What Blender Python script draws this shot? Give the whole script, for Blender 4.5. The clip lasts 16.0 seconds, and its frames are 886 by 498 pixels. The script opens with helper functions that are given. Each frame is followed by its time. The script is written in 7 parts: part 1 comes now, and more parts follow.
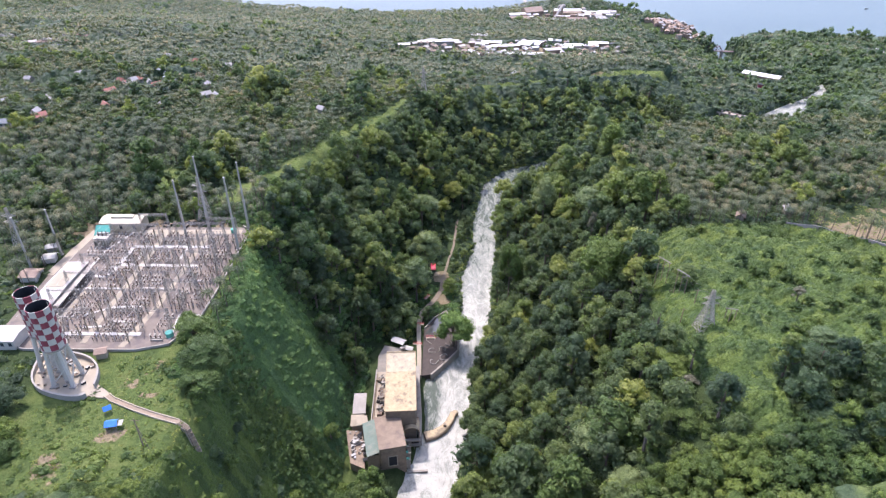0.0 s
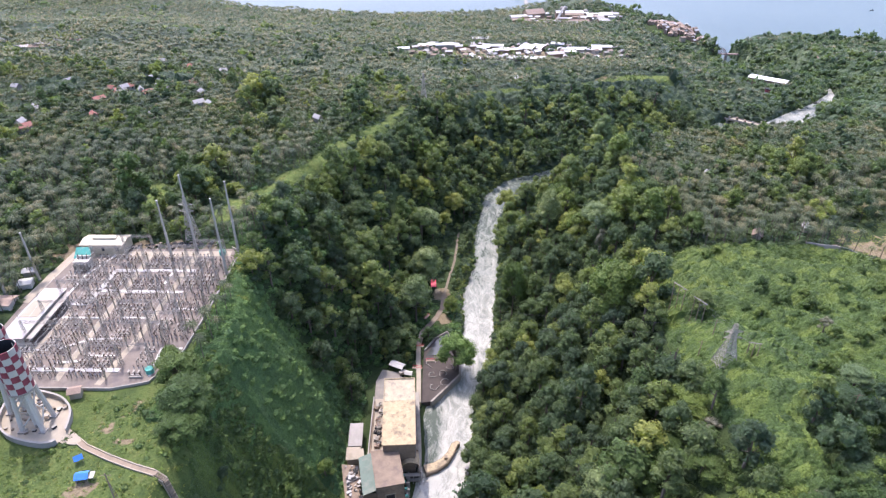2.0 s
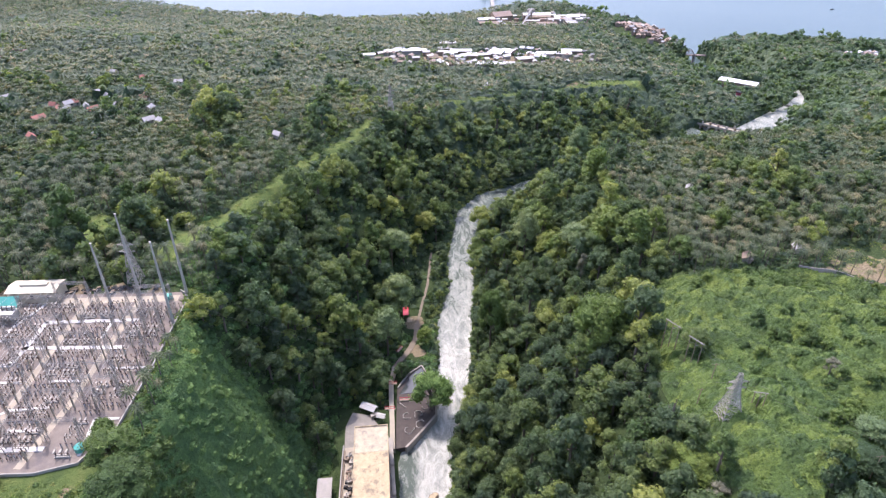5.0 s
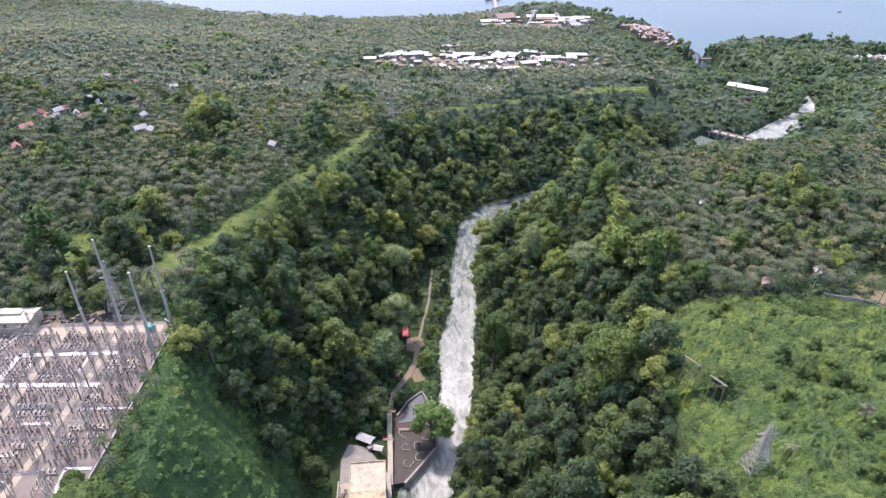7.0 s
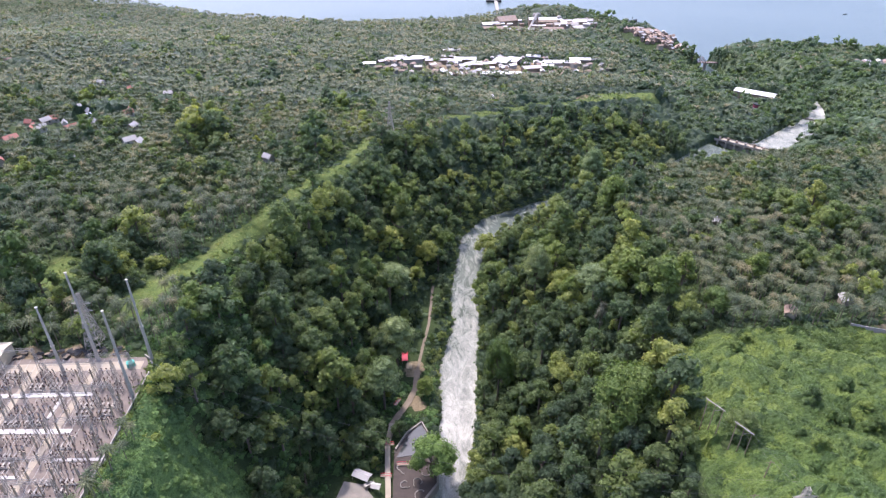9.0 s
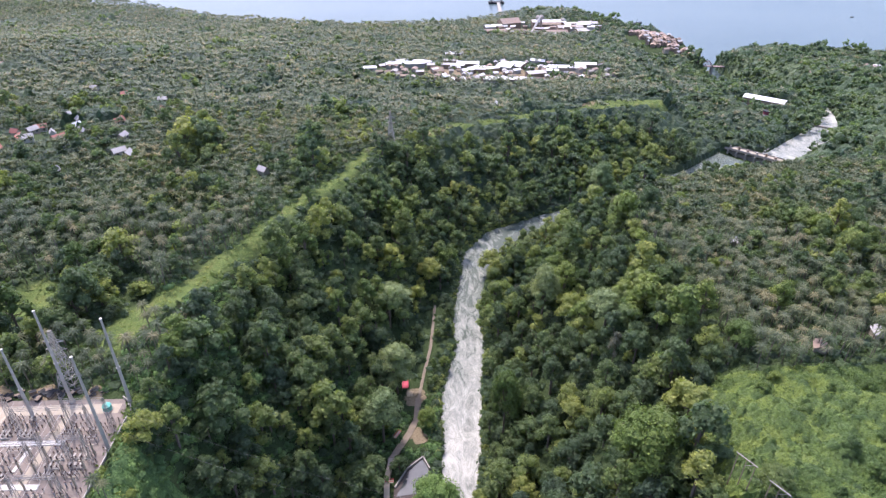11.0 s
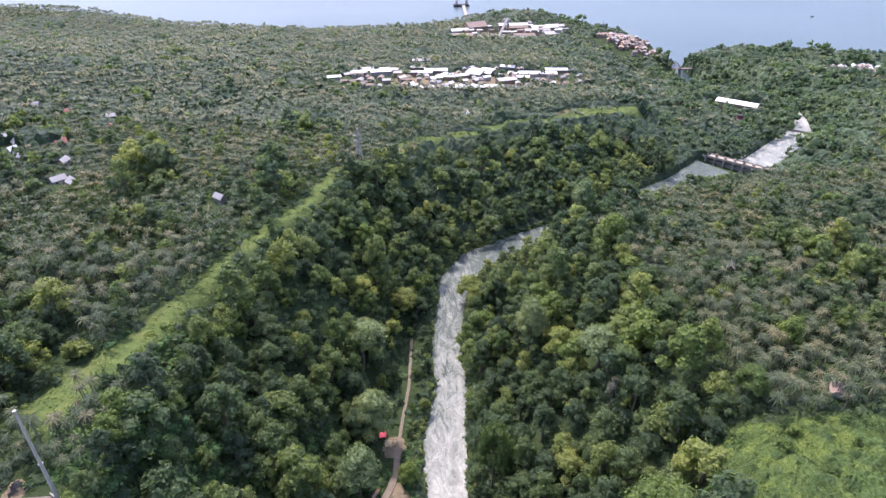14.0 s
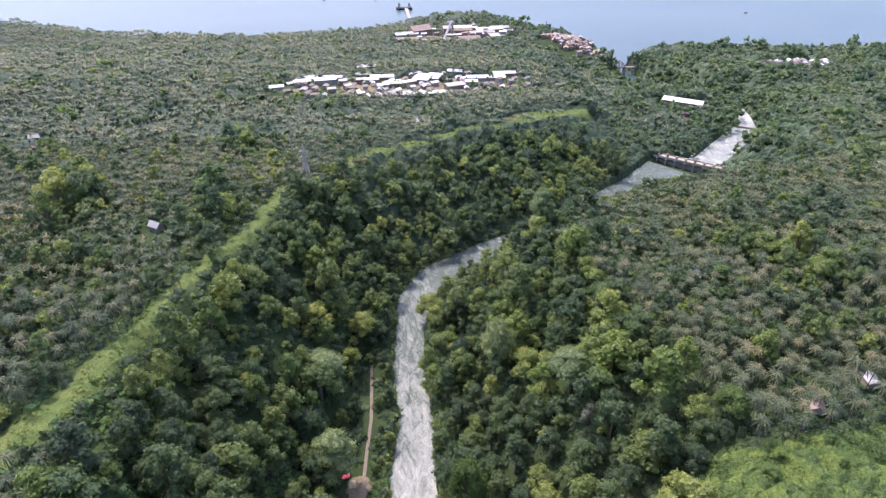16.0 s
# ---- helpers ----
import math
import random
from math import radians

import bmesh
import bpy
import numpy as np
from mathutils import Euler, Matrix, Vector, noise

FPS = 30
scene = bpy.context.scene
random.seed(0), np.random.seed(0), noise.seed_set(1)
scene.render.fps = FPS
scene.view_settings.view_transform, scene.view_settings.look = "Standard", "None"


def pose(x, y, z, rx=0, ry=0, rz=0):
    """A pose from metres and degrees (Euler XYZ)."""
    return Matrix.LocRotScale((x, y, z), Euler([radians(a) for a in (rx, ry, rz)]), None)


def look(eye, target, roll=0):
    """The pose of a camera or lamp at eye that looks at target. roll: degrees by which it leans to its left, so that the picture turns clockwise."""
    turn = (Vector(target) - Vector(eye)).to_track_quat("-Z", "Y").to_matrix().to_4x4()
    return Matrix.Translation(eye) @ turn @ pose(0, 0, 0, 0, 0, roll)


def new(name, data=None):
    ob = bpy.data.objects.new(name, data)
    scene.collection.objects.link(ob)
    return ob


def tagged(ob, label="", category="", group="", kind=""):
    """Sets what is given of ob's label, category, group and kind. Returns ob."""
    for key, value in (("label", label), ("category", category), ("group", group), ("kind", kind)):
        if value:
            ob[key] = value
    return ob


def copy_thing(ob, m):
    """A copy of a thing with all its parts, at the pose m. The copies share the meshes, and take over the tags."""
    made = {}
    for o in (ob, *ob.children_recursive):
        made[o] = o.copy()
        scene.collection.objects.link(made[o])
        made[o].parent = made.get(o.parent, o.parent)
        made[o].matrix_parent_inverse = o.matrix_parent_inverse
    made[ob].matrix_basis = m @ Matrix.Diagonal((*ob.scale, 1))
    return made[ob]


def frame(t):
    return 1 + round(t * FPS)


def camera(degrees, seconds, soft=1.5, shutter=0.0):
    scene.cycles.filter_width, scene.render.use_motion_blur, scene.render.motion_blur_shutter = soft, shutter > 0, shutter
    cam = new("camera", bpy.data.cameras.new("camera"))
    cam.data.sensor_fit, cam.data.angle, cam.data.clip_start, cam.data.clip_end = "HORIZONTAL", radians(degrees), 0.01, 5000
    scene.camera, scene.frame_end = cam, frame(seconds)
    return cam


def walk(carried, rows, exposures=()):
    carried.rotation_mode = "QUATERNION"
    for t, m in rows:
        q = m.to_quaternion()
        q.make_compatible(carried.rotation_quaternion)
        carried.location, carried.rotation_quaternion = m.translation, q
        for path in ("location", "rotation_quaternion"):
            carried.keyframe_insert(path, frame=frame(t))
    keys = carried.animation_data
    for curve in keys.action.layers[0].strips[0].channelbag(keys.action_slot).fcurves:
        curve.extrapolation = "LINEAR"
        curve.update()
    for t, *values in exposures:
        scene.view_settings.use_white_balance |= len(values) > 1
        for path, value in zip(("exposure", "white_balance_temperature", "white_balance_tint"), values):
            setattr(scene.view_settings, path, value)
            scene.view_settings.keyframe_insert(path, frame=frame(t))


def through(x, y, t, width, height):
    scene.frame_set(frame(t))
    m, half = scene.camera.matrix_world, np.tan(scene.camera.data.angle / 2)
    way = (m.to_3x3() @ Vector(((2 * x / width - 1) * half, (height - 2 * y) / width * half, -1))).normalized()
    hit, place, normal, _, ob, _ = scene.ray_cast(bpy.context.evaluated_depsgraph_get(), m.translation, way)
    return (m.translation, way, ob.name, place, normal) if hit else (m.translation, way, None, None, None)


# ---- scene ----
cam = camera(70.76, 16.0, soft=1.3)


def flown(t, x, y, z, tilt, turn, lean):
    """A row of the flight: place, tilt up from straight down, heading and lean, in degrees."""
    return t, pose(x, y, z, tilt, 0, turn) @ pose(0, 0, 0, 0, 0, lean)


walk(cam, [
    flown(0.0, 0.0, 0.0, 227.95, 58.037, -0.035, -0.085),
    flown(0.5, 0.02, 4.77, 228.01, 58.031, -0.093, -0.063),
    flown(1.0, 0.02, 9.39, 228.01, 58.03, -0.047, -0.07),
    flown(1.5, -0.01, 13.95, 227.95, 58.076, 0.016, -0.084),
    flown(2.0, -0.1, 18.55, 227.9, 58.058, 0.017, -0.152),
    flown(2.5, -0.17, 23.07, 227.87, 58.064, -0.012, -0.145),
    flown(3.0, -0.18, 27.51, 227.82, 58.089, -0.131, -0.142),
    flown(3.5, -0.06, 31.97, 227.76, 58.126, -0.716, -0.107),
    flown(4.0, 0.12, 36.42, 227.58, 58.162, -2.047, -0.139),
    flown(4.2, 0.21, 38.27, 227.59, 58.107, -2.657, -0.12),
    flown(4.6, 0.36, 42.0, 227.75, 58.09, -3.0, -0.07),
    flown(5.5, 0.68, 50.4, 228.1, 58.06, -2.93, 0.03),
    flown(6.5, 1.04, 59.89, 228.35, 58.038, -2.856, 0.125),
    flown(7.0, 1.26, 64.61, 228.39, 58.023, -2.841, 0.13),
    flown(7.5, 1.48, 69.23, 228.49, 58.037, -2.791, 0.083),
    flown(8.0, 1.72, 73.93, 228.57, 58.048, -2.776, 0.095),
    flown(8.5, 1.95, 78.78, 228.57, 58.06, -2.758, 0.112),
    flown(9.0, 2.0, 83.76, 228.54, 58.08, -2.753, 0.098),
    flown(11.5, 1.76, 109.15, 228.49, 58.076, -2.67, 0.261),
    flown(12.0, 1.58, 114.29, 228.33, 58.089, -2.748, 0.331),
    flown(12.5, 1.2, 119.27, 228.06, 58.1, -3.012, 0.362),
    flown(13.0, 0.88, 124.33, 227.92, 58.133, -3.824, 0.344),
    flown(13.5, 0.65, 129.44, 227.9, 58.135, -4.696, 0.382),
    flown(14.0, 0.52, 134.3, 227.82, 58.177, -5.9, 0.332),
    flown(14.5, 0.53, 138.97, 227.71, 58.222, -7.145, 0.302),
    flown(15.0, 0.68, 143.59, 227.59, 58.27, -8.603, 0.235),
    flown(15.5, 0.87, 148.3, 227.47, 58.307, -9.734, 0.196),
    flown(16.0, 1.09, 153.05, 227.37, 58.325, -10.888, 0.185),
], exposures=[(0.0, 1.68, 5960, 24), (16.0, 1.62, 5920, 27)])

# ---- daylight: a high sun over the sea to the left, hazy sky ----
SUN_AZIMUTH, SUN_HEIGHT = radians(-26), radians(60)  # from +y towards +x, above the horizon
world = bpy.data.worlds.new("sky")
scene.world = world
world.use_nodes = True
sky = world.node_tree.nodes.new("ShaderNodeTexSky")
sky.sky_type, sky.sun_disc = "NISHITA", False
sky.sun_elevation, sky.sun_rotation = SUN_HEIGHT, SUN_AZIMUTH
sky.air_density, sky.dust_density, sky.altitude = 1.0, 3.0, 200
background = world.node_tree.nodes["Background"]
background.inputs["Strength"].default_value = 0.15
world.node_tree.links.new(sky.outputs["Color"], background.inputs["Color"])
sun = new("sun", bpy.data.lights.new("sun", "SUN"))
sun.data.energy, sun.data.angle, sun.data.color = 1.7, radians(0.6), (1.0, 0.95, 0.87)
sun_way = Vector((math.sin(SUN_AZIMUTH) * math.cos(SUN_HEIGHT), math.cos(SUN_AZIMUTH) * math.cos(SUN_HEIGHT), math.sin(SUN_HEIGHT)))
sun.matrix_world = look(sun_way * 500, (0, 0, 0))

# ---- materials ----
def node_material(name):
    m = bpy.data.materials.new(name)
    m.use_nodes = True
    return m, m.node_tree.nodes, m.node_tree.links, m.node_tree.nodes["Principled BSDF"]


def ramp(nodes, links, value, stops):
    r = nodes.new("ShaderNodeValToRGB")
    e = r.color_ramp.elements
    while len(e) < len(stops):
        e.new(0.5)
    for k, (p, c) in zip(e, stops):
        k.position, k.color = p, (*c, 1)
    links.new(value, r.inputs["Fac"])
    return r.outputs["Color"]


def noise_node(nodes, links, scale, detail=4, rough=0.6, kind="Object", stretch=None, twist=0.0):
    at = nodes.new("ShaderNodeTexCoord").outputs["Object"] if kind == "Object" else nodes.new("ShaderNodeNewGeometry").outputs["Position"]
    if stretch:
        mp = nodes.new("ShaderNodeMapping")
        mp.inputs["Scale"].default_value = stretch
        links.new(at, mp.inputs["Vector"])
        at = mp.outputs["Vector"]
    n = nodes.new("ShaderNodeTexNoise")
    n.inputs["Scale"].default_value, n.inputs["Detail"].default_value, n.inputs["Roughness"].default_value = scale, detail, rough
    n.inputs["Distortion"].default_value = twist
    links.new(at, n.inputs["Vector"])
    return n.outputs["Fac"]


def mixed(nodes, links, fac, a, b, blend="MIX"):
    m = nodes.new("ShaderNodeMix")
    m.data_type, m.blend_type = "RGBA", blend
    for socket, v in ((m.inputs[0], fac), (m.inputs[6], a), (m.inputs[7], b)):
        if isinstance(v, (int, float)):
            socket.default_value = v
        elif isinstance(v, tuple):
            socket.default_value = (*v, 1)
        else:
            links.new(v, socket)
    return m.outputs[2]


def maths(nodes, links, op, a, b=0.0):
    m = nodes.new("ShaderNodeMath")
    m.operation = op
    for socket, v in ((m.inputs[0], a), (m.inputs[1], b)):
        if isinstance(v, (int, float)):
            socket.default_value = v
        else:
            links.new(v, socket)
    return m.outputs[0]


def bumped(nodes, links, height, bsdf, strength, distance):
    b = nodes.new("ShaderNodeBump")
    b.inputs["Strength"].default_value, b.inputs["Distance"].default_value = strength, distance
    links.new(height, b.inputs["Height"])
    links.new(b.outputs["Normal"], bsdf.inputs["Normal"])


def plain(name, colour, roughness=0.7, metal=0.0, scale=0.6, spread=0.25, dirt=None, dirt_amount=0.5, bump=0.02):
    """Paint, concrete, steel or stone: a base colour with stains and grain at two scales."""
    m, n, l, p = node_material(name)
    big, fine = noise_node(n, l, scale, 5), noise_node(n, l, scale * 9, 3)
    dark, light = tuple(c * (1 - spread) for c in colour), tuple(min(0.9, c * (1 + spread)) for c in colour)
    base = mixed(n, l, 0.35, ramp(n, l, big, ((0.3, dark), (0.7, light))), ramp(n, l, fine, ((0.3, dark), (0.7, light))))
    if dirt:
        stain = ramp(n, l, noise_node(n, l, scale * 0.6, 6, 0.7), ((0.5, (0, 0, 0)), (0.68, (dirt_amount,) * 3)))
        base = mixed(n, l, stain, base, dirt)
    l.new(base, p.inputs["Base Color"])
    p.inputs["Roughness"].default_value, p.inputs["Metallic"].default_value = roughness, metal
    if bump:
        bumped(n, l, fine, p, 0.5, bump)
    return m


def leafy(name, stops, gloss=0.45, through=0.25, yellow=(0.16, 0.19, 0.03)):
    """Foliage: each plant has its own green, each leaf clump its own shade of it."""
    m, n, l, p = node_material(name)
    att = n.new("ShaderNodeAttribute")
    att.attribute_name = "tint"
    held = n.new("ShaderNodeAttribute")
    held.attribute_name = "held"
    single = maths(n, l, "MULTIPLY", maths(n, l, "SUBTRACT", 1.0, held.outputs["Fac"]), n.new("ShaderNodeObjectInfo").outputs["Random"])
    own = maths(n, l, "ADD", att.outputs["Fac"], single)
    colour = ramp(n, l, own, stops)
    leaf = n.new("ShaderNodeNewGeometry").outputs["Random Per Island"]
    shade = ramp(n, l, leaf, ((0.0, (0.75, 0.78, 0.72)), (1.0, (1.22, 1.2, 1.12))))
    colour = mixed(n, l, 1.0, colour, shade, "MULTIPLY")
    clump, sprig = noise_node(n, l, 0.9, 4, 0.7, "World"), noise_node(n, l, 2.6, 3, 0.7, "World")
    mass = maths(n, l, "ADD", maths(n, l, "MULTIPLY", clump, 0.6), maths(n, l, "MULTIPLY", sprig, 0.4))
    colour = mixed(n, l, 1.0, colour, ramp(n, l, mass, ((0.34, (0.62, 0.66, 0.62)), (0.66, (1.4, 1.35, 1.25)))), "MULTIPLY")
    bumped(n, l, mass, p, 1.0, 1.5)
    stand = ramp(n, l, noise_node(n, l, 0.012, 3, 0.6, "World"), ((0.35, (0.82, 0.9, 0.9)), (0.65, (1.15, 1.08, 0.95))))
    colour = mixed(n, l, 1.0, colour, stand, "MULTIPLY")
    l.new(colour, p.inputs["Base Color"])
    p.inputs["Roughness"].default_value = gloss
    p.inputs["Specular IOR Level"].default_value = 0.42
    tr = n.new("ShaderNodeBsdfTranslucent")
    l.new(mixed(n, l, 1.0, colour, (1.05, 1.15, 0.6), "MULTIPLY"), tr.inputs["Color"])
    mx = n.new("ShaderNodeMixShader")
    mx.inputs[0].default_value = through
    l.new(p.outputs[0], mx.inputs[1])
    l.new(tr.outputs[0], mx.inputs[2])
    l.new(mx.outputs[0], n["Material Output"].inputs["Surface"])
    return m


def ground_material():
    """Grass and creepers over brown earth; bare by the attribute 'soil', bright short grass by 'grass'."""
    m, n, l, p = node_material("ground_cover")
    big, mid, fine = (noise_node(n, l, s, 5, 0.65, "World") for s in (0.03, 0.16, 1.1))
    green = mixed(n, l, 0.5, ramp(n, l, mid, ((0.3, (0.022, 0.036, 0.013)), (0.7, (0.045, 0.066, 0.02)))),
                  ramp(n, l, fine, ((0.3, (0.02, 0.034, 0.012)), (0.7, (0.055, 0.076, 0.026)))))
    lawn = mixed(n, l, 0.5, ramp(n, l, mid, ((0.34, (0.042, 0.074, 0.02)), (0.48, (0.095, 0.14, 0.03)), (0.62, (0.145, 0.172, 0.044)), (0.72, (0.18, 0.162, 0.072)))),
                 ramp(n, l, fine, ((0.3, (0.04, 0.065, 0.018)), (0.7, (0.14, 0.165, 0.05)))))
    earth = ramp(n, l, fine, ((0.3, (0.13, 0.1, 0.058)), (0.7, (0.26, 0.205, 0.122))))
    grass, soil = n.new("ShaderNodeAttribute"), n.new("ShaderNodeAttribute")
    grass.attribute_name, soil.attribute_name = "grass", "soil"
    c = mixed(n, l, grass.outputs["Fac"], green, lawn)
    patch = maths(n, l, "ADD", maths(n, l, "MULTIPLY", big, 0.9), maths(n, l, "MULTIPLY", mid, 0.5))
    patch = ramp(n, l, maths(n, l, "ADD", patch, soil.outputs["Fac"]), ((0.95, (0, 0, 0)), (1.08, (1, 1, 1))))
    c = mixed(n, l, patch, c, earth)
    l.new(c, p.inputs["Base Color"])
    p.inputs["Roughness"].default_value, p.inputs["Specular IOR Level"].default_value = 0.95, 0.15
    bumped(n, l, maths(n, l, "ADD", mid, fine), p, 0.9, 0.8)
    return m


def river_material():
    """Milky green water, white where the attribute 'foam' says it is broken."""
    m, n, l, p = node_material("river_water")
    foam = n.new("ShaderNodeAttribute")
    foam.attribute_name = "foam"
    a = noise_node(n, l, 0.17, 9, 0.74, "World", (1.0, 0.42, 1.0), 1.8)
    b = noise_node(n, l, 1.4, 6, 0.75, "World", (1.0, 0.5, 1.0), 1.6)
    w = maths(n, l, "ADD", maths(n, l, "MULTIPLY", a, 0.65), maths(n, l, "MULTIPLY", b, 0.35))
    w = maths(n, l, "ADD", w, maths(n, l, "MULTIPLY", foam.outputs["Fac"], 0.23))
    white = ramp(n, l, w, ((0.5, (0, 0, 0)), (0.6, (0.35,) * 3), (0.75, (1, 1, 1))))
    l.new(mixed(n, l, white, (0.105, 0.125, 0.096), (0.47, 0.455, 0.38)), p.inputs["Base Color"])
    l.new(ramp(n, l, white, ((0.0, (0.12,) * 3), (0.6, (0.7,) * 3))), p.inputs["Roughness"])
    p.inputs["IOR"].default_value = 1.33
    bumped(n, l, w, p, 1.0, 1.6)
    return m


def sea_material():
    m, n, l, p = node_material("sea_water")
    far = noise_node(n, l, 0.0022, 4, 0.55, "World", (1.0, 2.5, 1.0))
    fine = noise_node(n, l, 0.12, 5, 0.7, "World")
    l.new(ramp(n, l, far, ((0.3, (0.045, 0.072, 0.07)), (0.7, (0.066, 0.094, 0.09)))), p.inputs["Base Color"])
    p.inputs["Roughness"].default_value, p.inputs["IOR"].default_value = 0.3, 1.28
    bumped(n, l, fine, p, 0.35, 1.2)
    return m


GROUND, RIVER, SEA = ground_material(), river_material(), sea_material()
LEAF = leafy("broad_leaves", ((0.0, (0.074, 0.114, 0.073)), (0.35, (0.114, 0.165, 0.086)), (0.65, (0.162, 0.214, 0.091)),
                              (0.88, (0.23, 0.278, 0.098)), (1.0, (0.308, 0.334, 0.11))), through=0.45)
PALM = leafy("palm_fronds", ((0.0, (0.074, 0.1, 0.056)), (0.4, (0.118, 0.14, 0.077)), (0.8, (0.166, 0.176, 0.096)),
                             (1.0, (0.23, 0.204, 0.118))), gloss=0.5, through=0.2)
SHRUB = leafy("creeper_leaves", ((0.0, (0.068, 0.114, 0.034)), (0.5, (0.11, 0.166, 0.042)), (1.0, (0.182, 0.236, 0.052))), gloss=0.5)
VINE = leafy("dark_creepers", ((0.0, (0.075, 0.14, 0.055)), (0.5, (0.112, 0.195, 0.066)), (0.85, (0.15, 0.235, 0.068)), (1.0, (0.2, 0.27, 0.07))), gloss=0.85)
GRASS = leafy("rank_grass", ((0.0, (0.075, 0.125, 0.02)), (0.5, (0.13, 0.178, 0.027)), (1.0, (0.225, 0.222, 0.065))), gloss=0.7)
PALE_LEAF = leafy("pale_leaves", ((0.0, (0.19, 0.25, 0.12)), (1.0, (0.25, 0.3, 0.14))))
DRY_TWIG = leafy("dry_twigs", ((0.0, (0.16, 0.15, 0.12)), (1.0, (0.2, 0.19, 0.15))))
BARK = plain("bark", (0.14, 0.11, 0.08), 0.9, scale=1.5, bump=0.05)
CONCRETE = plain("concrete", (0.262, 0.232, 0.185), 0.85, scale=0.25, dirt=(0.16, 0.14, 0.12), dirt_amount=0.6)

# ---- lie of the land: a river in a gorge between two plateaus that fall to the sea ----
SEA_LEVEL = -75.0
# river: x, y, half width, water level, width of the flat left bank, reach of left slope, reach of right slope, foam
RIVER_ROWS = np.array([
    (-80, -244, 14, 4.5, 6, 50, 105, 1.0), (-30, 40, 14, 4.0, 6, 50, 105, 1.0), (-8, 165, 12, 2.0, 13, 71, 104, 1.0), (2.5, 205, 10.5, 1.0, 36, 85, 98, 1.0),
    (2, 232, 12, 0.5, 34, 88, 96, 0.8), (8, 246, 9, 0.4, 36, 94, 95, 0.8), (14, 257, 6.5, 0.3, 36, 98, 96, 0.9),
    (18.3, 279, 8.3, 0.2, 30, 112, 98, 0.9), (22, 330, 10.5, 0.0, 24, 106, 98, 0.6), (29, 365, 8.5, -0.3, 24, 96, 92, 0.45),
    (30, 400, 8.5, -0.6, 16, 88, 88, 0.3), (36, 432, 9, -1, 8, 78, 98, 0.15), (43, 462, 11, -1.5, 4, 74, 100, 0.2),
    (60, 487, 12, -2, 3, 72, 88, 0.05)])
RIVER_FAR = np.array([
    (95, 508, 11, -2.5, 3, 106, 62, 0.0), (140, 528, 12, -3, 3, 116, 46, 0.0), (190, 556, 14, -4, 3, 108, 42, 0.0),
    (254, 588.5, 19, -5, 4, 92, 40, -0.3), (302, 620, 25.5, -5, 4, 100, 45, -0.3), (347, 639, 13, -10, 4, 60, 50, 0.55),
    (409, 691, 14, -13, 4, 40, 50, 0.45), (449, 730, 12, -18, 4, 40, 50, 0.45), (497, 800, 6, -30, 4, 40, 50, 0.8),
    (535, 880, 5, -42, 4, 50, 60, 0.5), (500, 980, 14, -62, 4, 60, 60, 0.0), (490, 1080, 26, -74, 4, 60, 60, 0.0)])
R = np.vstack([RIVER_ROWS, RIVER_FAR])


def along(px, py, line):
    """Distance to a polyline, place along it (in points), and which side (+1: left of its way)."""
    best, spot, side = np.full(px.shape, 1e9), np.zeros(px.shape), np.ones(px.shape)
    for i in range(len(line) - 1):
        a, b = line[i, :2], line[i + 1, :2]
        d = b - a
        u = ((px - a[0]) * d[0] + (py - a[1]) * d[1]) / (d @ d)
        v = np.clip(u, 0, 1)
        dist = np.hypot(px - a[0] - v * d[0], py - a[1] - v * d[1])
        near = dist < best
        best = np.where(near, dist, best)
        spot = np.where(near, i + v, spot)
        side = np.where(near, np.sign(d[0] * (py - a[1]) - d[1] * (px - a[0])), side)
    return best, spot, side


def ease(v):
    v = np.clip(v, 0, 1)
    return v * v * (3 - 2 * v)


def ripple(px, py, size, seed):
    """Soft uneven relief from a few crossed waves, about -1 to 1."""
    rng = np.random.RandomState(seed)
    out = np.zeros(np.shape(px))
    for k in range(7):
        a, w, ph = rng.uniform(0, 6.28), rng.uniform(0.6, 1.9) / size * 6.28, rng.uniform(0, 6.28)
        out = out + np.sin((px * math.cos(a) + py * math.sin(a)) * w + ph) / 3.5
    return out


SLOT = np.arange(len(R))
COAST_X = np.array([-3000, -700, -420, -129, 100, 200, 311, 430, 478, 490, 512, 522, 580, 690, 800, 970, 3000.0])
COAST_Y = np.array([2600, 1790, 1600, 1500, 1520, 1600, 1630, 1460, 1255, 1120, 1110, 1190, 1215, 1215, 1180, 1140, 900.0])


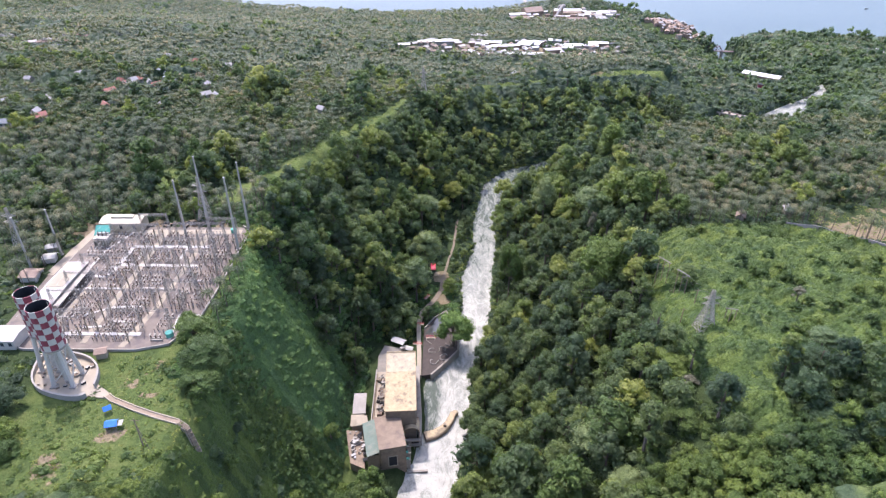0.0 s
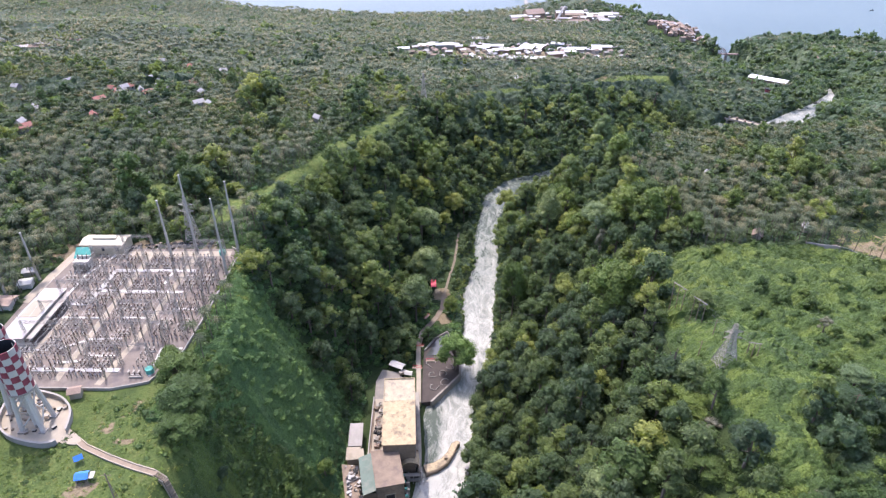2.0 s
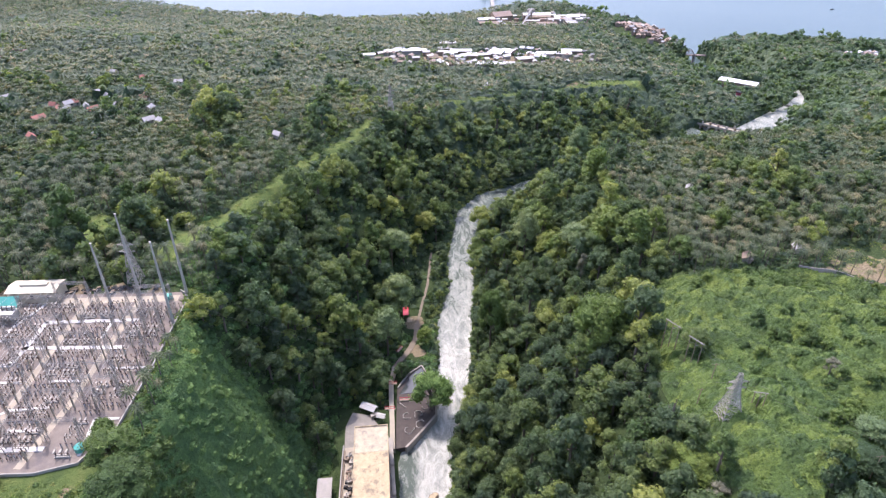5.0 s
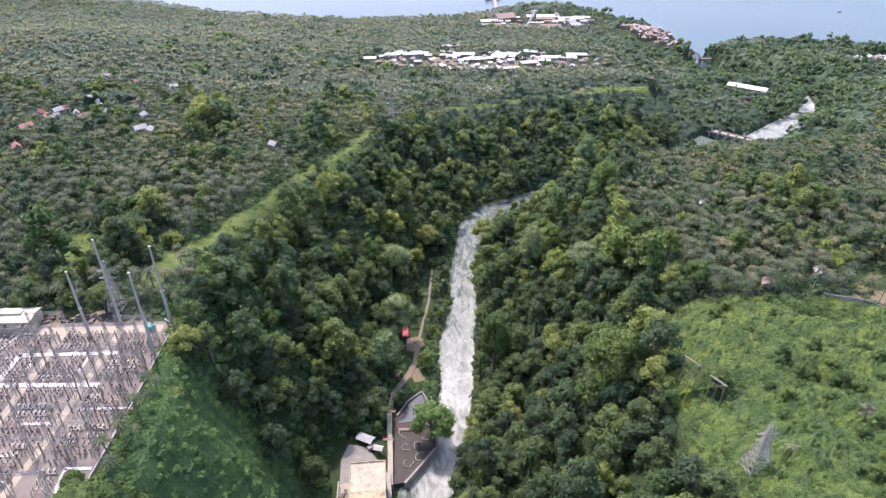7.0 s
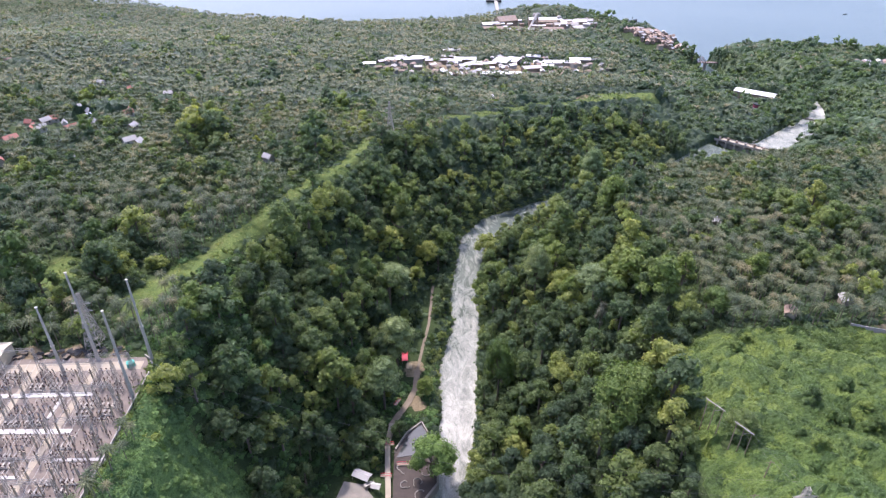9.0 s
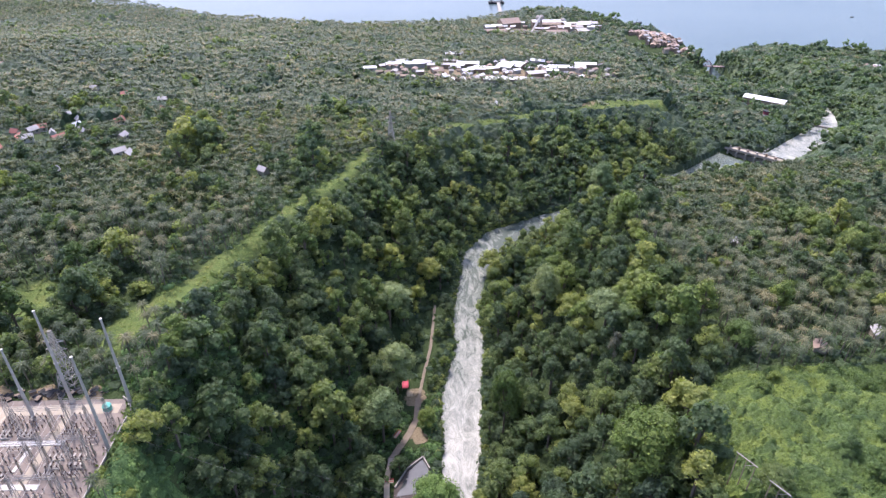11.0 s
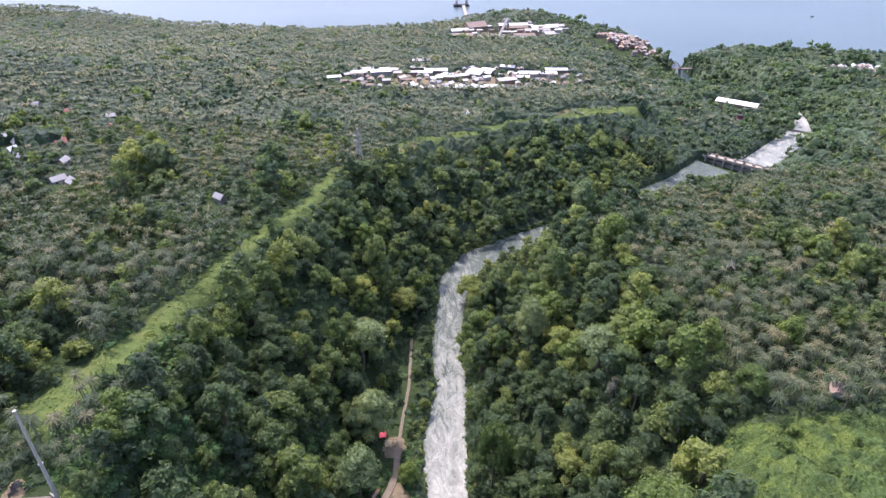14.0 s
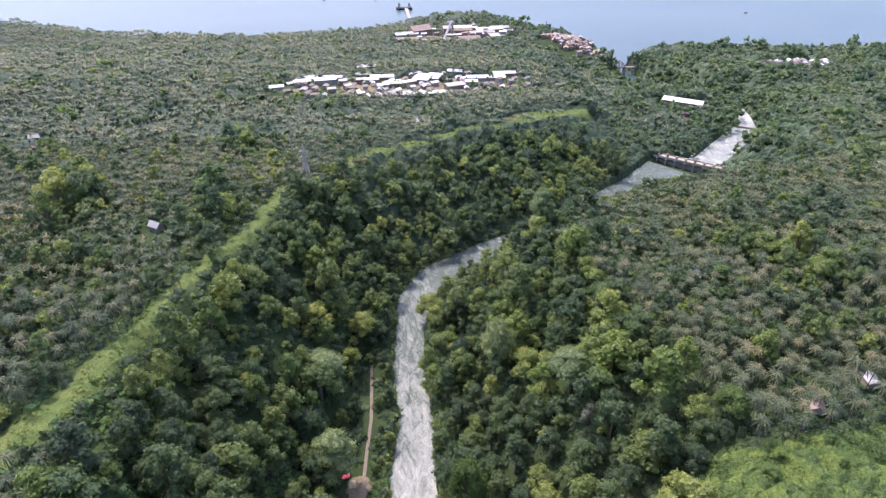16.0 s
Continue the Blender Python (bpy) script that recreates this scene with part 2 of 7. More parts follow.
def land(px, py):
    """Height of the ground."""
    px, py = np.asarray(px, float), np.asarray(py, float)
    d, s, side = along(px, py, R)
    hw, water, flat, left, right = (np.interp(s, SLOT, R[:, k]) for k in (2, 3, 4, 5, 6))
    hl = np.interp(py, [0, 150, 260, 300, 400, 510, 610, 690, 760, 850, 1050, 1300, 1450, 1800], [84, 83.5, 83, 80, 70, 58, 37, 24, 16, 14, -16, -45, -64, -80])
    hl = hl + 0.07 * np.clip(-px - 60, 0, 400) * ease((py - 270) / 160) * (1 - ease((py - 850) / 500)) + ripple(px, py, 160, 1) * 2.2 * ease((np.hypot(px + 120, py - 200) - 90) / 60)
    drop = ease((px - 245) / 75) * ease((1050 - py) / 200)
    hl = hl - np.maximum(hl + 17, 0) * drop
    inlet = np.interp(py, [760, 860, 966, 1090, 1160, 1230], [2, -24, -47, -64, -54, -38])
    hl = hl - np.maximum(hl - inlet, 0) * ease((px - 315) / 60) * ease((py - 740) / 60)
    hr = np.interp(py, [0, 170, 260, 345, 420, 470, 530, 580, 700, 880, 1000, 1100], [90, 86, 74, 64, 52, 42, 21, 3, -3, -20, -33, -46])
    hr = hr + 0.035 * np.clip(px - 100, 0, 500) * np.clip((800 - py) / 500, 0, 1) + ripple(px, py, 120, 2) * 2.5
    u = np.clip((d - hw - flat) / np.maximum(left - hw - flat, 25), 0, 1)
    rise_l = u ** np.interp(py, [165, 208, 440, 600], [2.1, 0.85, 0.85, 2.1])
    rise_r = ease((d - hw - 2) / (right - 2)) ** 0.8
    bank = water + 2.5 * ease((d - hw + 1) / 4)
    z = np.where(side > 0, bank + (hl - bank) * rise_l, bank + (hr - bank) * rise_r)
    z = z + ripple(px, py, 22, 3) * 1.6 * ease((d - hw - flat) / 25) * ease((np.hypot(px + 125, py - 205) - 75) / 30)
    z = np.where(d < hw, water - 3 * ease((hw + 0.5 - d) / 4), z)
    z = z + 19 * np.exp(-((px - 310) / 95) ** 2 - ((py - 1500) / 75) ** 2)
    # the shore
    out = np.interp(px, COAST_X, COAST_Y) + ripple(px, py, 90, 4) * 14 - py
    z = np.where(out < 60, SEA_LEVEL - 6 + (np.maximum(z, SEA_LEVEL + 3) - SEA_LEVEL + 6) * ease((out + 12) / 72), np.maximum(z, np.where(d < hw + 6, -99, SEA_LEVEL + 2)))
    # level pads: switchyard, stack terrace, powerhouse yard
    pad = ease(1 - np.maximum(np.abs(px + 124) - 38, np.abs(py - 208) - 46) / 14)
    z = z * (1 - pad) + 83.2 * pad
    base = ease((22 - np.hypot(px + 122, py - 151)) / 8)
    z = z * (1 - base) + 83.0 * base
    yard = ease(1 - np.maximum(np.abs(px + 30) - 12, np.abs(py - 212) - 44) / 8)
    yard = yard * (d > hw + 1)
    z = z * (1 - yard) + 6.0 * yard
    return z


RIDGE = np.array([(-108, 283), (-103, 300), (-94, 318), (-84, 345), (-72, 383), (-63, 408), (-45, 442), (-41, 463), (-31, 510), (-15, 532), (0, 550)], float)
FAR_RIM = np.array([(0, 550), (20, 568), (42, 598), (76, 620), (124, 656), (182, 682), (236, 692)], float)


def rim_band(px, py):
    """How far a place lies behind the grassy edge of the far cliff (99: not there)."""
    d, s, side = along(px, py, FAR_RIM)
    return np.where((side > 0) & (px > 8) & (px < 250), d, np.where(d < 3, 0, 99))

FIELD = np.array([(82, 168), (86, 205), (90, 242), (107, 266), (140, 262), (168, 263), (183, 249), (205, 226), (205, 165), (143, 152), (110, 152), (104, 142), (105, 124), (93, 121), (88, 132), (88, 148)], float)


PATH = np.array([(-12.2, 236), (-12.6, 252), (-13.3, 266), (-13.6, 279), (-12, 289), (-8.1, 297.5), (-4, 305), (-0.6, 314), (0.3, 326), (3.4, 344.5), (7.4, 365), (9.2, 383), (11, 403)], float)
POOLS = np.array([(-11, 236), (-5, 237), (1, 245), (8.5, 255), (9, 273), (6, 286), (2, 292), (-4, 290), (-11, 277)], float)


def inside(px, py, poly):
    hit = np.zeros(np.shape(px), bool)
    for (x0, y0), (x1, y1) in zip(poly, np.roll(poly, -1, 0)):
        cross = (y0 > py) != (y1 > py)
        hit ^= cross & (px < (x1 - x0) * (py - y0) / (y1 - y0 + 1e-9) + x0)
    return hit


def sheet(name, verts, faces, material, smooth=True, **attributes):
    me = bpy.data.meshes.new(name)
    me.vertices.add(len(verts))
    me.vertices.foreach_set("co", np.asarray(verts, np.float32).ravel())
    faces = np.asarray(faces, np.int32)
    k = faces.shape[1]
    me.loops.add(faces.size)
    me.loops.foreach_set("vertex_index", faces.ravel())
    me.polygons.add(len(faces))
    me.polygons.foreach_set("loop_start", np.arange(0, faces.size, k, dtype=np.int32))
    me.polygons.foreach_set("loop_total", np.full(len(faces), k, np.int32))
    me.polygons.foreach_set("use_smooth", np.full(len(faces), smooth))
    for key, values in attributes.items():
        me.attributes.new(key, "FLOAT", "POINT").data.foreach_set("value", np.asarray(values, np.float32))
    me.update(calc_edges=True)
    me.validate()
    me.materials.append(material)
    return new(name, me)


def grid_faces(nx, ny):
    i = np.arange((nx - 1) * (ny - 1))
    a = i // (nx - 1) * nx + i % (nx - 1)
    return np.stack([a, a + 1, a + nx + 1, a + nx], 1)


def spaced(fine0, fine1, step, low, high):
    out = list(np.arange(fine0, fine1, step))
    s, v = step, out[0]
    while v > low:
        s *= 1.12
        v -= s
        out.insert(0, v)
    s, v = step, out[-1]
    while v < high:
        s *= 1.06
        v += s
        out.append(v)
    return np.array(out)


gx, gy = spaced(-180, 490, 4.0, -2600, 2600), spaced(100, 780, 4.0, -600, 2400)
GX, GY = np.meshgrid(gx, gy)
gz = land(GX, GY)
ridge_d = np.minimum(along(GX, GY, RIDGE)[0], along(GX, GY, FAR_RIM)[0] + 3)
band = rim_band(GX, GY)
lawn = np.clip(ease((np.interp(GY, [285, 300, 340], [10, 10, 7]) - ridge_d) / 3.5) + 0.8 * ease((26 - band) / 8) + inside(GX, GY, FIELD) * 0.15 + 0.72 * ease((32 - np.hypot((GX + 103) * 0.9, (GY - 137) * 0.8)) / 8)
               + 0.5 * inside(GX, GY, np.array([(-91, 150), (-40, 160), (-36, 236), (-91, 236)], float))
               + ease((18 - np.hypot((GX - 222) * 0.5, GY - 702)) / 8) + ease((18 - np.hypot(GX + 152, GY - 310)) / 8), 0, 1)
bare = 0.42 * ease((60 - np.hypot((GX - 110) * 0.45, GY - 842)) / 30) + 0.3 * ease((80 - np.hypot(GX - 240, (GY - 1310))) / 40)
bare = bare + 0.32 * ease((26 - np.hypot((GX - 210) * 0.6, GY - 264)) / 10) + 0.12 * ease((26 - np.hypot(GX + 105, GY - 130)) / 8)
bare = bare + 0.5 * ease((15 - np.hypot(GX - 266, (GY - 686) * 1.4)) / 6)
for ex, ey, er, ek in ((-163, 250, 9, 0.6), (-118, 255, 9, 0.5), (-133, 255.5, 7, 0.5), (-103, 254, 6, 0.45), (-2, 328, 9, 0.5), (0, 303, 7, 0.5), (-11, 431, 6, 0.6), (10, 457, 5, 0.5), (-97, 158, 5, 0.4), (-141, 122, 6, 0.5), (-131, 108, 7, 0.45), (-112, 116, 5, 0.4), (-94, 143, 4, 0.45), (-99, 128, 5, 0.4), (98, 146, 3.5, 0.5), (101, 139, 3, 0.5), (-101, 150, 6, 0.35)):
    bare = bare + ek * ease((er - np.hypot(GX - ex, GY - ey)) / (er * 0.6))
bare = bare - 0.35 * ease((5 - ridge_d) / 4) + 0.32 * ease((24 - np.hypot((GX - 168) * 0.7, GY - 708)) / 12)
tagged(sheet("ground", np.stack([GX, GY, gz], 2).reshape(-1, 3), grid_faces(len(gx), len(gy)), GROUND, grass=lawn.ravel(), soil=bare.ravel()),
       "green hillsides and plateaus with creepers, grass and bare brown earth", "ground", kind="structure")
sx, sy = np.linspace(-4800, 4800, 60), np.linspace(-300, 4900, 60)
SX, SY = np.meshgrid(sx, sy)
tagged(sheet("sea", np.stack([SX, SY, 0 * SX + SEA_LEVEL], 2).reshape(-1, 3), grid_faces(60, 60), SEA), "pale blue-grey calm sea under haze", "sea", kind="structure")


def river(name, rows, label, across=36, step=1.2, overlap=2.5):
    at = [0.0]
    for a, b in zip(rows, rows[1:]):
        at.append(at[-1] + math.hypot(b[0] - a[0], b[1] - a[1]))
    u = np.arange(0, at[-1], step)
    # smooth centre line
    cx, cy, hw, wz, fo = (np.interp(u, at, rows[:, k]) for k in (0, 1, 2, 3, 7))
    k = np.hanning(15)
    k /= k.sum()
    soft = lambda v: np.convolve(np.pad(v, 7, "reflect", reflect_type="odd"), k, "valid")
    cx, cy = soft(cx), soft(cy)
    tx, ty = np.gradient(cx), np.gradient(cy)
    tl = np.hypot(tx, ty)
    v = np.linspace(-1, 1, across)
    X = cx[:, None] + (ty / tl)[:, None] * v * (hw + overlap)[:, None]
    Y = cy[:, None] - (tx / tl)[:, None] * v * (hw + overlap)[:, None]
    rough = np.clip(fo, 0, 1)[:, None]
    Z = wz[:, None] + rough * (ripple(X, Y, 13, 5) * 0.35 + ripple(X * 0.8, Y * 1.3, 6.5, 6) * 0.12)
    F = fo[:, None] + 0.14 * ripple(X, Y, 31, 7) + 0.1 * ripple(X * 1.3, Y * 0.8, 17, 8)
    F = F - 0.75 * ease((X - cx[:, None] + 2) / -5) * ease((Y - 196) / 6) * ease((244 - Y) / 14) * (cy < 260)[:, None]
    return tagged(sheet(name, np.stack([X, Y, Z], 2).reshape(-1, 3), grid_faces(across, len(u))[:, ::-1], RIVER, foam=F.ravel()), label, "river", kind="structure")


river("river", np.vstack([RIVER_ROWS, RIVER_FAR[:5]]), "grey-green river with white rapids below the powerhouse")
river("river_spillway", np.vstack([[(330, 627, 12, -8, 4, 50, 50, 0.5)], RIVER_FAR[5:]]), "white water rushing down the spillway below the dam", across=16, step=3.0)

# ---- plants ----
def clumps_on(points, normals, size, rng, spread=0.45):
    """Sprigs: ragged three-cornered leaf clumps at points, facing roughly along normals."""
    n = len(points)
    nrm = normals + rng.normal(0, spread, (n, 3))
    nrm /= np.linalg.norm(nrm, axis=1)[:, None] + 1e-9
    a = np.cross(nrm, rng.normal(0, 1, (n, 3)))
    a /= np.linalg.norm(a, axis=1)[:, None] + 1e-9
    b = np.cross(nrm, a)
    out = []
    for k in range(3):
        t = 2.0944 * k + rng.uniform(-0.35, 0.35, n)
        r = size * rng.uniform(0.6, 1.4, n)
        out.append(points + (a * np.cos(t)[:, None] + b * np.sin(t)[:, None]) * r[:, None])
    return np.stack(out, 1).reshape(-1, 3), np.arange(3 * n).reshape(-1, 3)


def ico(sub):
    bm = bmesh.new()
    bmesh.ops.create_icosphere(bm, subdivisions=sub, radius=1)
    v = np.array([x.co[:] for x in bm.verts])
    f = np.array([[x.index for x in p.verts] for p in bm.faces])
    bm.free()
    return v, f


ICO1, ICO2 = ico(1), ico(2)


def pack(pieces):
    """Joins (verts, faces) pieces; triangles become quads with a doubled corner split off, so all faces stay triangles."""
    vs, fs, base = [], [], 0
    for v, f in pieces:
        f = np.asarray(f)
        if f.shape[1] == 4:
            f = np.vstack([f[:, [0, 1, 2]], f[:, [0, 2, 3]]])
        vs.append(v)
        fs.append(f + base)
        base += len(v)
    return np.vstack(vs), np.vstack(fs)


def tube(points, radii, sides=5):
    points = np.asarray(points, float)
    vs, n = [], len(points)
    for i, p in enumerate(points):
        d = points[min(i + 1, n - 1)] - points[max(i - 1, 0)]
        d = d / (np.linalg.norm(d) + 1e-9)
        a = np.cross(d, (0.3, 1, 0.2))
        a /= np.linalg.norm(a)
        b = np.cross(d, a)
        for k in range(sides):
            t = 6.2832 * k / sides
            vs.append(p + (a * math.cos(t) + b * math.sin(t)) * radii[i])
    fs = [[i * sides + k, i * sides + (k + 1) % sides, (i + 1) * sides + (k + 1) % sides, (i + 1) * sides + k] for i in range(n - 1) for k in range(sides)]
    return np.array(vs), np.array(fs)


def broadleaf(seed, lobes, leaves, leaf, height=20.0, wide=5.5, fine=True, flat=0.75, deep=0.38):
    """A tree: wood and crown as (verts, triangles). Lumpy leaf masses on limbs, fringed with loose leaves."""
    rng = np.random.RandomState(seed)
    wood = [tube([(0, 0, -3), (0.15, 0.1, height * 0.35), (0.2, -0.1, height * 0.72)], [height * 0.03, height * 0.022, height * 0.01])]
    crown = []
    for i in range(lobes):
        u = (i + 0.5) / lobes
        a = 6.2832 * (i * 0.618 + rng.uniform(-0.08, 0.08))
        r = wide * math.sqrt(u) * rng.uniform(0.75, 1.05)
        z = height * (0.93 - deep * u ** 1.3 + rng.uniform(-0.07, 0.05))
        rad = np.array([1, 1, flat]) * wide * rng.uniform(0.34, 0.52)
        c = np.array([math.cos(a) * r, math.sin(a) * r, z - rad[2]])
        v, f = ICO2 if fine else ICO1
        lump = 1 + 0.16 * np.sin(v[:, :1] * 4.1 + seed + i) * np.cos(v[:, 1:2] * 4.7 + i) + rng.uniform(-0.1, 0.1, (len(v), 1))
        crown.append((v * rad * lump * (0.8 if leaves > 8 else 1) + c, f))
        if leaves:
            p = rng.normal(0, 1, (leaves, 3))
            p[:, 2] = np.abs(p[:, 2]) * 0.95 - 0.12
            p /= np.linalg.norm(p, axis=1)[:, None]
            crown.append(clumps_on(p * rad * rng.uniform(0.78, 1.2, (leaves, 1)) + c, p + (0, 0, 0.25), leaf, rng))
        if lobes > 6 and i % 2:
            wood.append(tube([(0.1, 0, height * 0.4), tuple(c * (0.5, 0.5, 0.8)), tuple(c)], [height * 0.012, height * 0.008, height * 0.004], 4))
    return pack(wood), pack(crown)


def palm(seed, fronds, parts, wide=0.55):
    """A coconut palm about 13 m high with drooping fronds."""
    rng = np.random.RandomState(seed)
    lean = rng.uniform(-0.8, 0.8, 2)
    head = np.array([lean[0], lean[1], 13.0])
    wood = [tube([(0, 0, -1), (lean[0] * 0.3, lean[1] * 0.3, 5), tuple(head)], [0.28, 0.2, 0.16], 4 if parts > 2 else 3)]
    crown = []
    for i in range(fronds):
        a = 6.2832 * (i * 0.618)
        rise = 1.1 - 1.5 * (i / fronds) + rng.uniform(-0.15, 0.15)
        length = rng.uniform(3.4, 4.7)
        out, side = np.array([math.cos(a), math.sin(a), 0]), np.array([-math.sin(a), math.cos(a), 0])
        u = np.linspace(0, 1, parts + 1)
        mid = head + out * (u * length * math.cos(rise * 0.6))[:, None] + np.array([0, 0, 1]) * (u * length * math.sin(rise) * 0.85 - u ** 2 * length * 0.62)[:, None]
        half = wide * np.interp(u, [0, 0.25, 0.7, 1], [0.4 if parts < 3 else 0.25, 1, 0.85, 0.12])
        drop = np.array([0, 0, -1]) * (half * 0.55)[:, None]
        rows = np.stack([mid + side * half[:, None] + drop, mid, mid - side * half[:, None] + drop], 1)
        f = []
        for k in range(parts):
            f += [[3 * k, 3 * k + 1, 3 * k + 4, 3 * k + 3], [3 * k + 1, 3 * k + 2, 3 * k + 5, 3 * k + 4]]
        crown.append((rows.reshape(-1, 3), np.array(f)))
    return pack(wood), pack(crown)


def bush(seed, leaves, leaf, fine=False):
    """A low lump of creeper, about 1.5 m across."""
    rng = np.random.RandomState(seed)
    v, f = ICO2 if fine else ICO1
    pieces = [(v * (1.3, 1.3, 0.78) * (1 + rng.uniform(-0.22, 0.22, (len(v), 1))) + (0, 0, 0.1), f)]
    p = rng.normal(0, 1, (leaves, 3))
    p[:, 2] = np.abs(p[:, 2])
    p /= np.linalg.norm(p, axis=1)[:, None]
    pieces.append(clumps_on(p * (1.45, 1.45, 0.92) * rng.uniform(0.9, 1.25, (leaves, 1)), p, leaf, rng))
    return pack(pieces)


def tuft(seed, leaves, leaf):
    """A tussock of grass or weeds, all blades, about 1 m across."""
    rng = np.random.RandomState(seed)
    p = rng.normal(0, 1, (leaves, 3))
    p[:, 2] = np.abs(p[:, 2]) + 0.2
    p /= np.linalg.norm(p, axis=1)[:, None]
    return clumps_on(p * (0.9, 0.9, 0.32) * rng.uniform(0.3, 1.0, (leaves, 1)), p + (0, 0, 1.2), leaf, rng, 0.4)


def domes(x, y, gap, seed):
    """Crowns packed side by side: distance to the nearest crown's middle (in gaps), its own chance value, and a second one."""
    i, j = np.floor(x / gap), np.floor(y / gap)
    best, own, two = np.full(x.shape, 9.0), np.zeros(x.shape), np.zeros(x.shape)
    chance = lambda a, b, k: np.mod(np.sin(a * 127.1 + b * 311.7 + (seed + k) * 74.7) * 43758.5453, 1.0)
    for di in (-1, 0, 1):
        for dj in (-1, 0, 1):
            a, b = i + di, j + dj
            d = np.hypot(x / gap - a - 0.15 - 0.7 * chance(a, b, 1), y / gap - b - 0.15 - 0.7 * chance(a, b, 2)) / (0.75 + 0.5 * chance(a, b, 3))
            near = d < best
            best, own, two = np.where(near, d, best), np.where(near, chance(a, b, 4), own), np.where(near, chance(a, b, 5), two)
    return best, own, two


def blanket(name, X, Y, mask, height, gap, low, material, label, category, seed, leaves=0, leaf=0.4, rough=0.25, tint=1.0):
    """A closed leafy cover over the ground, domed crown by crown, with loose sprigs on it. X, Y: a grid; height: of the crowns."""
    rng = np.random.RandomState(seed)
    d, own, two = domes(X, Y, gap, seed)
    fine, own2, _ = domes(X, Y, gap * 0.37, seed + 50)
    h = height * (0.6 + 0.7 * own) * np.clip(1.0 - low * d ** 2, 0.12, 1) + height * rough * (0.5 - fine) + height * rng.uniform(-rough, rough, X.shape) * 0.5
    Z = land(X, Y) + np.where(mask, np.maximum(h, 0.05), -1.0)
    faces = grid_faces(X.shape[1], X.shape[0])
    faces = faces[mask.ravel()[faces].any(1)]
    verts, tints = np.stack([X, Y, Z], 2).reshape(-1, 3), (two * tint).ravel()
    tris = np.vstack([faces[:, [0, 1, 2]], faces[:, [0, 2, 3]]])
    if leaves:
        inner = faces[mask.ravel()[faces].all(1)]
        f = inner[rng.randint(0, len(inner), leaves)]
        w = rng.dirichlet((1, 1, 1, 1), leaves)
        p = (verts[f] * w[:, :, None]).sum(1) + (0, 0, leaf * 0.2)
        nrm = np.cross(verts[f[:, 2]] - verts[f[:, 0]], verts[f[:, 3]] - verts[f[:, 1]])
        nrm /= np.linalg.norm(nrm, axis=1)[:, None]
        lv, lf = clumps_on(p, nrm, leaf, rng)
        tris = np.vstack([tris, lf + len(verts)])
        tints = np.concatenate([tints, np.repeat(tints[f[:, 0]], 3)])
        verts = np.vstack([verts, lv])
    used = np.unique(tris)
    slot = np.zeros(len(verts), int)
    slot[used] = np.arange(len(used))
    return tagged(sheet(name, verts[used], slot[tris], material, False, tint=tints[used], held=np.ones(len(used))), label, category, kind="stuff")


def planted(name, shapes, spots, material, label, category, smooth=False):
    """Many plants as one piece of stuff. spots: rows of x, y, z, turn, scale, height scale, tint."""
    vs, fs, ts, base = [], [], [], 0
    which = np.random.RandomState(len(spots)).randint(0, len(shapes), len(spots))
    for k, (v, f) in enumerate(shapes):
        mine = spots[which == k]
        if not len(mine):
            continue
        c, s = np.cos(mine[:, 3])[:, None], np.sin(mine[:, 3])[:, None]
        x = (c * v[:, 0] - s * v[:, 1]) * mine[:, 4:5] + mine[:, 0:1]
        y = (s * v[:, 0] + c * v[:, 1]) * mine[:, 4:5] + mine[:, 1:2]
        z = v[:, 2] * mine[:, 5:6] + mine[:, 2:3]
        vs.append(np.stack([x, y, z], 2).reshape(-1, 3))
        fs.append((f[None] + (np.arange(len(mine)) * len(v))[:, None, None]).reshape(-1, 3) + base)
        ts.append(np.repeat(mine[:, 6], len(v)))
        base += len(v) * len(mine)
    return tagged(sheet(name, np.vstack(vs), np.vstack(fs), material, smooth, tint=np.concatenate(ts), held=np.ones(base)), label, category, kind="stuff")


def strewn(x0, x1, y0, y1, gap, seed):
    """A jittered lattice of places."""
    rng = np.random.RandomState(seed)
    gx, gy = np.meshgrid(np.arange(x0, x1, gap), np.arange(y0, y1, gap))
    return gx.ravel() + rng.uniform(-0.48, 0.48, gx.size) * gap, gy.ravel() + rng.uniform(-0.48, 0.48, gx.size) * gap


VILLAGE = [(-240, 540, 1), (-217, 556, 2), (-266, 512, 2), (-258, 500, 2), (-245, 517, 0), (-238, 428, 3), (-255, 470, 2), (-263, 392, 3), (-270, 400, 0), (-276, 376, 0), (-185, 478, 0),
           (-176, 470, 0), (-330, 495, 0), (-252, 500, 0), (-262, 524, 0), (-286, 440, 0), (-232, 500, 2), (-205, 440, 0), (-300, 415, 0), (-225, 575, 2), (-248, 560, 0), (-310, 530, 0), (-226, 520, 0), (-271, 692, 2), (-195, 509, 0), (-265, 583, 0), (-291, 440, 0), (-309, 715, 0), (-233, 682, 0), (-263, 536, 2),
           (-218, 639, 2), (-165, 527, 0), (-91, 454, 0), (81, 711, 1), (-150, 711, 0)]


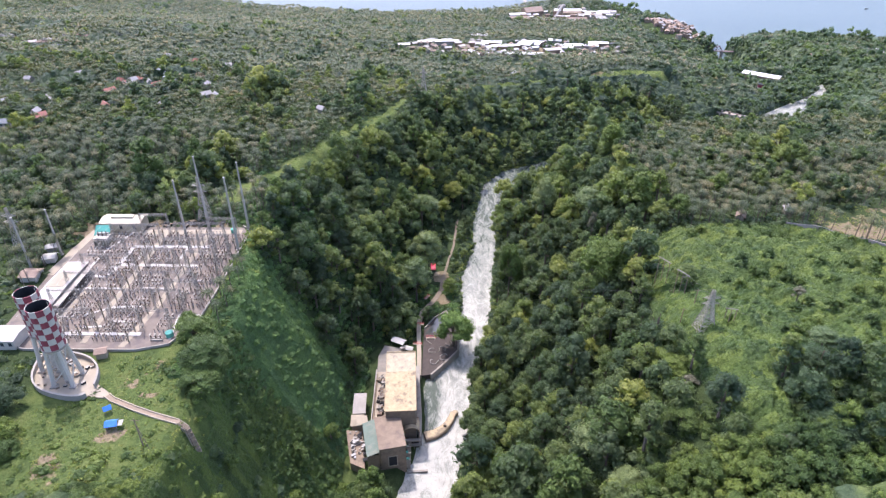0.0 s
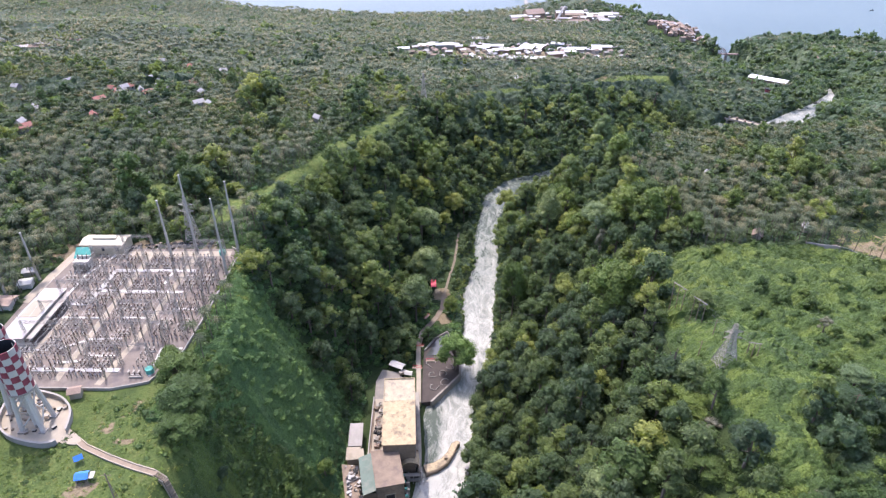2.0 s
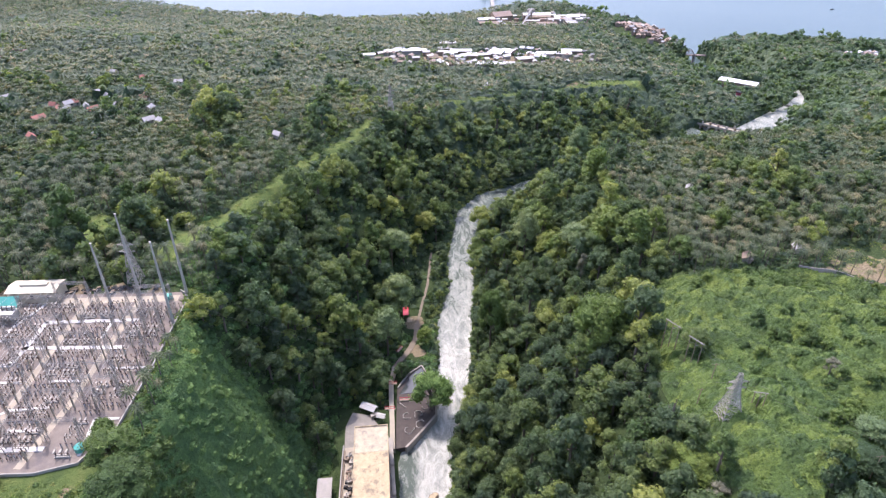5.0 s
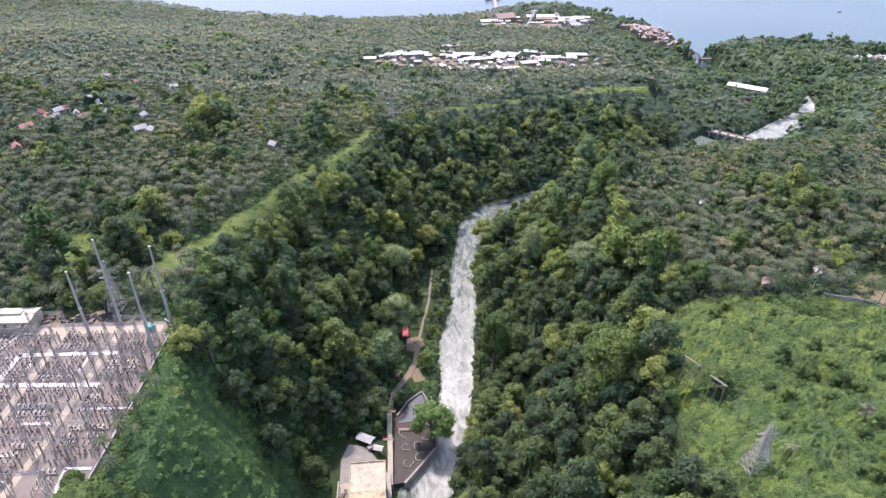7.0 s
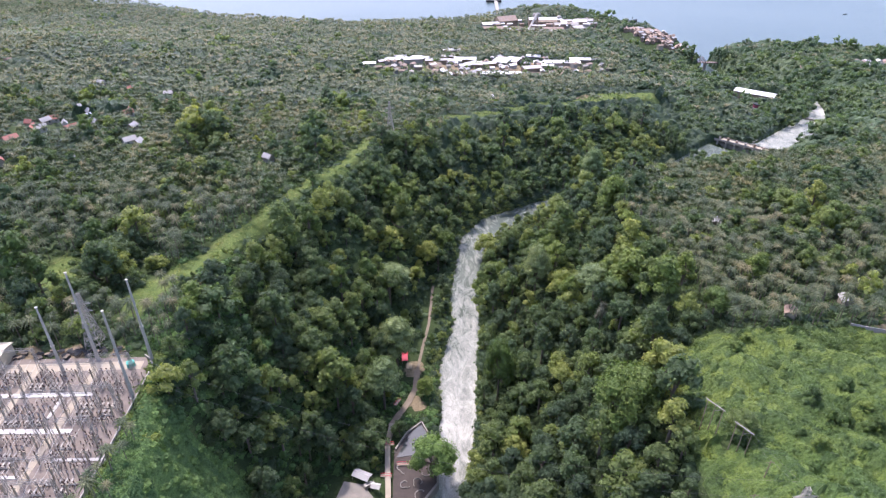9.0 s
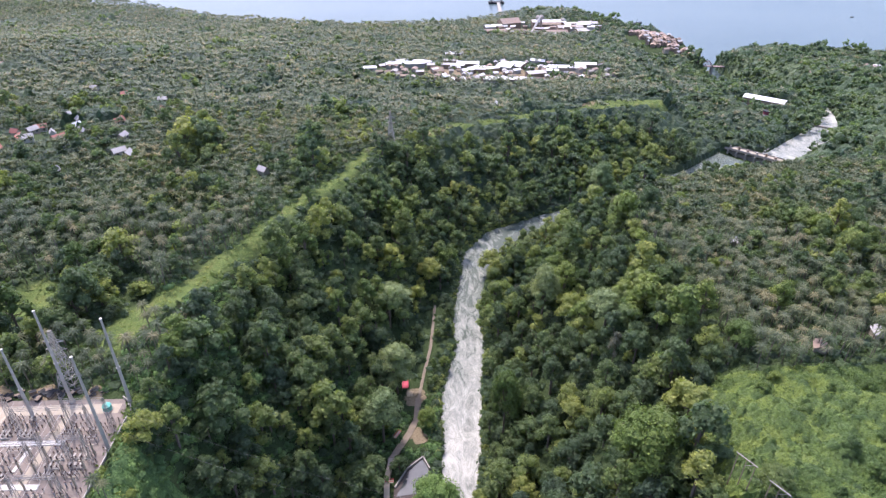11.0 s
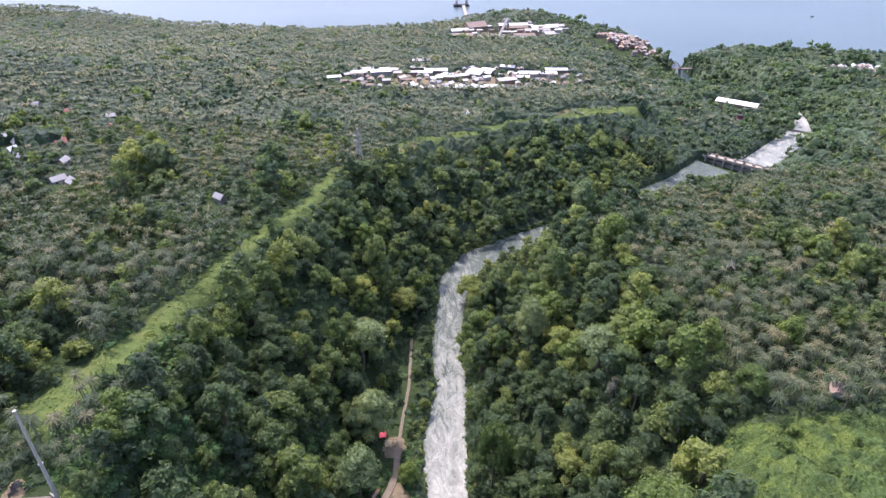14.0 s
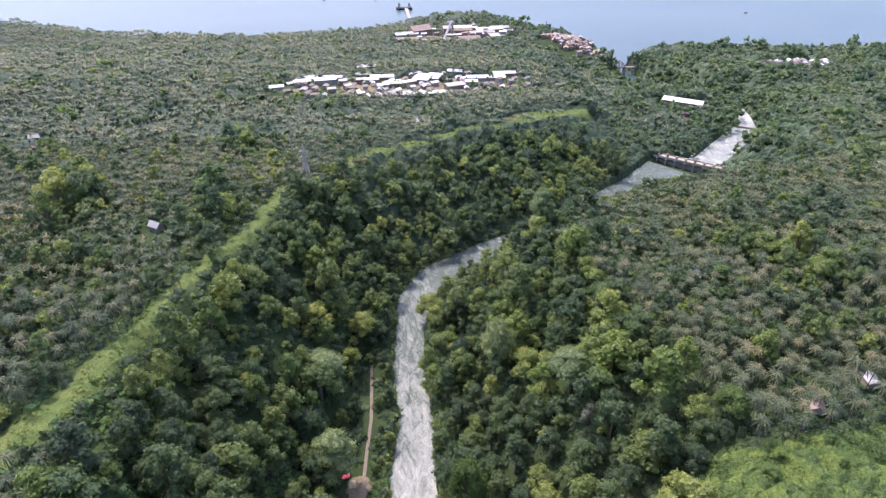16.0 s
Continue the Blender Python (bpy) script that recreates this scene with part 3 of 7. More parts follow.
def clear_of_things(x, y):
    """Where no plant of any size grows: water, roads, roofs, yards."""
    d, s, side = along(x, y, R)
    hw, flat = np.interp(s, SLOT, R[:, 2]), np.interp(s, SLOT, R[:, 4])
    ok = d > hw + 1.0
    ok &= (np.abs(x + 125) > 38.5) | (np.abs(y - 209) > 47)
    ok &= (np.abs(x + 28) > 15) | (np.abs(y - 215) > 46) | ((x < -39) & (y > 222))
    ok &= ~((x > -20) & (x < 8) & (y > 160) & (y < 240) & (side > 0))
    ok &= (along(x, y, PATH)[0] > np.where(y < 292, 3.2, 2.2)) & ~inside(x, y, POOLS)
    ok &= np.hypot((x + 2.5) / 6.5, (y - 327) / 12) > 1
    ok &= np.hypot((x + 1.5) / 6, (y - 303) / 7) > 1
    ok &= np.hypot(x + 20, y - 255) > 8
    ok &= np.hypot(x + 124.5, y - 153) > 14
    ok &= y < np.interp(x, COAST_X, COAST_Y) - 14
    ok &= np.hypot((x - 85) * 0.38, y - 848) > 58
    ok &= np.hypot((x - 250) * 0.6, y - 1300) > 75
    ok &= np.hypot((x - 415) * 0.7, y - 806) > 22
    ok &= np.hypot((x - 430) / 58, (y - 1215) / 62) > 1
    ok &= np.hypot((x - 705) / 60, (y - 990) / 45) > 1
    ok &= np.hypot((x - 500) / 20, (y - 1110) / 30) > 1
    ok &= ~((side < 0) & (s > 16.2) & (s < 18.3) & (d < hw + 18))
    for hx, hy, k in VILLAGE:
        ok &= np.hypot(x - hx, (y - hy + 7) * 0.75) > 9
    return ok


def zones(x, y):
    d, s, side = along(x, y, R)
    left, right = np.interp(s, SLOT, R[:, 5]), np.interp(s, SLOT, R[:, 6])
    rim = along(x, y, RIDGE)[0]
    field = inside(x, y, FIELD)
    patch = ripple(x, y, 110, 9)
    slope = np.where(side > 0, d < left + 2, d < right + 1)
    creeper = (side > 0) & (d > 24) & (d < 97) & (y < 232) & (y > 152) & (x < -36) & (x > -91)
    lawn = (np.hypot((x + 103) * 0.9, (y - 138) * 0.8) < 26) | (rim < np.interp(y, [285, 300, 340], [8, 8, 4.6]) + 2 * ripple(x, y, 26, 38)) | (rim_band(x, y) < 17 + 9 * ripple(x, y, 45, 37)) | (np.hypot((x - 216) * 0.4, y - 699) < 17)
    lawn |= (np.hypot((x - 212) * 0.6, y - 265) < 19) | (np.hypot((x + 152) / 17, (y - 310) / 16) < 0.75 + 0.3 * ripple(x, y, 20, 39)) | ((side > 0) & (y < 165) & (x < -93) & (patch > -0.2) & (y > 108))
    grove = ~slope & (np.where(side > 0, patch < 0.75, (patch < 0.95) & (y > 225)))
    return slope, grove, field, lawn, creeper


def spots_of(x, y, rng, low, high, sink=0.3):
    n = len(x)
    k = rng.uniform(low, high, n)
    return np.stack([x, y, land(x, y) - sink, rng.uniform(0, 6.28, n), k, k * rng.uniform(0.85, 1.2, n), rng.uniform(0, 1, n)], 1)


def spared(spots, kept, gap):
    """Leaves out the spots that crowd the kept ones."""
    ok = np.ones(len(spots), bool)
    for k in kept:
        ok &= np.hypot(spots[:, 0] - k[0], spots[:, 1] - k[1]) > gap
    return spots[ok]


rng = np.random.RandomState(11)
# big single trees: x, y, top, crown radius, kind
GREAT = [(-13, 381, 33, 11.5, 1), (-10, 331, 35, 11, 1), (-15.7, 300, 36, 10.5, 1), (6, 260, 27, 10.5, 4), (87, 326, 68, 10, 1), (66, 362, 58, 8.5, 1), (8, 419, 26, 8, 0), (73, 234, 90, 12, 2),
         (120, 278, 87, 6, 2), (120, 461, 70, 8, 1), (79, 163, 84, 8, 2), (53, 147, 66, 9, 1), 
         (-86, 168, 96, 7.5, 2), (-80, 158, 95, 8, 2), (-79, 148, 90, 7, 2), (39, 301, 46, 7.5, 2), (83, 300, 66, 4.5, 3), (134, 190, 93, 4, 3), (100, 213, 88, 5, 0), (4.5, 309, 15, 4.5, 2), (-92, 178, 91, 3.4, 2), (114, 125, 95, 8.5, 0), (82, 152, 84, 4.5, 3), (96, 121, 91, 3.5, 3), (118, 150, 98, 6, 0), (127, 160, 97, 5.5, 1), (76, 140, 82, 7, 2), (70, 150, 78, 6, 2), (58, 128, 66, 6, 1), (-136, 139, 91, 5.5, 0), (-131, 127, 90, 5, 2), (-126, 121, 88, 4.5, 2), (-140, 133, 90, 5, 0)]
# broad-leaved forest of the gorge
x, y = strewn(-180, 260, 90, 640, 7.6, 21)
slope, grove, field, lawn, creeper = zones(x, y)
keep = clear_of_things(x, y) & ~lawn & ~field & (slope | ~grove) & ~(creeper & (rng.uniform(0, 1, len(x)) > 0.08))
keep &= np.abs(x - 20) < 75 + (y - 20) * 0.55
near_trees = spared(spots_of(x[keep], y[keep], rng, 0.42, 1.1), GREAT, 5.5)
near_trees[rng.uniform(0, 1, len(near_trees)) < 0.13, 4:6] *= 1.5
scrub = (near_trees[:, 0] > 50) & (near_trees[:, 1] < 128 + 12 * ripple(near_trees[:, 0], near_trees[:, 1], 30, 33))
scrub |= (near_trees[:, 0] < -33) & (near_trees[:, 1] < 158 + 24 * ease((near_trees[:, 0] + 75) / 20)) & (near_trees[:, 0] > -100)
low_edge = np.minimum(along(near_trees[:, 0], near_trees[:, 1], RIDGE)[0], along(near_trees[:, 0], near_trees[:, 1], FAR_RIM)[0] - 6) < 15
near_trees[low_edge, 4:6] *= 0.52
cliff, _, over = along(near_trees[:, 0], near_trees[:, 1], np.vstack([RIDGE, FAR_RIM[1:]]))
near_trees[(over < 0) & (cliff < np.interp(near_trees[:, 1], [380, 460], [17, 9])), 4:6] *= 0.55
bend = (near_trees[:, 0] > 50) & (near_trees[:, 0] < 105) & (near_trees[:, 1] > 425) & (along(near_trees[:, 0], near_trees[:, 1], R)[2] < 0)
near_trees[bend, 4:6] *= 0.62
scrub_trees, near_trees = near_trees[scrub], near_trees[~scrub]
near_trees = near_trees[~((near_trees[:, 1] > 284) & (near_trees[:, 1] < 334) & (along(near_trees[:, 0], near_trees[:, 1], PATH)[0] < 8))]
beside = (near_trees[:, 1] > 284) & (along(near_trees[:, 0], near_trees[:, 1], PATH)[0] < 11)
near_trees[beside, 4:6] *= 0.55
scrub_trees = scrub_trees[(scrub_trees[:, 0] > 0) | (np.random.RandomState(73).uniform(0, 1, len(scrub_trees)) < 0.45)]
scrub_trees[:, 4:6] *= 0.78
SIZES = ((1, 18, 5.2), (2, 21, 4.6), (3, 15, 5.6), (4, 19, 5.8), (5, 22, 4.2), (6, 17, 4.8))
NEAR = [broadleaf(s, 10, 64, 0.62, h, w, False, 0.95, 0.5) for s, h, w in SIZES]
AFAR = [broadleaf(s, 8, 30, 0.85, h, w, False, 0.95, 0.5) for s, h, w in SIZES]
order = np.argsort(np.hypot(near_trees[:, 0] - 20, near_trees[:, 1] - 250))
single, near_trees = near_trees[order[:240]], near_trees[order[240:]]
beyond = np.hypot(near_trees[:, 0], near_trees[:, 1] - 120) > 330
bright = (np.random.RandomState(71).uniform(0, 1, len(near_trees)) < 0.2) & ~beyond
planted("gorge_forest_bright", [t[1] for t in NEAR], near_trees[bright], SHRUB, "fresh bright green trees standing in the darker gorge forest", "forest")
planted("gorge_forest", [t[1] for t in NEAR], near_trees[~beyond & ~bright], LEAF, "dense dark green broad-leaved forest on the gorge slopes", "forest")
planted("gorge_forest_beyond", [t[1] for t in AFAR], near_trees[beyond], LEAF, "dense dark green forest on the cliff at the river bend", "forest")
planted("gorge_forest_trunks", [t[0] for t in NEAR], near_trees[::2], BARK, "grey-brown trunks and limbs of the gorge forest", "trunks")


x, y = strewn(48, 140, 96, 124, 5.2, 41)
extra = spots_of(x, y, rng, 0.5, 0.85)
extra = extra[~inside(extra[:, 0], extra[:, 1], FIELD) & clear_of_things(extra[:, 0], extra[:, 1])]
scrub_trees = np.vstack([scrub_trees, extra])
x, y = strewn(106, 205, 150, 262, 7.5, 42)
spare = inside(x, y, FIELD) & (rng.uniform(0, 1, len(x)) < np.where(y < 228, 0.8, 0.35)) & (x > 116 + 8 * ripple(x, y, 40, 44))
scrub_trees = np.vstack([scrub_trees, spots_of(x[spare], y[spare], rng, 0.25, 0.62)])
SCRUB = [broadleaf(s + 80, 9, 60, 0.45, h, w, False, 0.95, 0.6) for s, h, w in ((1, 11, 4.4), (2, 13, 4.8), (3, 10, 5.0))]
planted("scrub_trees", [t[1] for t in SCRUB], scrub_trees, SHRUB, "bright yellow-green bushy trees at the edge of the clearing", "trees")


def tree_model(wood, crown, leaf, label, group, name="tree", category="tree"):
    ob = new(name)
    tagged(ob, label, category, group)
    for key, (v, f), m in (("trunk", wood, BARK), ("crown", crown, leaf)):
        p = sheet(key, v, f, m, key == "trunk")
        p.parent = ob
    return ob


models = [tree_model(*t, LEAF, "leafy dark green broad-leaved tree on the gorge slope", "single forest trees") for t in NEAR]
for i, (x, y, z, a, k, h, t) in enumerate(single):
    m = Matrix.Translation((x, y, z)) @ Matrix.Rotation(a, 4, "Z")
    ob = models[i] if i < len(models) else copy_thing(models[i % len(models)], m)
    ob.matrix_basis = m @ Matrix.Diagonal((k, k, h, 1))
BIG = [broadleaf(s + 40, 26, 120, 0.4, 20.0, 7.0, False, fl) for s, fl in ((1, 0.75), (2, 0.6), (3, 0.8))]
TWIGS = broadleaf(77, 9, 90, 0.3, 20.0, 5.0, False)
names = ("spreading dark green rain tree with a lumpy crown", "huge pale green domed rain tree by the river", "bright green leafy tree standing out of the forest", "grey half-bare dry tree")
great_models = [tree_model(*BIG[0], LEAF, names[0], "great trees"), tree_model(*BIG[1], PALE_LEAF, names[1], "great trees"), tree_model(*BIG[2], SHRUB, names[2], "great trees"),
                tree_model(*TWIGS, DRY_TWIG, names[3], "great trees"),
                tree_model(*BIG[2], VINE, "dense dark green tree overhanging the rapids", "great trees")]
used = set()
for x, y, top, r, k in GREAT:
    z = float(land(np.array([float(x)]), np.array([float(y)]))[0])
    h = max(top - z, 8.0)
    m = Matrix.Translation((x, y, top - h)) @ Matrix.Rotation(x * 1.7, 4, "Z")
    ob = great_models[k] if k not in used else copy_thing(great_models[k], m)
    used.add(k)
    ob.matrix_basis = m @ Matrix.Diagonal((r / 8.5, r / 8.5, h / 20.0, 1))

# palms of the plateaus
x, y = strewn(-450, 480, 175, 640, 4.6, 22)
slope, grove, field, lawn, creeper = zones(x, y)
keep = clear_of_things(x, y) & ~lawn & ~field & grove & (x > -0.72 * y - 25) & (x < np.maximum(0.72 * y + 25, 1.04 * (y - 150) + 30)) & (np.abs(x - 15) < 75 + y * 0.6) & (rng.uniform(0, 1, len(x)) < 0.88)
near_palms = spots_of(x[keep], y[keep], rng, 0.48, 0.8)
near_palms[:, 5] *= 1.15
mixed_in = (rng.uniform(0, 1, len(near_palms)) < 0.1 + 0.18 * ripple(near_palms[:, 0], near_palms[:, 1], 60, 19)) & (np.hypot(near_palms[:, 0] - 120, near_palms[:, 1] - 280) > 30)
GROVE_TREES = [broadleaf(s + 60, 7, 28, 0.72, h, w, False) for s, h, w in ((1, 11, 4.0), (2, 13, 3.6), (3, 9, 4.4))]
near_palms[mixed_in, 4:6] *= 1.4
planted("grove_trees", [t[1] for t in GROVE_TREES], near_palms[mixed_in], LEAF, "dark domed fruit trees scattered through the palm grove", "trees")
near_palms = near_palms[~mixed_in]
PALMS = [palm(s, 24, 3, 0.35) for s in range(5)]
order = np.argsort(np.hypot(near_palms[:, 0] - 120, near_palms[:, 1] - 280))
single, near_palms = near_palms[order[:160]], near_palms[order[160:]]
far_off = near_palms[:, 1] > 410 - 0.2 * np.abs(near_palms[:, 0])
mid_palms, near_palms = near_palms[far_off], near_palms[~far_off]
planted("palm_grove", [t[1] for t in PALMS], near_palms, PALM, "grey-green coconut palm grove on the plateau", "palms")
planted("palm_grove_trunks", [t[0] for t in PALMS], near_palms, BARK, "slender grey trunks of the palm grove", "trunks")
FINE = [palm(s + 50, 28, 4, 0.34) for s in range(4)]
models = [tree_model(*t, PALM, "tall coconut palm with drooping grey-green fronds", "single palms", "coconut_palm", "palm tree") for t in FINE]
for i, (x, y, z, a, k, h, t) in enumerate(single):
    m = Matrix.Translation((x, y, z)) @ Matrix.Rotation(a, 4, "Z")
    ob = models[i] if i < len(models) else copy_thing(models[i % len(models)], m)
    ob.matrix_basis = m @ Matrix.Diagonal((k, k, h, 1))

# far woods and groves
x, y = strewn(-1150, 1350, 560, 1800, 6.6, 23)
slope, grove, field, lawn, creeper = zones(x, y)
keep = clear_of_things(x, y) & ~lawn & (np.abs(x - y * 0.12) < 130 + y * 0.7)
keep &= ~((np.abs(x - 15) < 75 + y * 0.6) & (grove | (slope & (x < 260))) & (y < 640)) & (x > -0.72 * y - 40) & (x < np.maximum(0.72 * y + 40, 1.04 * (y - 150) + 40))
x, y, grove = x[keep], y[keep], grove[keep]
grove &= rng.uniform(0, 1, len(x)) < np.where(x > 260, 0.35, 0.7) - 0.4 * ripple(x, y, 140, 18)
keep = grove | (rng.uniform(0, 1, len(x)) < np.where(x > 255, 0.55, 0.22))
x, y, grove = x[keep], y[keep], grove[keep]


def far_palm(seed, fronds=9, wide=0.95):
    rng = np.random.RandomState(seed)
    v, f = [], []
    for i in range(fronds):
        a, l, d = 6.2832 * i * 0.618, rng.uniform(3.0, 4.4), 2.4 - 4.8 * i / fronds
        o, s = np.array([math.cos(a), math.sin(a), 0]), np.array([-math.sin(a), math.cos(a), 0])
        b, head = len(v), np.array([0, 0, 9.0])
        v += [head, head + o * l * 0.55 + s * wide + (0, 0, 0.5 + d * 0.2), head + o * l + (0, 0, d), head + o * l * 0.55 - s * wide + (0, 0, 0.35 + d * 0.2)]
        f += [[b, b + 1, b + 2], [b, b + 2, b + 3]]
    wood = tube([(0, 0, -1), (0, 0, 9)], [0.16, 0.12], 3)
    return pack([(np.array(v), np.array(f)), wood])


planted("palm_plantation", [far_palm(s + 30, 15, 0.55) for s in range(5)], mid_palms, PALM, "close-set grey-green coconut plantation on the plateau", "palms")
pal = spots_of(x[grove], y[grove], rng, 0.8, 1.15)
planted("far_palm_grove", [far_palm(s) for s in range(4)], pal, PALM, "distant grey-green coconut grove reaching to the coast", "palms")
FAR_TREES = [broadleaf(s + 20, 3, 9, 1.3, h, w, False, 0.9, 0.45) for s, h, w in ((1, 7.5, 4.6), (2, 9.5, 4.2), (3, 6.5, 5.0), (4, 8.5, 4.4), (5, 7, 4.8))]
tre = spots_of(x[~grove], y[~grove], rng, 0.7, 1.5)
tre[:, 4:6] *= np.where((tre[:, 0] > 200) & (tre[:, 0] < 380) & (tre[:, 1] < 650), 0.55, 1.0)[:, None]
town = spots_of(rng.uniform(-80, 240, 90), rng.uniform(790, 915, 90), rng, 0.5, 1.0)
tre = np.vstack([tre, town])
tre[:, 6] *= np.where(tre[:, 0] > 255, 0.6, 0.9)
tre[tre[:, 0] > 380, 4:6] *= 1.25
rim_d = along(tre[:, 0], tre[:, 1], FAR_RIM)[0]
tre[(rim_d < 16) & (tre[:, 1] < np.interp(tre[:, 0], FAR_RIM[:, 0], FAR_RIM[:, 1]) + 4), 4:6] *= 0.5
tre[:, 4:6] *= np.where(rng.uniform(0, 1, len(tre)) < 0.1, 1.5, 1.0)[:, None]
planted("far_woods", [t[1] for t in FAR_TREES], tre, LEAF, "distant mixed green woods above the sea", "woods")

# the closed canopy of the distance, crown by crown, finer where it is nearer
far_r = 400 * np.exp(np.arange(0, 1.47, 0.0046))
far_a = np.arange(radians(-52), radians(54), 0.0046)
FA, FR = np.meshgrid(far_a, far_r)
X, Y = FR * np.sin(FA), 110 + FR * np.cos(FA)
slope, grove, field, lawn, creeper = zones(X.ravel(), Y.ravel())
mask = (clear_of_things(X.ravel(), Y.ravel()) & ~lawn & ~field).reshape(X.shape)
grove = grove.reshape(X.shape) & ~((X > 255) & (Y > 560))
off, _, hand = along(X, Y, R)
bank = np.clip((off - 12) / np.where((X > 200) & (X < 370) & (Y < 650) & (hand < 0), 75, 22), 0.2, 1)
rim = along(X, Y, FAR_RIM)[0]
tall = bank * np.where(grove, np.where(Y < 640, 1.4, 2.6), 7.5) * np.where((rim < 22) | (along(X, Y, RIDGE)[0] < 16), 0.6, 1.0)
blanket("far_canopy", X, Y, mask, tall, 7.4, 0.55, LEAF, "closed dark green canopy of the plateau woods running to the coast", "woods", 61, 70000, 1.05, 0.34, 0.42)
# the same closed canopy behind the start of the flight
X, Y = np.meshgrid(np.arange(-240, 250, 3.2), np.arange(-240, 104, 3.2))
mask = along(X, Y, R)[0] > 17
blanket("canopy_behind", X, Y, mask, 6.0 + 0 * X, 7.4, 0.55, LEAF, "closed green forest canopy on both banks downstream", "woods", 66, 16000, 0.95, 0.34, 0.8)

# undergrowth, creepers and tussocks
BUSHES = [bush(s, 30, 0.36) for s in range(5)]
x, y = strewn(-100, 210, 90, 300, 1.6, 24)
slope, grove, field, lawn, creeper = zones(x, y)
keep = clear_of_things(x, y) & (field | creeper | ((x > 52) & (x < 140) & (y < 150) & (y > 108) & (ripple(x, y, 30, 14) > -0.6)))
low = spots_of(x[keep], y[keep], rng, 0.35, 1.1, 0.1)
big = ripple(low[:, 0], low[:, 1], 45, 15) > 0.55
low[big, 4:6] *= 1.6
vines = low[:, 0] < 0
low[vines, 4:6] *= 1.4
low[vines, 6] *= 0.5
scrub = vines & (low[:, 1] + 14 * ripple(low[:, 0], low[:, 1], 40, 34) < 180)
low[scrub, 4:6] *= 1.3
X, Y = np.meshgrid(np.arange(-98, -30, 0.9), np.arange(96, 186, 0.9))
foot = 158 + 22 * ease((X + 78) / 20) + 7 * ripple(X, Y, 30, 34)
mask = clear_of_things(X.ravel(), Y.ravel()).reshape(X.shape) & (Y < foot) & (np.hypot((X + 103) * 0.9, (Y - 138) * 0.8) > 25) & (along(X, Y, R)[0] > 24)
blanket("bank_scrub", X, Y, mask, 2.0 + 0.6 * ripple(X, Y, 25, 35), 3.6, 0.7, SHRUB, "light green leafy scrub at the foot of the bank", "bushes", 65, 32000, 0.36, rough=0.3)
planted("bank_bushes_tall", BUSHES, low[scrub], SHRUB, "light green bushes standing out of the bank scrub", "bushes")
low[~vines, 4:6] *= rng.choice([0.75, 1.1, 1.25, 1.9], (~vines).sum(), p=[0.35, 0.35, 0.22, 0.08])[:, None]
X, Y = np.meshgrid(np.arange(-95, -34, 0.8), np.arange(148, 236, 0.8))
mask = (clear_of_things(X.ravel(), Y.ravel()) & zones(X.ravel(), Y.ravel())[4]).reshape(X.shape)
blanket("creeper_slope", X, Y, mask, 1.3, 3.4, 0.4, VINE, "dark green creepers blanketing the steep bank above the powerhouse", "creepers", 62, 26000, 0.36, tint=0.6)
X, Y = np.meshgrid(np.arange(78, 208, 0.95), np.arange(118, 268, 0.95))
mask = (clear_of_things(X.ravel(), Y.ravel()) & inside(X.ravel(), Y.ravel(), FIELD) & ~zones(X.ravel(), Y.ravel())[3]).reshape(X.shape)
blanket("creeper_thicket", X, Y, mask, 1.9 + 0.8 * ripple(X, Y, 40, 15), 3.4, 0.8, SHRUB, "bright green creepers sprawling over the clearing", "creepers", 63, 90000, 0.3, rough=0.32, tint=0.9)
thick = low[~vines]
thick = thick[np.random.RandomState(64).uniform(0, 1, len(thick)) < 0.26]
thick[:, 4:6] = np.minimum(thick[:, 4:6] * 1.5, 1.7)
thick[:, 6] *= 0.6
planted("clearing_bushes", [bush(s + 30, 70, 0.27) for s in range(5)], thick, SHRUB, "leafy green bushes standing in the creepers of the clearing", "bushes")
x, y = strewn(-165, 240, 100, 720, 1.25, 26)
slope, grove, field, lawn, creeper = zones(x, y)
keep = clear_of_things(x, y) & lawn & (rng.uniform(0, 1, len(x)) < 0.75)
TUFTS = [tuft(s + 70, 9, 0.36) for s in range(5)]
planted("grass_tussocks", TUFTS, spots_of(x[keep], y[keep], rng, 0.3, 1.0, 0.05), GRASS, "tussocks and low weeds in the mown grass", "weeds")
x, y = strewn(-160, -62, 92, 172, 2.1, 47)
clump = ripple(x, y, 26, 48) + 0.5 * ripple(x, y, 9, 49)
keep = clear_of_things(x, y) & (np.hypot(x + 101, y - 134) > 6) & (np.hypot(x + 104, (y - 150) / 0.7) > 6) & (rng.uniform(0, 1, len(x)) < 0.16 + 0.5 * ease(clump + 0.1) + 0.5 * ease((118 - y) / 18))
keep &= along(x, y, np.array([(-107.2, 144.4), (-95.2, 137.8), (-80.5, 132.6), (-75.5, 130.5)]))[0] > 2.2
weeds = spots_of(x[keep], y[keep], rng, 0.25, 1.05, 0.1)
weeds[weeds[:, 1] < 122, 4:6] *= 1.5
planted("hillside_bushes", BUSHES, weeds, SHRUB, "low green bushes and weeds over the grassy hillside", "bushes")
x, y = strewn(-88, -79, 174, 252, 1.9, 50)
keep = rng.uniform(0, 1, len(x)) < 0.6
planted("yard_edge_bushes", BUSHES, spots_of(x[keep], y[keep], rng, 0.5, 1.7, 0.2), SHRUB, "leafy bushes along the switchyard's outer wall", "bushes")
x, y = strewn(-130, 245, 280, 720, 4.2, 46)
edge = np.minimum(along(x, y, RIDGE)[0], np.where(rim_band(x, y) < 40, rim_band(x, y) * 0.5, 99))
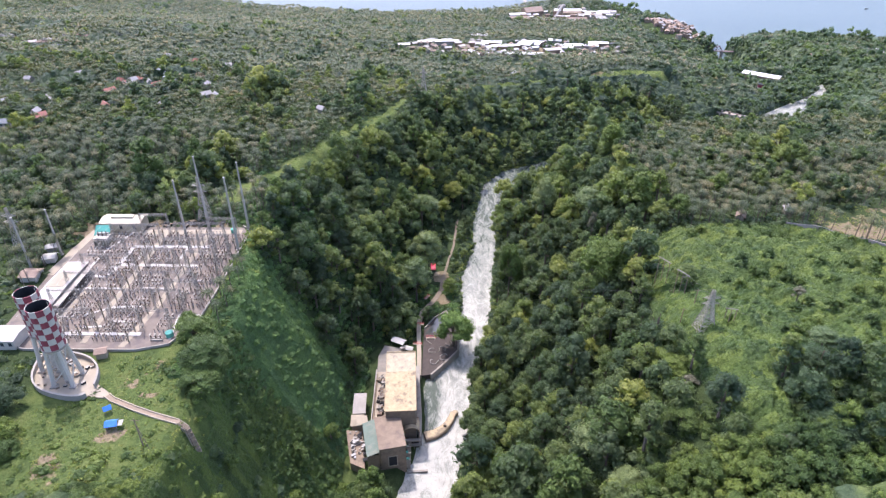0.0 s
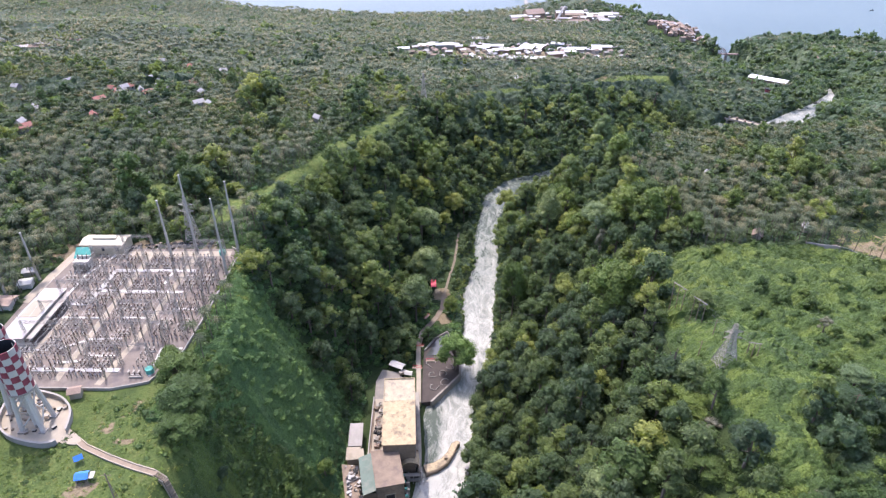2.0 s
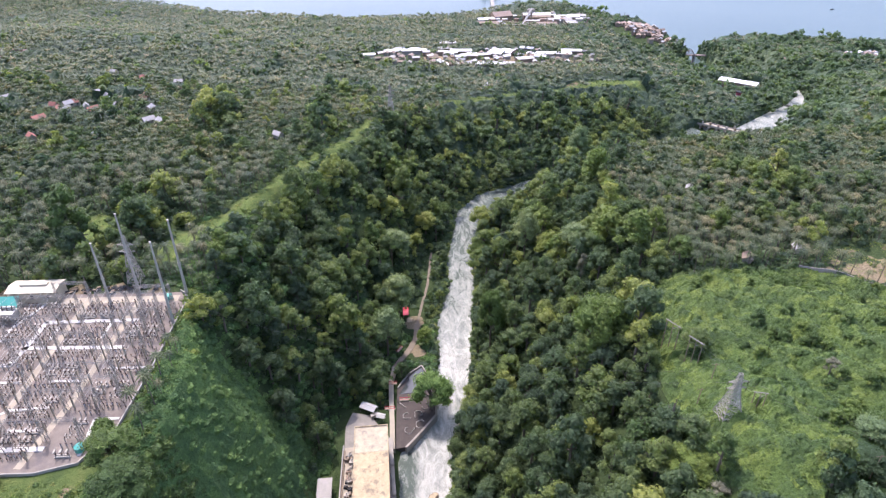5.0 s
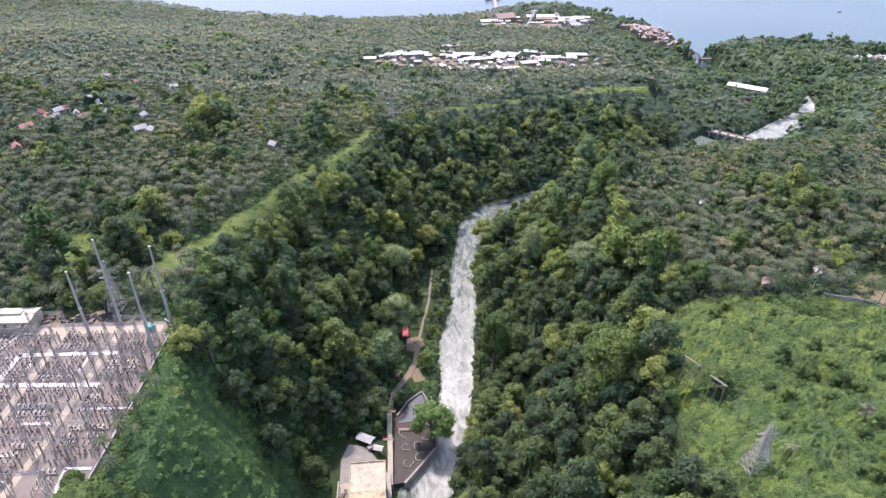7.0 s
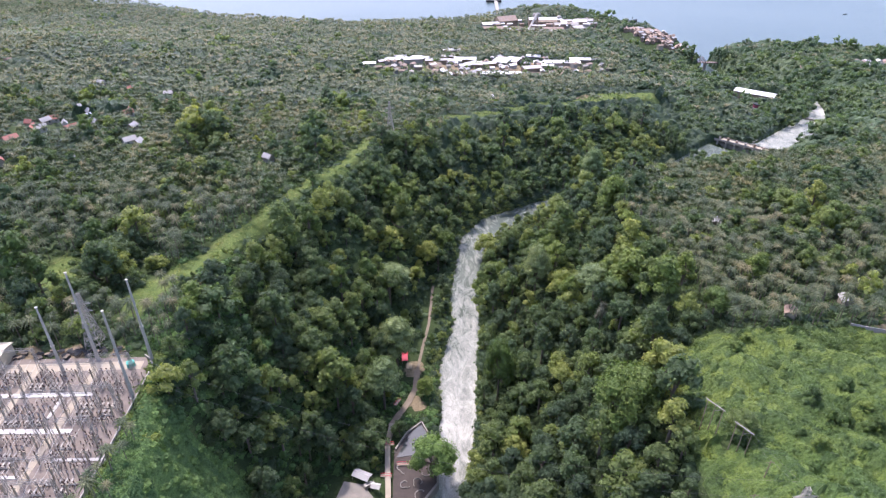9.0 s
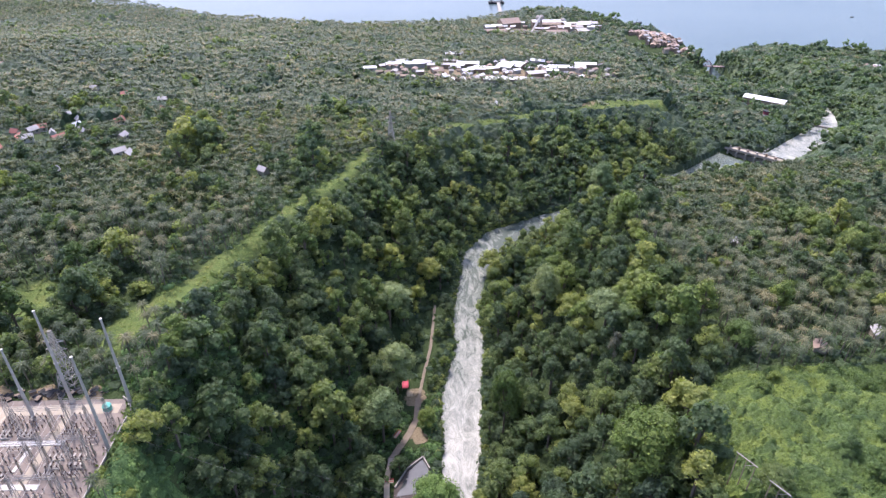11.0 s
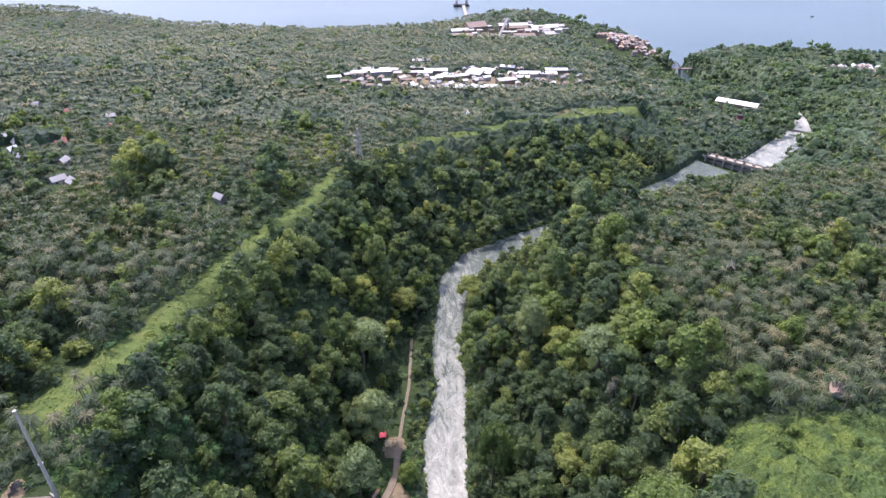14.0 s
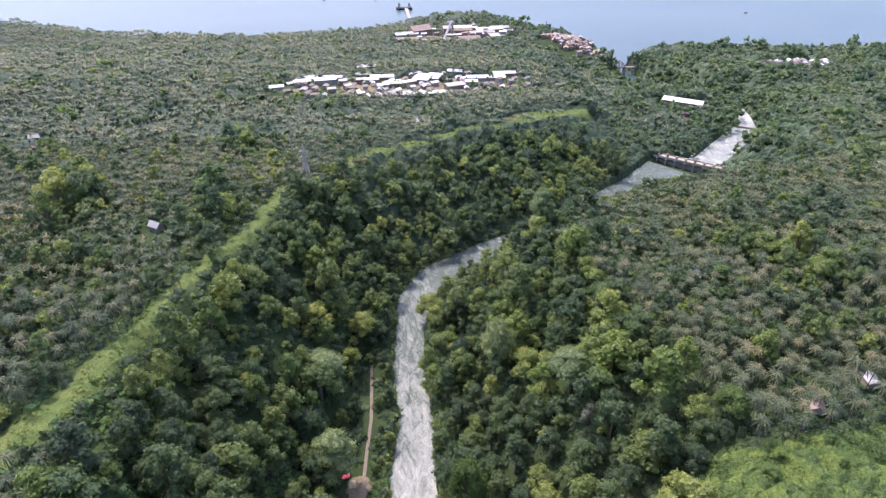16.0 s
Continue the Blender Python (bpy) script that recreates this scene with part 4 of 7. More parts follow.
keep = clear_of_things(x, y) & (edge < 13) & (rng.uniform(0, 1, len(x)) < 0.12 + 0.055 * edge)
planted("ridge_bushes", BUSHES, spots_of(x[keep], y[keep], rng, 0.35, 1.25, 0.1), SHRUB, "green bushes scattered along the grassy ridge", "bushes")
x, y = strewn(-40, 130, 120, 540, 1.7, 43)
d, s, side = along(x, y, R)
hw = np.interp(s, SLOT, R[:, 2])
keep = (d > hw - 0.3) & (d < hw + 4.0) & ~((side > 0) & (y < 294))
bank = spots_of(x[keep], y[keep], rng, 0.6, 1.5, 0.2)
planted("bank_bushes", BUSHES, bank, LEAF, "leafy bushes overhanging the river banks", "bushes")
x, y = strewn(-100, 20, 140, 330, 2.7, 45)
d, s, side = along(x, y, R)
keep = clear_of_things(x, y) & (side > 0) & (np.hypot(x + 108, (y - 140) * 0.8) > 26) & ~zones(x, y)[3] & ~((y < 184) & (x > -80))
low_cover = spots_of(x[keep], y[keep], rng, 0.9, 1.8, 0.2)
low_cover[:, 6] *= 0.7
planted("slope_ground_cover", BUSHES, low_cover, VINE, "dense dark green ground cover on the steep left bank", "ground cover")
LUMPS = [bush(s + 9, 5, 0.7) for s in range(4)]
x, y = strewn(-380, 340, 90, 640, 4.9, 25)
slope, grove, field, lawn, creeper = zones(x, y)
keep = clear_of_things(x, y) & ~lawn & ~field & ~creeper & (np.abs(x - 15) < 75 + y * 0.6)
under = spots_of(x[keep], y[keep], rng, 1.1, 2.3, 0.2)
# halved tint paints the shade under crowns and fronds into the green
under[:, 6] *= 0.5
close = ((under[:, 1] < 330) & (np.abs(under[:, 0]) < 160)) | (along(under[:, 0], under[:, 1], RIDGE)[0] < 24)
planted("undergrowth_shrubs", BUSHES, under[close], LEAF, "leafy dark green shrubs beneath the forest trees, shade put into their colour", "shrubs")
under = under[~close]
under = under[np.hypot(under[:, 0], under[:, 1] - 110) < 420]
planted("undergrowth", LUMPS, under, LEAF, "dark green undergrowth beneath palms and trees, shade put into its colour", "undergrowth")

# ---- building helpers ----
class Shape:
    """Collects simple solids into one mesh."""

    def __init__(self):
        self.v, self.f = [], []

    def add(self, verts, faces):
        base = len(self.v)
        self.v += [tuple(p) for p in verts]
        self.f += [[i + base for i in f] for f in faces]
        return self

    def box(self, x0, x1, y0, y1, z0, z1, m=None):
        p = [Vector((x, y, z)) for z in (z0, z1) for y in (y0, y1) for x in (x0, x1)]
        if m:
            p = [m @ q for q in p]
        return self.add(p, [[0, 2, 3, 1], [4, 5, 7, 6], [0, 1, 5, 4], [1, 3, 7, 5], [3, 2, 6, 7], [2, 0, 4, 6]])

    def rod(self, a, b, r, r2=None, sides=4, caps=True):
        a, b = Vector(a), Vector(b)
        d = (b - a).normalized()
        u = d.orthogonal().normalized()
        w = d.cross(u)
        ring = lambda c, k: [c + (u * math.cos(6.28319 * i / sides + 0.785) + w * math.sin(6.28319 * i / sides + 0.785)) * k for i in range(sides)]
        faces = [[i, (i + 1) % sides, sides + (i + 1) % sides, sides + i] for i in range(sides)]
        if caps:
            faces += [list(range(sides))[::-1], list(range(sides, 2 * sides))]
        return self.add(ring(a, r) + ring(b, r if r2 is None else r2), faces)

    def slab(self, outline, z0, z1):
        """An upright prism over a plan outline (anticlockwise); z0, z1 may be lists."""
        n = len(outline)
        lo, hi = (z if isinstance(z, (list, tuple)) else [z] * n for z in (z0, z1))
        p = [(x, y, z) for (x, y), z in zip(outline, lo)] + [(x, y, z) for (x, y), z in zip(outline, hi)]
        return self.add(p, [list(range(n))[::-1], list(range(n, 2 * n))] + [[i, (i + 1) % n, n + (i + 1) % n, n + i] for i in range(n)])

    def wall(self, line, thick, low, high):
        """A wall along a plan line, each stretch with its own heights."""
        for i in range(len(line) - 1):
            (x0, y0), (x1, y1) = line[i], line[i + 1]
            l = math.hypot(x1 - x0, y1 - y0)
            nx, ny = -(y1 - y0) / l * thick / 2, (x1 - x0) / l * thick / 2
            ex, ey = (x1 - x0) / l * thick * 0.3, (y1 - y0) / l * thick * 0.3
            lo = low if isinstance(low, (list, tuple)) else [low] * len(line)
            hi = high if isinstance(high, (list, tuple)) else [high] * len(line)
            self.slab([(x0 - nx - ex, y0 - ny - ey), (x1 - nx + ex, y1 - ny + ey), (x1 + nx + ex, y1 + ny + ey), (x0 + nx - ex, y0 + ny - ey)],
                      [lo[i], lo[i + 1], lo[i + 1], lo[i]], [hi[i], hi[i + 1], hi[i + 1], hi[i]])
        return self

    def gable(self, x0, x1, y0, y1, z, rise, over=0.5, thick=0.18):
        """A pitched roof, ridge along x, of two slabs."""
        c = (y0 + y1) / 2
        for s in (-1, 1):
            e = y0 - over if s < 0 else y1 + over
            drop = rise * over / max((y1 - y0) / 2, 0.1)
            p = [(x0 - over, e, z - drop), (x1 + over, e, z - drop), (x1 + over, c, z + rise), (x0 - over, c, z + rise)]
            q = [(a, b, h + thick) for a, b, h in p]
            self.add(p + q, [[0, 1, 2, 3], [7, 6, 5, 4], [0, 4, 5, 1], [1, 5, 6, 2], [2, 6, 7, 3], [3, 7, 4, 0]])
        return self

    def tri(self, x, y0, y1, z, rise, t=0.2):
        c = (y0 + y1) / 2
        return self.add([(x, y0, z), (x, y1, z), (x, c, z + rise), (x + t, y0, z), (x + t, y1, z), (x + t, c, z + rise)],
                        [[0, 2, 1], [3, 4, 5], [0, 1, 4, 3], [1, 2, 5, 4], [2, 0, 3, 5]])

    def mesh(self, name, material, smooth=False):
        me = bpy.data.meshes.new(name)
        me.from_pydata(self.v, [], self.f)
        bm = bmesh.new()
        bm.from_mesh(me)
        bmesh.ops.recalc_face_normals(bm, faces=bm.faces)
        bm.to_mesh(me)
        bm.free()
        me.materials.append(material)
        if smooth:
            me.polygons.foreach_set("use_smooth", [True] * len(me.polygons))
        return me


def thing(name, place, label, category, group="", turn=0.0, kind=""):
    ob = new(name)
    ob.empty_display_size = 0.5
    ob.matrix_basis = pose(*place, 0, 0, turn)
    return tagged(ob, label, category, group, kind)


def part(name, shape, material, parent, label="", smooth=False, at=None):
    data = shape.mesh(name, material, smooth) if isinstance(shape, Shape) else shape
    ob = new(name, data)
    ob.parent = parent
    if at is not None:
        ob.matrix_basis = at
    return tagged(ob, label) if label else ob


def alone(name, shape, material, label, category, kind="", group=""):
    return tagged(new(name, shape.mesh(name, material)), label, category, group, kind)


def hz(x, y):
    return float(land(np.array([float(x)]), np.array([float(y)]))[0])


STEEL = plain("galvanised_steel", (0.37, 0.347, 0.295), 0.55, 0.2, scale=1.5, spread=0.15)
PALE_STEEL = plain("weathered_steel", (0.29, 0.258, 0.212), 0.65, 0.2, scale=1.0, spread=0.2)
PYLON_STEEL = plain("dull_galvanised_steel", (0.34, 0.305, 0.245), 0.7, 0.1, scale=1.0, spread=0.15)
WHITE_PAINT = plain("white_paint", (0.45, 0.42, 0.355), 0.6, scale=0.4, spread=0.1, dirt=(0.4, 0.36, 0.3), dirt_amount=0.5)
CREAM = plain("cream_paint", (0.47, 0.41, 0.29), 0.65, scale=0.3, spread=0.12, dirt=(0.3, 0.25, 0.18), dirt_amount=0.4)
RED_PAINT = plain("maroon_paint", (0.2, 0.035, 0.05), 0.6, scale=0.5, spread=0.25)
GRAVEL = plain("yard_gravel", (0.172, 0.139, 0.108), 0.95, scale=0.35, spread=0.25, dirt=(0.1, 0.085, 0.08), dirt_amount=0.7, bump=0.06)
TRENCH = plain("pale_concrete", (0.285, 0.257, 0.213), 0.85, scale=0.5, spread=0.12, dirt=(0.36, 0.32, 0.29), dirt_amount=0.5)
COVER = plain("white_trench_cover", (0.45, 0.42, 0.36), 0.8, scale=0.5, spread=0.1, dirt=(0.4, 0.36, 0.33), dirt_amount=0.4)
TAN = plain("sandy_concrete", (0.31, 0.26, 0.182), 0.9, scale=0.3, spread=0.16, dirt=(0.3, 0.25, 0.2), dirt_amount=0.5)
PORCELAIN = plain("brown_porcelain", (0.09, 0.055, 0.045), 0.25, scale=2)
GREY_PORCELAIN = plain("grey_porcelain", (0.3, 0.29, 0.29), 0.3, scale=2)
ROOF_TAN = plain("stained_roof", (0.37, 0.288, 0.165), 0.9, scale=0.45, spread=0.3, dirt=(0.13, 0.1, 0.075), dirt_amount=0.9)
ROOF_PALE = plain("bleached_roof", (0.37, 0.31, 0.205), 0.9, scale=0.5, spread=0.25, dirt=(0.17, 0.14, 0.12), dirt_amount=0.85)
ROOF_GREY = plain("sooty_roof", (0.205, 0.152, 0.105), 0.9, scale=0.4, spread=0.25, dirt=(0.12, 0.09, 0.075), dirt_amount=0.7)
BROWN_WALL = plain("stained_wall", (0.225, 0.168, 0.112), 0.9, scale=0.35, spread=0.25, dirt=(0.09, 0.065, 0.05), dirt_amount=0.7)
GREEN_ROOF = plain("green_sheet_roof", (0.1, 0.14, 0.105), 0.6, scale=0.3, spread=0.2, dirt=(0.26, 0.22, 0.17), dirt_amount=0.4)
TIN = plain("tin_roof", (0.31, 0.295, 0.27), 0.6, 0.1, scale=0.15, spread=0.12, dirt=(0.36, 0.27, 0.2), dirt_amount=0.6)
BRIGHT_ROOF = plain("white_sheet_roof", (0.66, 0.64, 0.6), 0.5, scale=0.12, spread=0.08, dirt=(0.45, 0.38, 0.3), dirt_amount=0.35)
RUST_ROOF = plain("rusty_roof", (0.25, 0.175, 0.125), 0.8, scale=0.2, spread=0.3, dirt=(0.36, 0.3, 0.25), dirt_amount=0.5)
RED_ROOF = plain("red_roof", (0.3, 0.11, 0.075), 0.7, scale=0.3, spread=0.2)
BLUE_TARP = plain("blue_tarpaulin", (0.05, 0.19, 0.55), 0.5, scale=1.0, spread=0.25)
TEAL = plain("teal_paint", (0.06, 0.3, 0.23), 0.5, scale=1.0)
DARK = plain("dark_opening", (0.02, 0.02, 0.02), 0.9, scale=1.0)
GLASS = plain("window_glass", (0.04, 0.05, 0.06), 0.1, scale=1.0, bump=0)
ASPHALT = plain("worn_road", (0.2, 0.178, 0.142), 0.95, scale=0.3, spread=0.2, dirt=(0.3, 0.25, 0.19), dirt_amount=0.6)
EARTH_PATH = plain("trodden_earth", (0.17, 0.135, 0.09), 0.95, scale=0.5, spread=0.3, dirt=(0.1, 0.085, 0.06), dirt_amount=0.6)
POND = plain("dark_pond", (0.05, 0.055, 0.05), 0.08, scale=0.3, bump=0)
POOL = plain("dark_pool_floor", (0.055, 0.042, 0.033), 0.9, scale=0.4, spread=0.3)
RED_SHEET = plain("red_canopy", (0.5, 0.03, 0.05), 0.6, scale=0.7, spread=0.2)
ORE = plain("red_brown_spoil", (0.36, 0.26, 0.18), 0.95, scale=0.05, spread=0.35, dirt=(0.6, 0.52, 0.44), dirt_amount=0.5)

# ---- switchyard on its pad ----
PAD = 83.3
outline = [(-160, 172), (-146, 166), (-107, 165.5), (-96, 168.5), (-90, 181), (-88.5, 206), (-88, 243), (-92, 251), (-158, 252), (-163, 232)]
alone("pavement_switchyard", Shape().slab(outline, PAD - 1.5, PAD), GRAVEL, "pinkish-grey gravelled switchyard floor", "yard", "structure")
low_wall = thing("yard_wall", (0, 0, 0), "low pale concrete wall round the switchyard edge", "wall", kind="structure")
edge = [(-88.2, 243), (-88.8, 206), (-90.3, 181), (-96.3, 168.2), (-107, 165.2), (-146, 165.7), (-160, 171.7)]
for a, b in zip(edge, edge[1:]):
    part("wall_panel", Shape().wall([a, b], 0.35, PAD - 2.0, PAD + 0.9), TRENCH, low_wall)
part("wall_panel", Shape().wall([(-92.5, 251.4), (-89.5, 249), (-87.8, 245), (-88.2, 243)], 0.35, PAD - 1.5, PAD + 0.9), TRENCH, low_wall)

# sandy service strips and cable trenches
for x0, y0, x1, y1 in ((-126.3, 247, -127.2, 170), (-106.6, 246, -108.9, 193.4), (-109, 192.2, -112.6, 168), (-140.5, 205, -144, 172)):
    s = Shape().wall([(x0, y0), (x1, y1)], 2.2, PAD - 0.1, PAD + 0.05)
    alone("service_strip", s, TAN, "sandy concrete service strip through the switchyard", "path", "structure")
alone("yard_road", Shape().slab([(-158, 245), (-92, 245), (-92, 249), (-160, 249)], PAD - 0.1, PAD + 0.04), TAN, "sandy road along the far side of the yard", "road", "structure")
alone("yard_road", Shape().slab([(-164, 212), (-160, 212), (-157.5, 246), (-161, 249)], PAD - 0.1, PAD + 0.045), TAN, "sandy road along the yard's edge", "road", "structure")
trenches = [((-135.8, 234), (-103.4, 233.8)), ((-136.1, 219.6), (-103.2, 218.4)), ((-136, 234), (-136.3, 219.6)), ((-136.3, 219.6), (-137.4, 211)),
            ((-137.4, 211), (-147, 211.2)), ((-137.5, 174.6), (-109, 174.2)), ((-134.4, 185.1), (-126.5, 189.6)), ((-126.5, 190), (-114.9, 190.7)),
            ((-142, 202.7), (-128, 202.4)), ((-120, 202.5), (-110.2, 202.2)), ((-103, 207.8), (-88.6, 207.5)), ((-98.4, 185.1), (-91.5, 185)),
            ((-98.4, 185), (-97.3, 171.4)), ((-148, 184), (-138, 184.6)), ((-122, 181.5), (-113.5, 181.2)), ((-131, 178), (-124.5, 178.6)),
            ((-147, 231), (-147.5, 213)), ((-147, 231), (-141, 247)), ((-130, 230), (-130, 224)), ((-112, 232), (-112.2, 224))]
for i, (a, b) in enumerate(trenches):
    wide = 1.8 if i < 6 else 1.0
    alone("cable_trench", Shape().wall([a, b], wide, PAD - 0.1, PAD + 0.22), COVER, "white concrete cable trench cover in the switchyard", "cable trench", "structure")


def lattice(s, x, y, z0, z1, w0, w1, r, bays, cross=True):
    """Four leaning legs with diagonal braces."""
    corner = lambda k, u: Vector((x + (w0 + (w1 - w0) * u) / 2 * (1, 1, -1, -1)[k], y + (w0 + (w1 - w0) * u) / 2 * (1, -1, -1, 1)[k], z0 + (z1 - z0) * u))
    for k in range(4):
        s.rod(corner(k, 0), corner(k, 1), r, sides=4, caps=False)
    for b in range(bays):
        u0, u1 = b / bays, (b + 1) / bays
        for k in range(4):
            s.rod(corner(k, u0), corner((k + 1) % 4, u1), r * 0.6, sides=3, caps=False)
            if cross:
                s.rod(corner((k + 1) % 4, u0), corner(k, u1), r * 0.6, sides=3, caps=False)
            s.rod(corner(k, u1), corner((k + 1) % 4, u1), r * 0.6, sides=3, caps=False)
    return s


def breaker():
    """Three-pole circuit breaker on a concrete plinth."""
    ob = thing("circuit_breaker", (0, 0, 0), "three-pole grey circuit breaker on a pale concrete plinth", "circuit breaker", "switchyard equipment")
    part("plinth", Shape().box(-2.6, 2.6, -0.5, 0.5, -0.1, 0.35), TRENCH, ob)
    part("support_frame", Shape().box(-2.4, 2.4, -0.25, 0.25, 1.1, 1.5).box(-2.3, -2.1, -0.2, 0.2, 0.35, 1.1).box(2.1, 2.3, -0.2, 0.2, 0.35, 1.1), PALE_STEEL, ob)
    ins = Shape().rod((0, 0, 1.5), (0, 0, 3.2), 0.24, 0.18, 6).mesh("insulator", PORCELAIN)
    head = Shape().box(-0.3, 0.3, -0.8, 0.8, 3.2, 3.65).rod((0, -0.8, 3.45), (0, -1.3, 3.9), 0.15, sides=5).rod((0, 0.8, 3.45), (0, 1.3, 3.9), 0.15, sides=5).mesh("head", PALE_STEEL)
    for x in (-1.9, 0, 1.9):
        part("insulator", ins, None, ob, at=pose(x, 0, 0))
        part("head", head, None, ob, at=pose(x, 0, 0))
    return ob


def disconnector():
    ob = thing("disconnector", (0, 0, 0), "pale steel disconnector with brown insulators", "disconnector", "switchyard equipment")
    post = Shape().box(-0.14, 0.14, -0.14, 0.14, -0.1, 2.5).mesh("post", TRENCH)
    for x, y in ((-2.2, -0.9), (2.2, -0.9), (-2.2, 0.9), (2.2, 0.9)):
        part("post", post, None, ob, at=pose(x, y, 0))
    part("frame", Shape().box(-2.5, 2.5, -1.0, -0.8, 2.5, 2.75).box(-2.5, 2.5, 0.8, 1.0, 2.5, 2.75), PALE_STEEL, ob)
    one = Shape().rod((0, 0, 2.75), (0, 0, 4.1), 0.17, 0.13, 6).mesh("insulator", PORCELAIN)
    blade = Shape().rod((0, -1.1, 4.2), (0, 1.1, 4.2), 0.09, sides=4).mesh("blade", STEEL)
    for x in (-1.9, 0, 1.9):
        part("insulator", one, None, ob, at=pose(x, -0.9, 0))
        part("insulator", one, None, ob, at=pose(x, 0.9, 0))
        part("blade", blade, None, ob, at=pose(x, 0, 0))
    return ob


def transformer_post():
    ob = thing("current_transformer", (0, 0, 0), "row of three slender current transformers on pale posts", "transformer", "switchyard equipment")
    post = Shape().box(-0.2, 0.2, -0.2, 0.2, -0.1, 1.9).mesh("post", TRENCH)
    ins = Shape().rod((0, 0, 1.9), (0, 0, 3.7), 0.26, 0.2, 6).mesh("insulator", GREY_PORCELAIN)
    cap = Shape().rod((0, 0, 3.7), (0, 0, 4.15), 0.36, 0.3, 7).mesh("cap", PORCELAIN)
    for x in (-1.9, 0, 1.9):
        part("post", post, None, ob, at=pose(x, 0, 0))
        part("insulator", ins, None, ob, at=pose(x, 0, 0))
        part("cap", cap, None, ob, at=pose(x, 0, 0))
    return ob


def gantry(n, span, high=9.5):
    """Steel portal: lattice columns and truss beams."""
    ob = thing("gantry", (0, 0, 0), "tall galvanised lattice gantry carrying the busbars", "gantry", "switchyard gantries")
    col = lattice(Shape(), 0, 0, -0.2, high, 1.3, 0.5, 0.085, 6, False).rod((0, 0, high), (0, 0, high + 2.4), 0.06).mesh("column", PALE_STEEL)
    beam = Shape()
    for y, z in ((-0.4, 0), (0.4, 0), (-0.4, 0.8), (0.4, 0.8)):
        beam.rod((0, y, high - 1 + z), (span, y, high - 1 + z), 0.07, caps=False)
    for i in range(8):
        a, b = span * i / 8, span * (i + 1) / 8
        for y in (-0.4, 0.4):
            beam.rod((a, y, high - 1 + 0.8 * (i % 2)), (b, y, high - 0.2 - 0.8 * (i % 2)), 0.05, sides=3, caps=False)
    beam = beam.mesh("beam", PALE_STEEL)
    for i in range(n):
        part("column", col, None, ob, at=pose(i * span, 0, 0))
        if i < n - 1:
            part("beam", beam, None, ob, at=pose(i * span, 0, 0))
    return ob


kinds = [breaker(), disconnector(), transformer_post()]
rng = np.random.RandomState(5)
first = [True, True, True]
columns = (-151.5, -145, -138.2, -132, -121.6, -115.3, -102.2, -95.3)
for r, y in enumerate(np.arange(171.0, 244, 3.15)):
    for c, x in enumerate(columns):
        xx = x + (0.35 - 0.06 * (y - 205) / 10)
        if (c == 0 and y < 226) or (c == 1 and y < 176) or (y > 242 and c < 1) or (c == 7 and (y < 188 or y > 240)) or rng.uniform() < 0.07:
            continue
        if min(abs(y - t[0][1]) for t in trenches[:2]) < 1.6 and -137 < x < -102:
            y2 = y + 2.0
        else:
            y2 = y
        k = (r * 2 + c // 2 + (r // 3)) % 3
        m = pose(xx, y2, PAD, 0, 0, 0 if (r // 4) % 2 == 0 else 180) @ Matrix.Diagonal((0.9, 0.8, 0.74, 1))
        if first[k]:
            kinds[k].matrix_basis, first[k] = m, False
        else:
            copy_thing(kinds[k], m)
g1, g2 = gantry(3, 10.5), gantry(2, 12.0, 11.5)
g1.matrix_basis = pose(-147, 177, PAD)
for x, y in ((-147, 189), (-147, 201), (-147, 213.5), (-146, 226), (-146, 238), (-119.5, 177), (-119, 189), (-118.5, 201), (-118, 226), (-118, 239)):
    copy_thing(g1, pose(x, y, PAD))
g2.matrix_basis = pose(-104.5, 192, PAD)
for x, y in ((-104.5, 213), (-103.5, 226), (-103.5, 240), (-135, 243.5), (-121, 214)):
    copy_thing(g2, pose(x, y, PAD))
# bus supports along the service strips
post = thing("bus_support", (-128.8, 172, PAD), "slender pale concrete bus support with a brown insulator", "support", "bus supports")
part("post", Shape().box(-0.2, 0.2, -0.2, 0.2, -0.1, 4.2).box(-0.9, 0.9, -0.15, 0.15, 4.2, 4.45), TAN, post)
part("insulator", Shape().rod((0, 0, 4.45), (0, 0, 5.7), 0.2, 0.15, 6), PORCELAIN, post)
for x0, x1, y0, y1 in ((-128.9, -128.4, 177, 245), (-125.1, -124.6, 177, 245), (-111, -109.3, 170, 245), (-106.6, -104.6, 190, 245), (-100, -98.4, 190, 241), (-93.2, -91.6, 196, 240)):
    n = int((y1 - y0) / 5.2)
    for k in range(n):
        u = k / n
        copy_thing(post, pose(x0 + (x1 - x0) * u, y0 + (y1 - y0) * u, PAD))
# the many small apparatus stands between the rows
rng = np.random.RandomState(17)
stands, tops = Shape(), Shape()
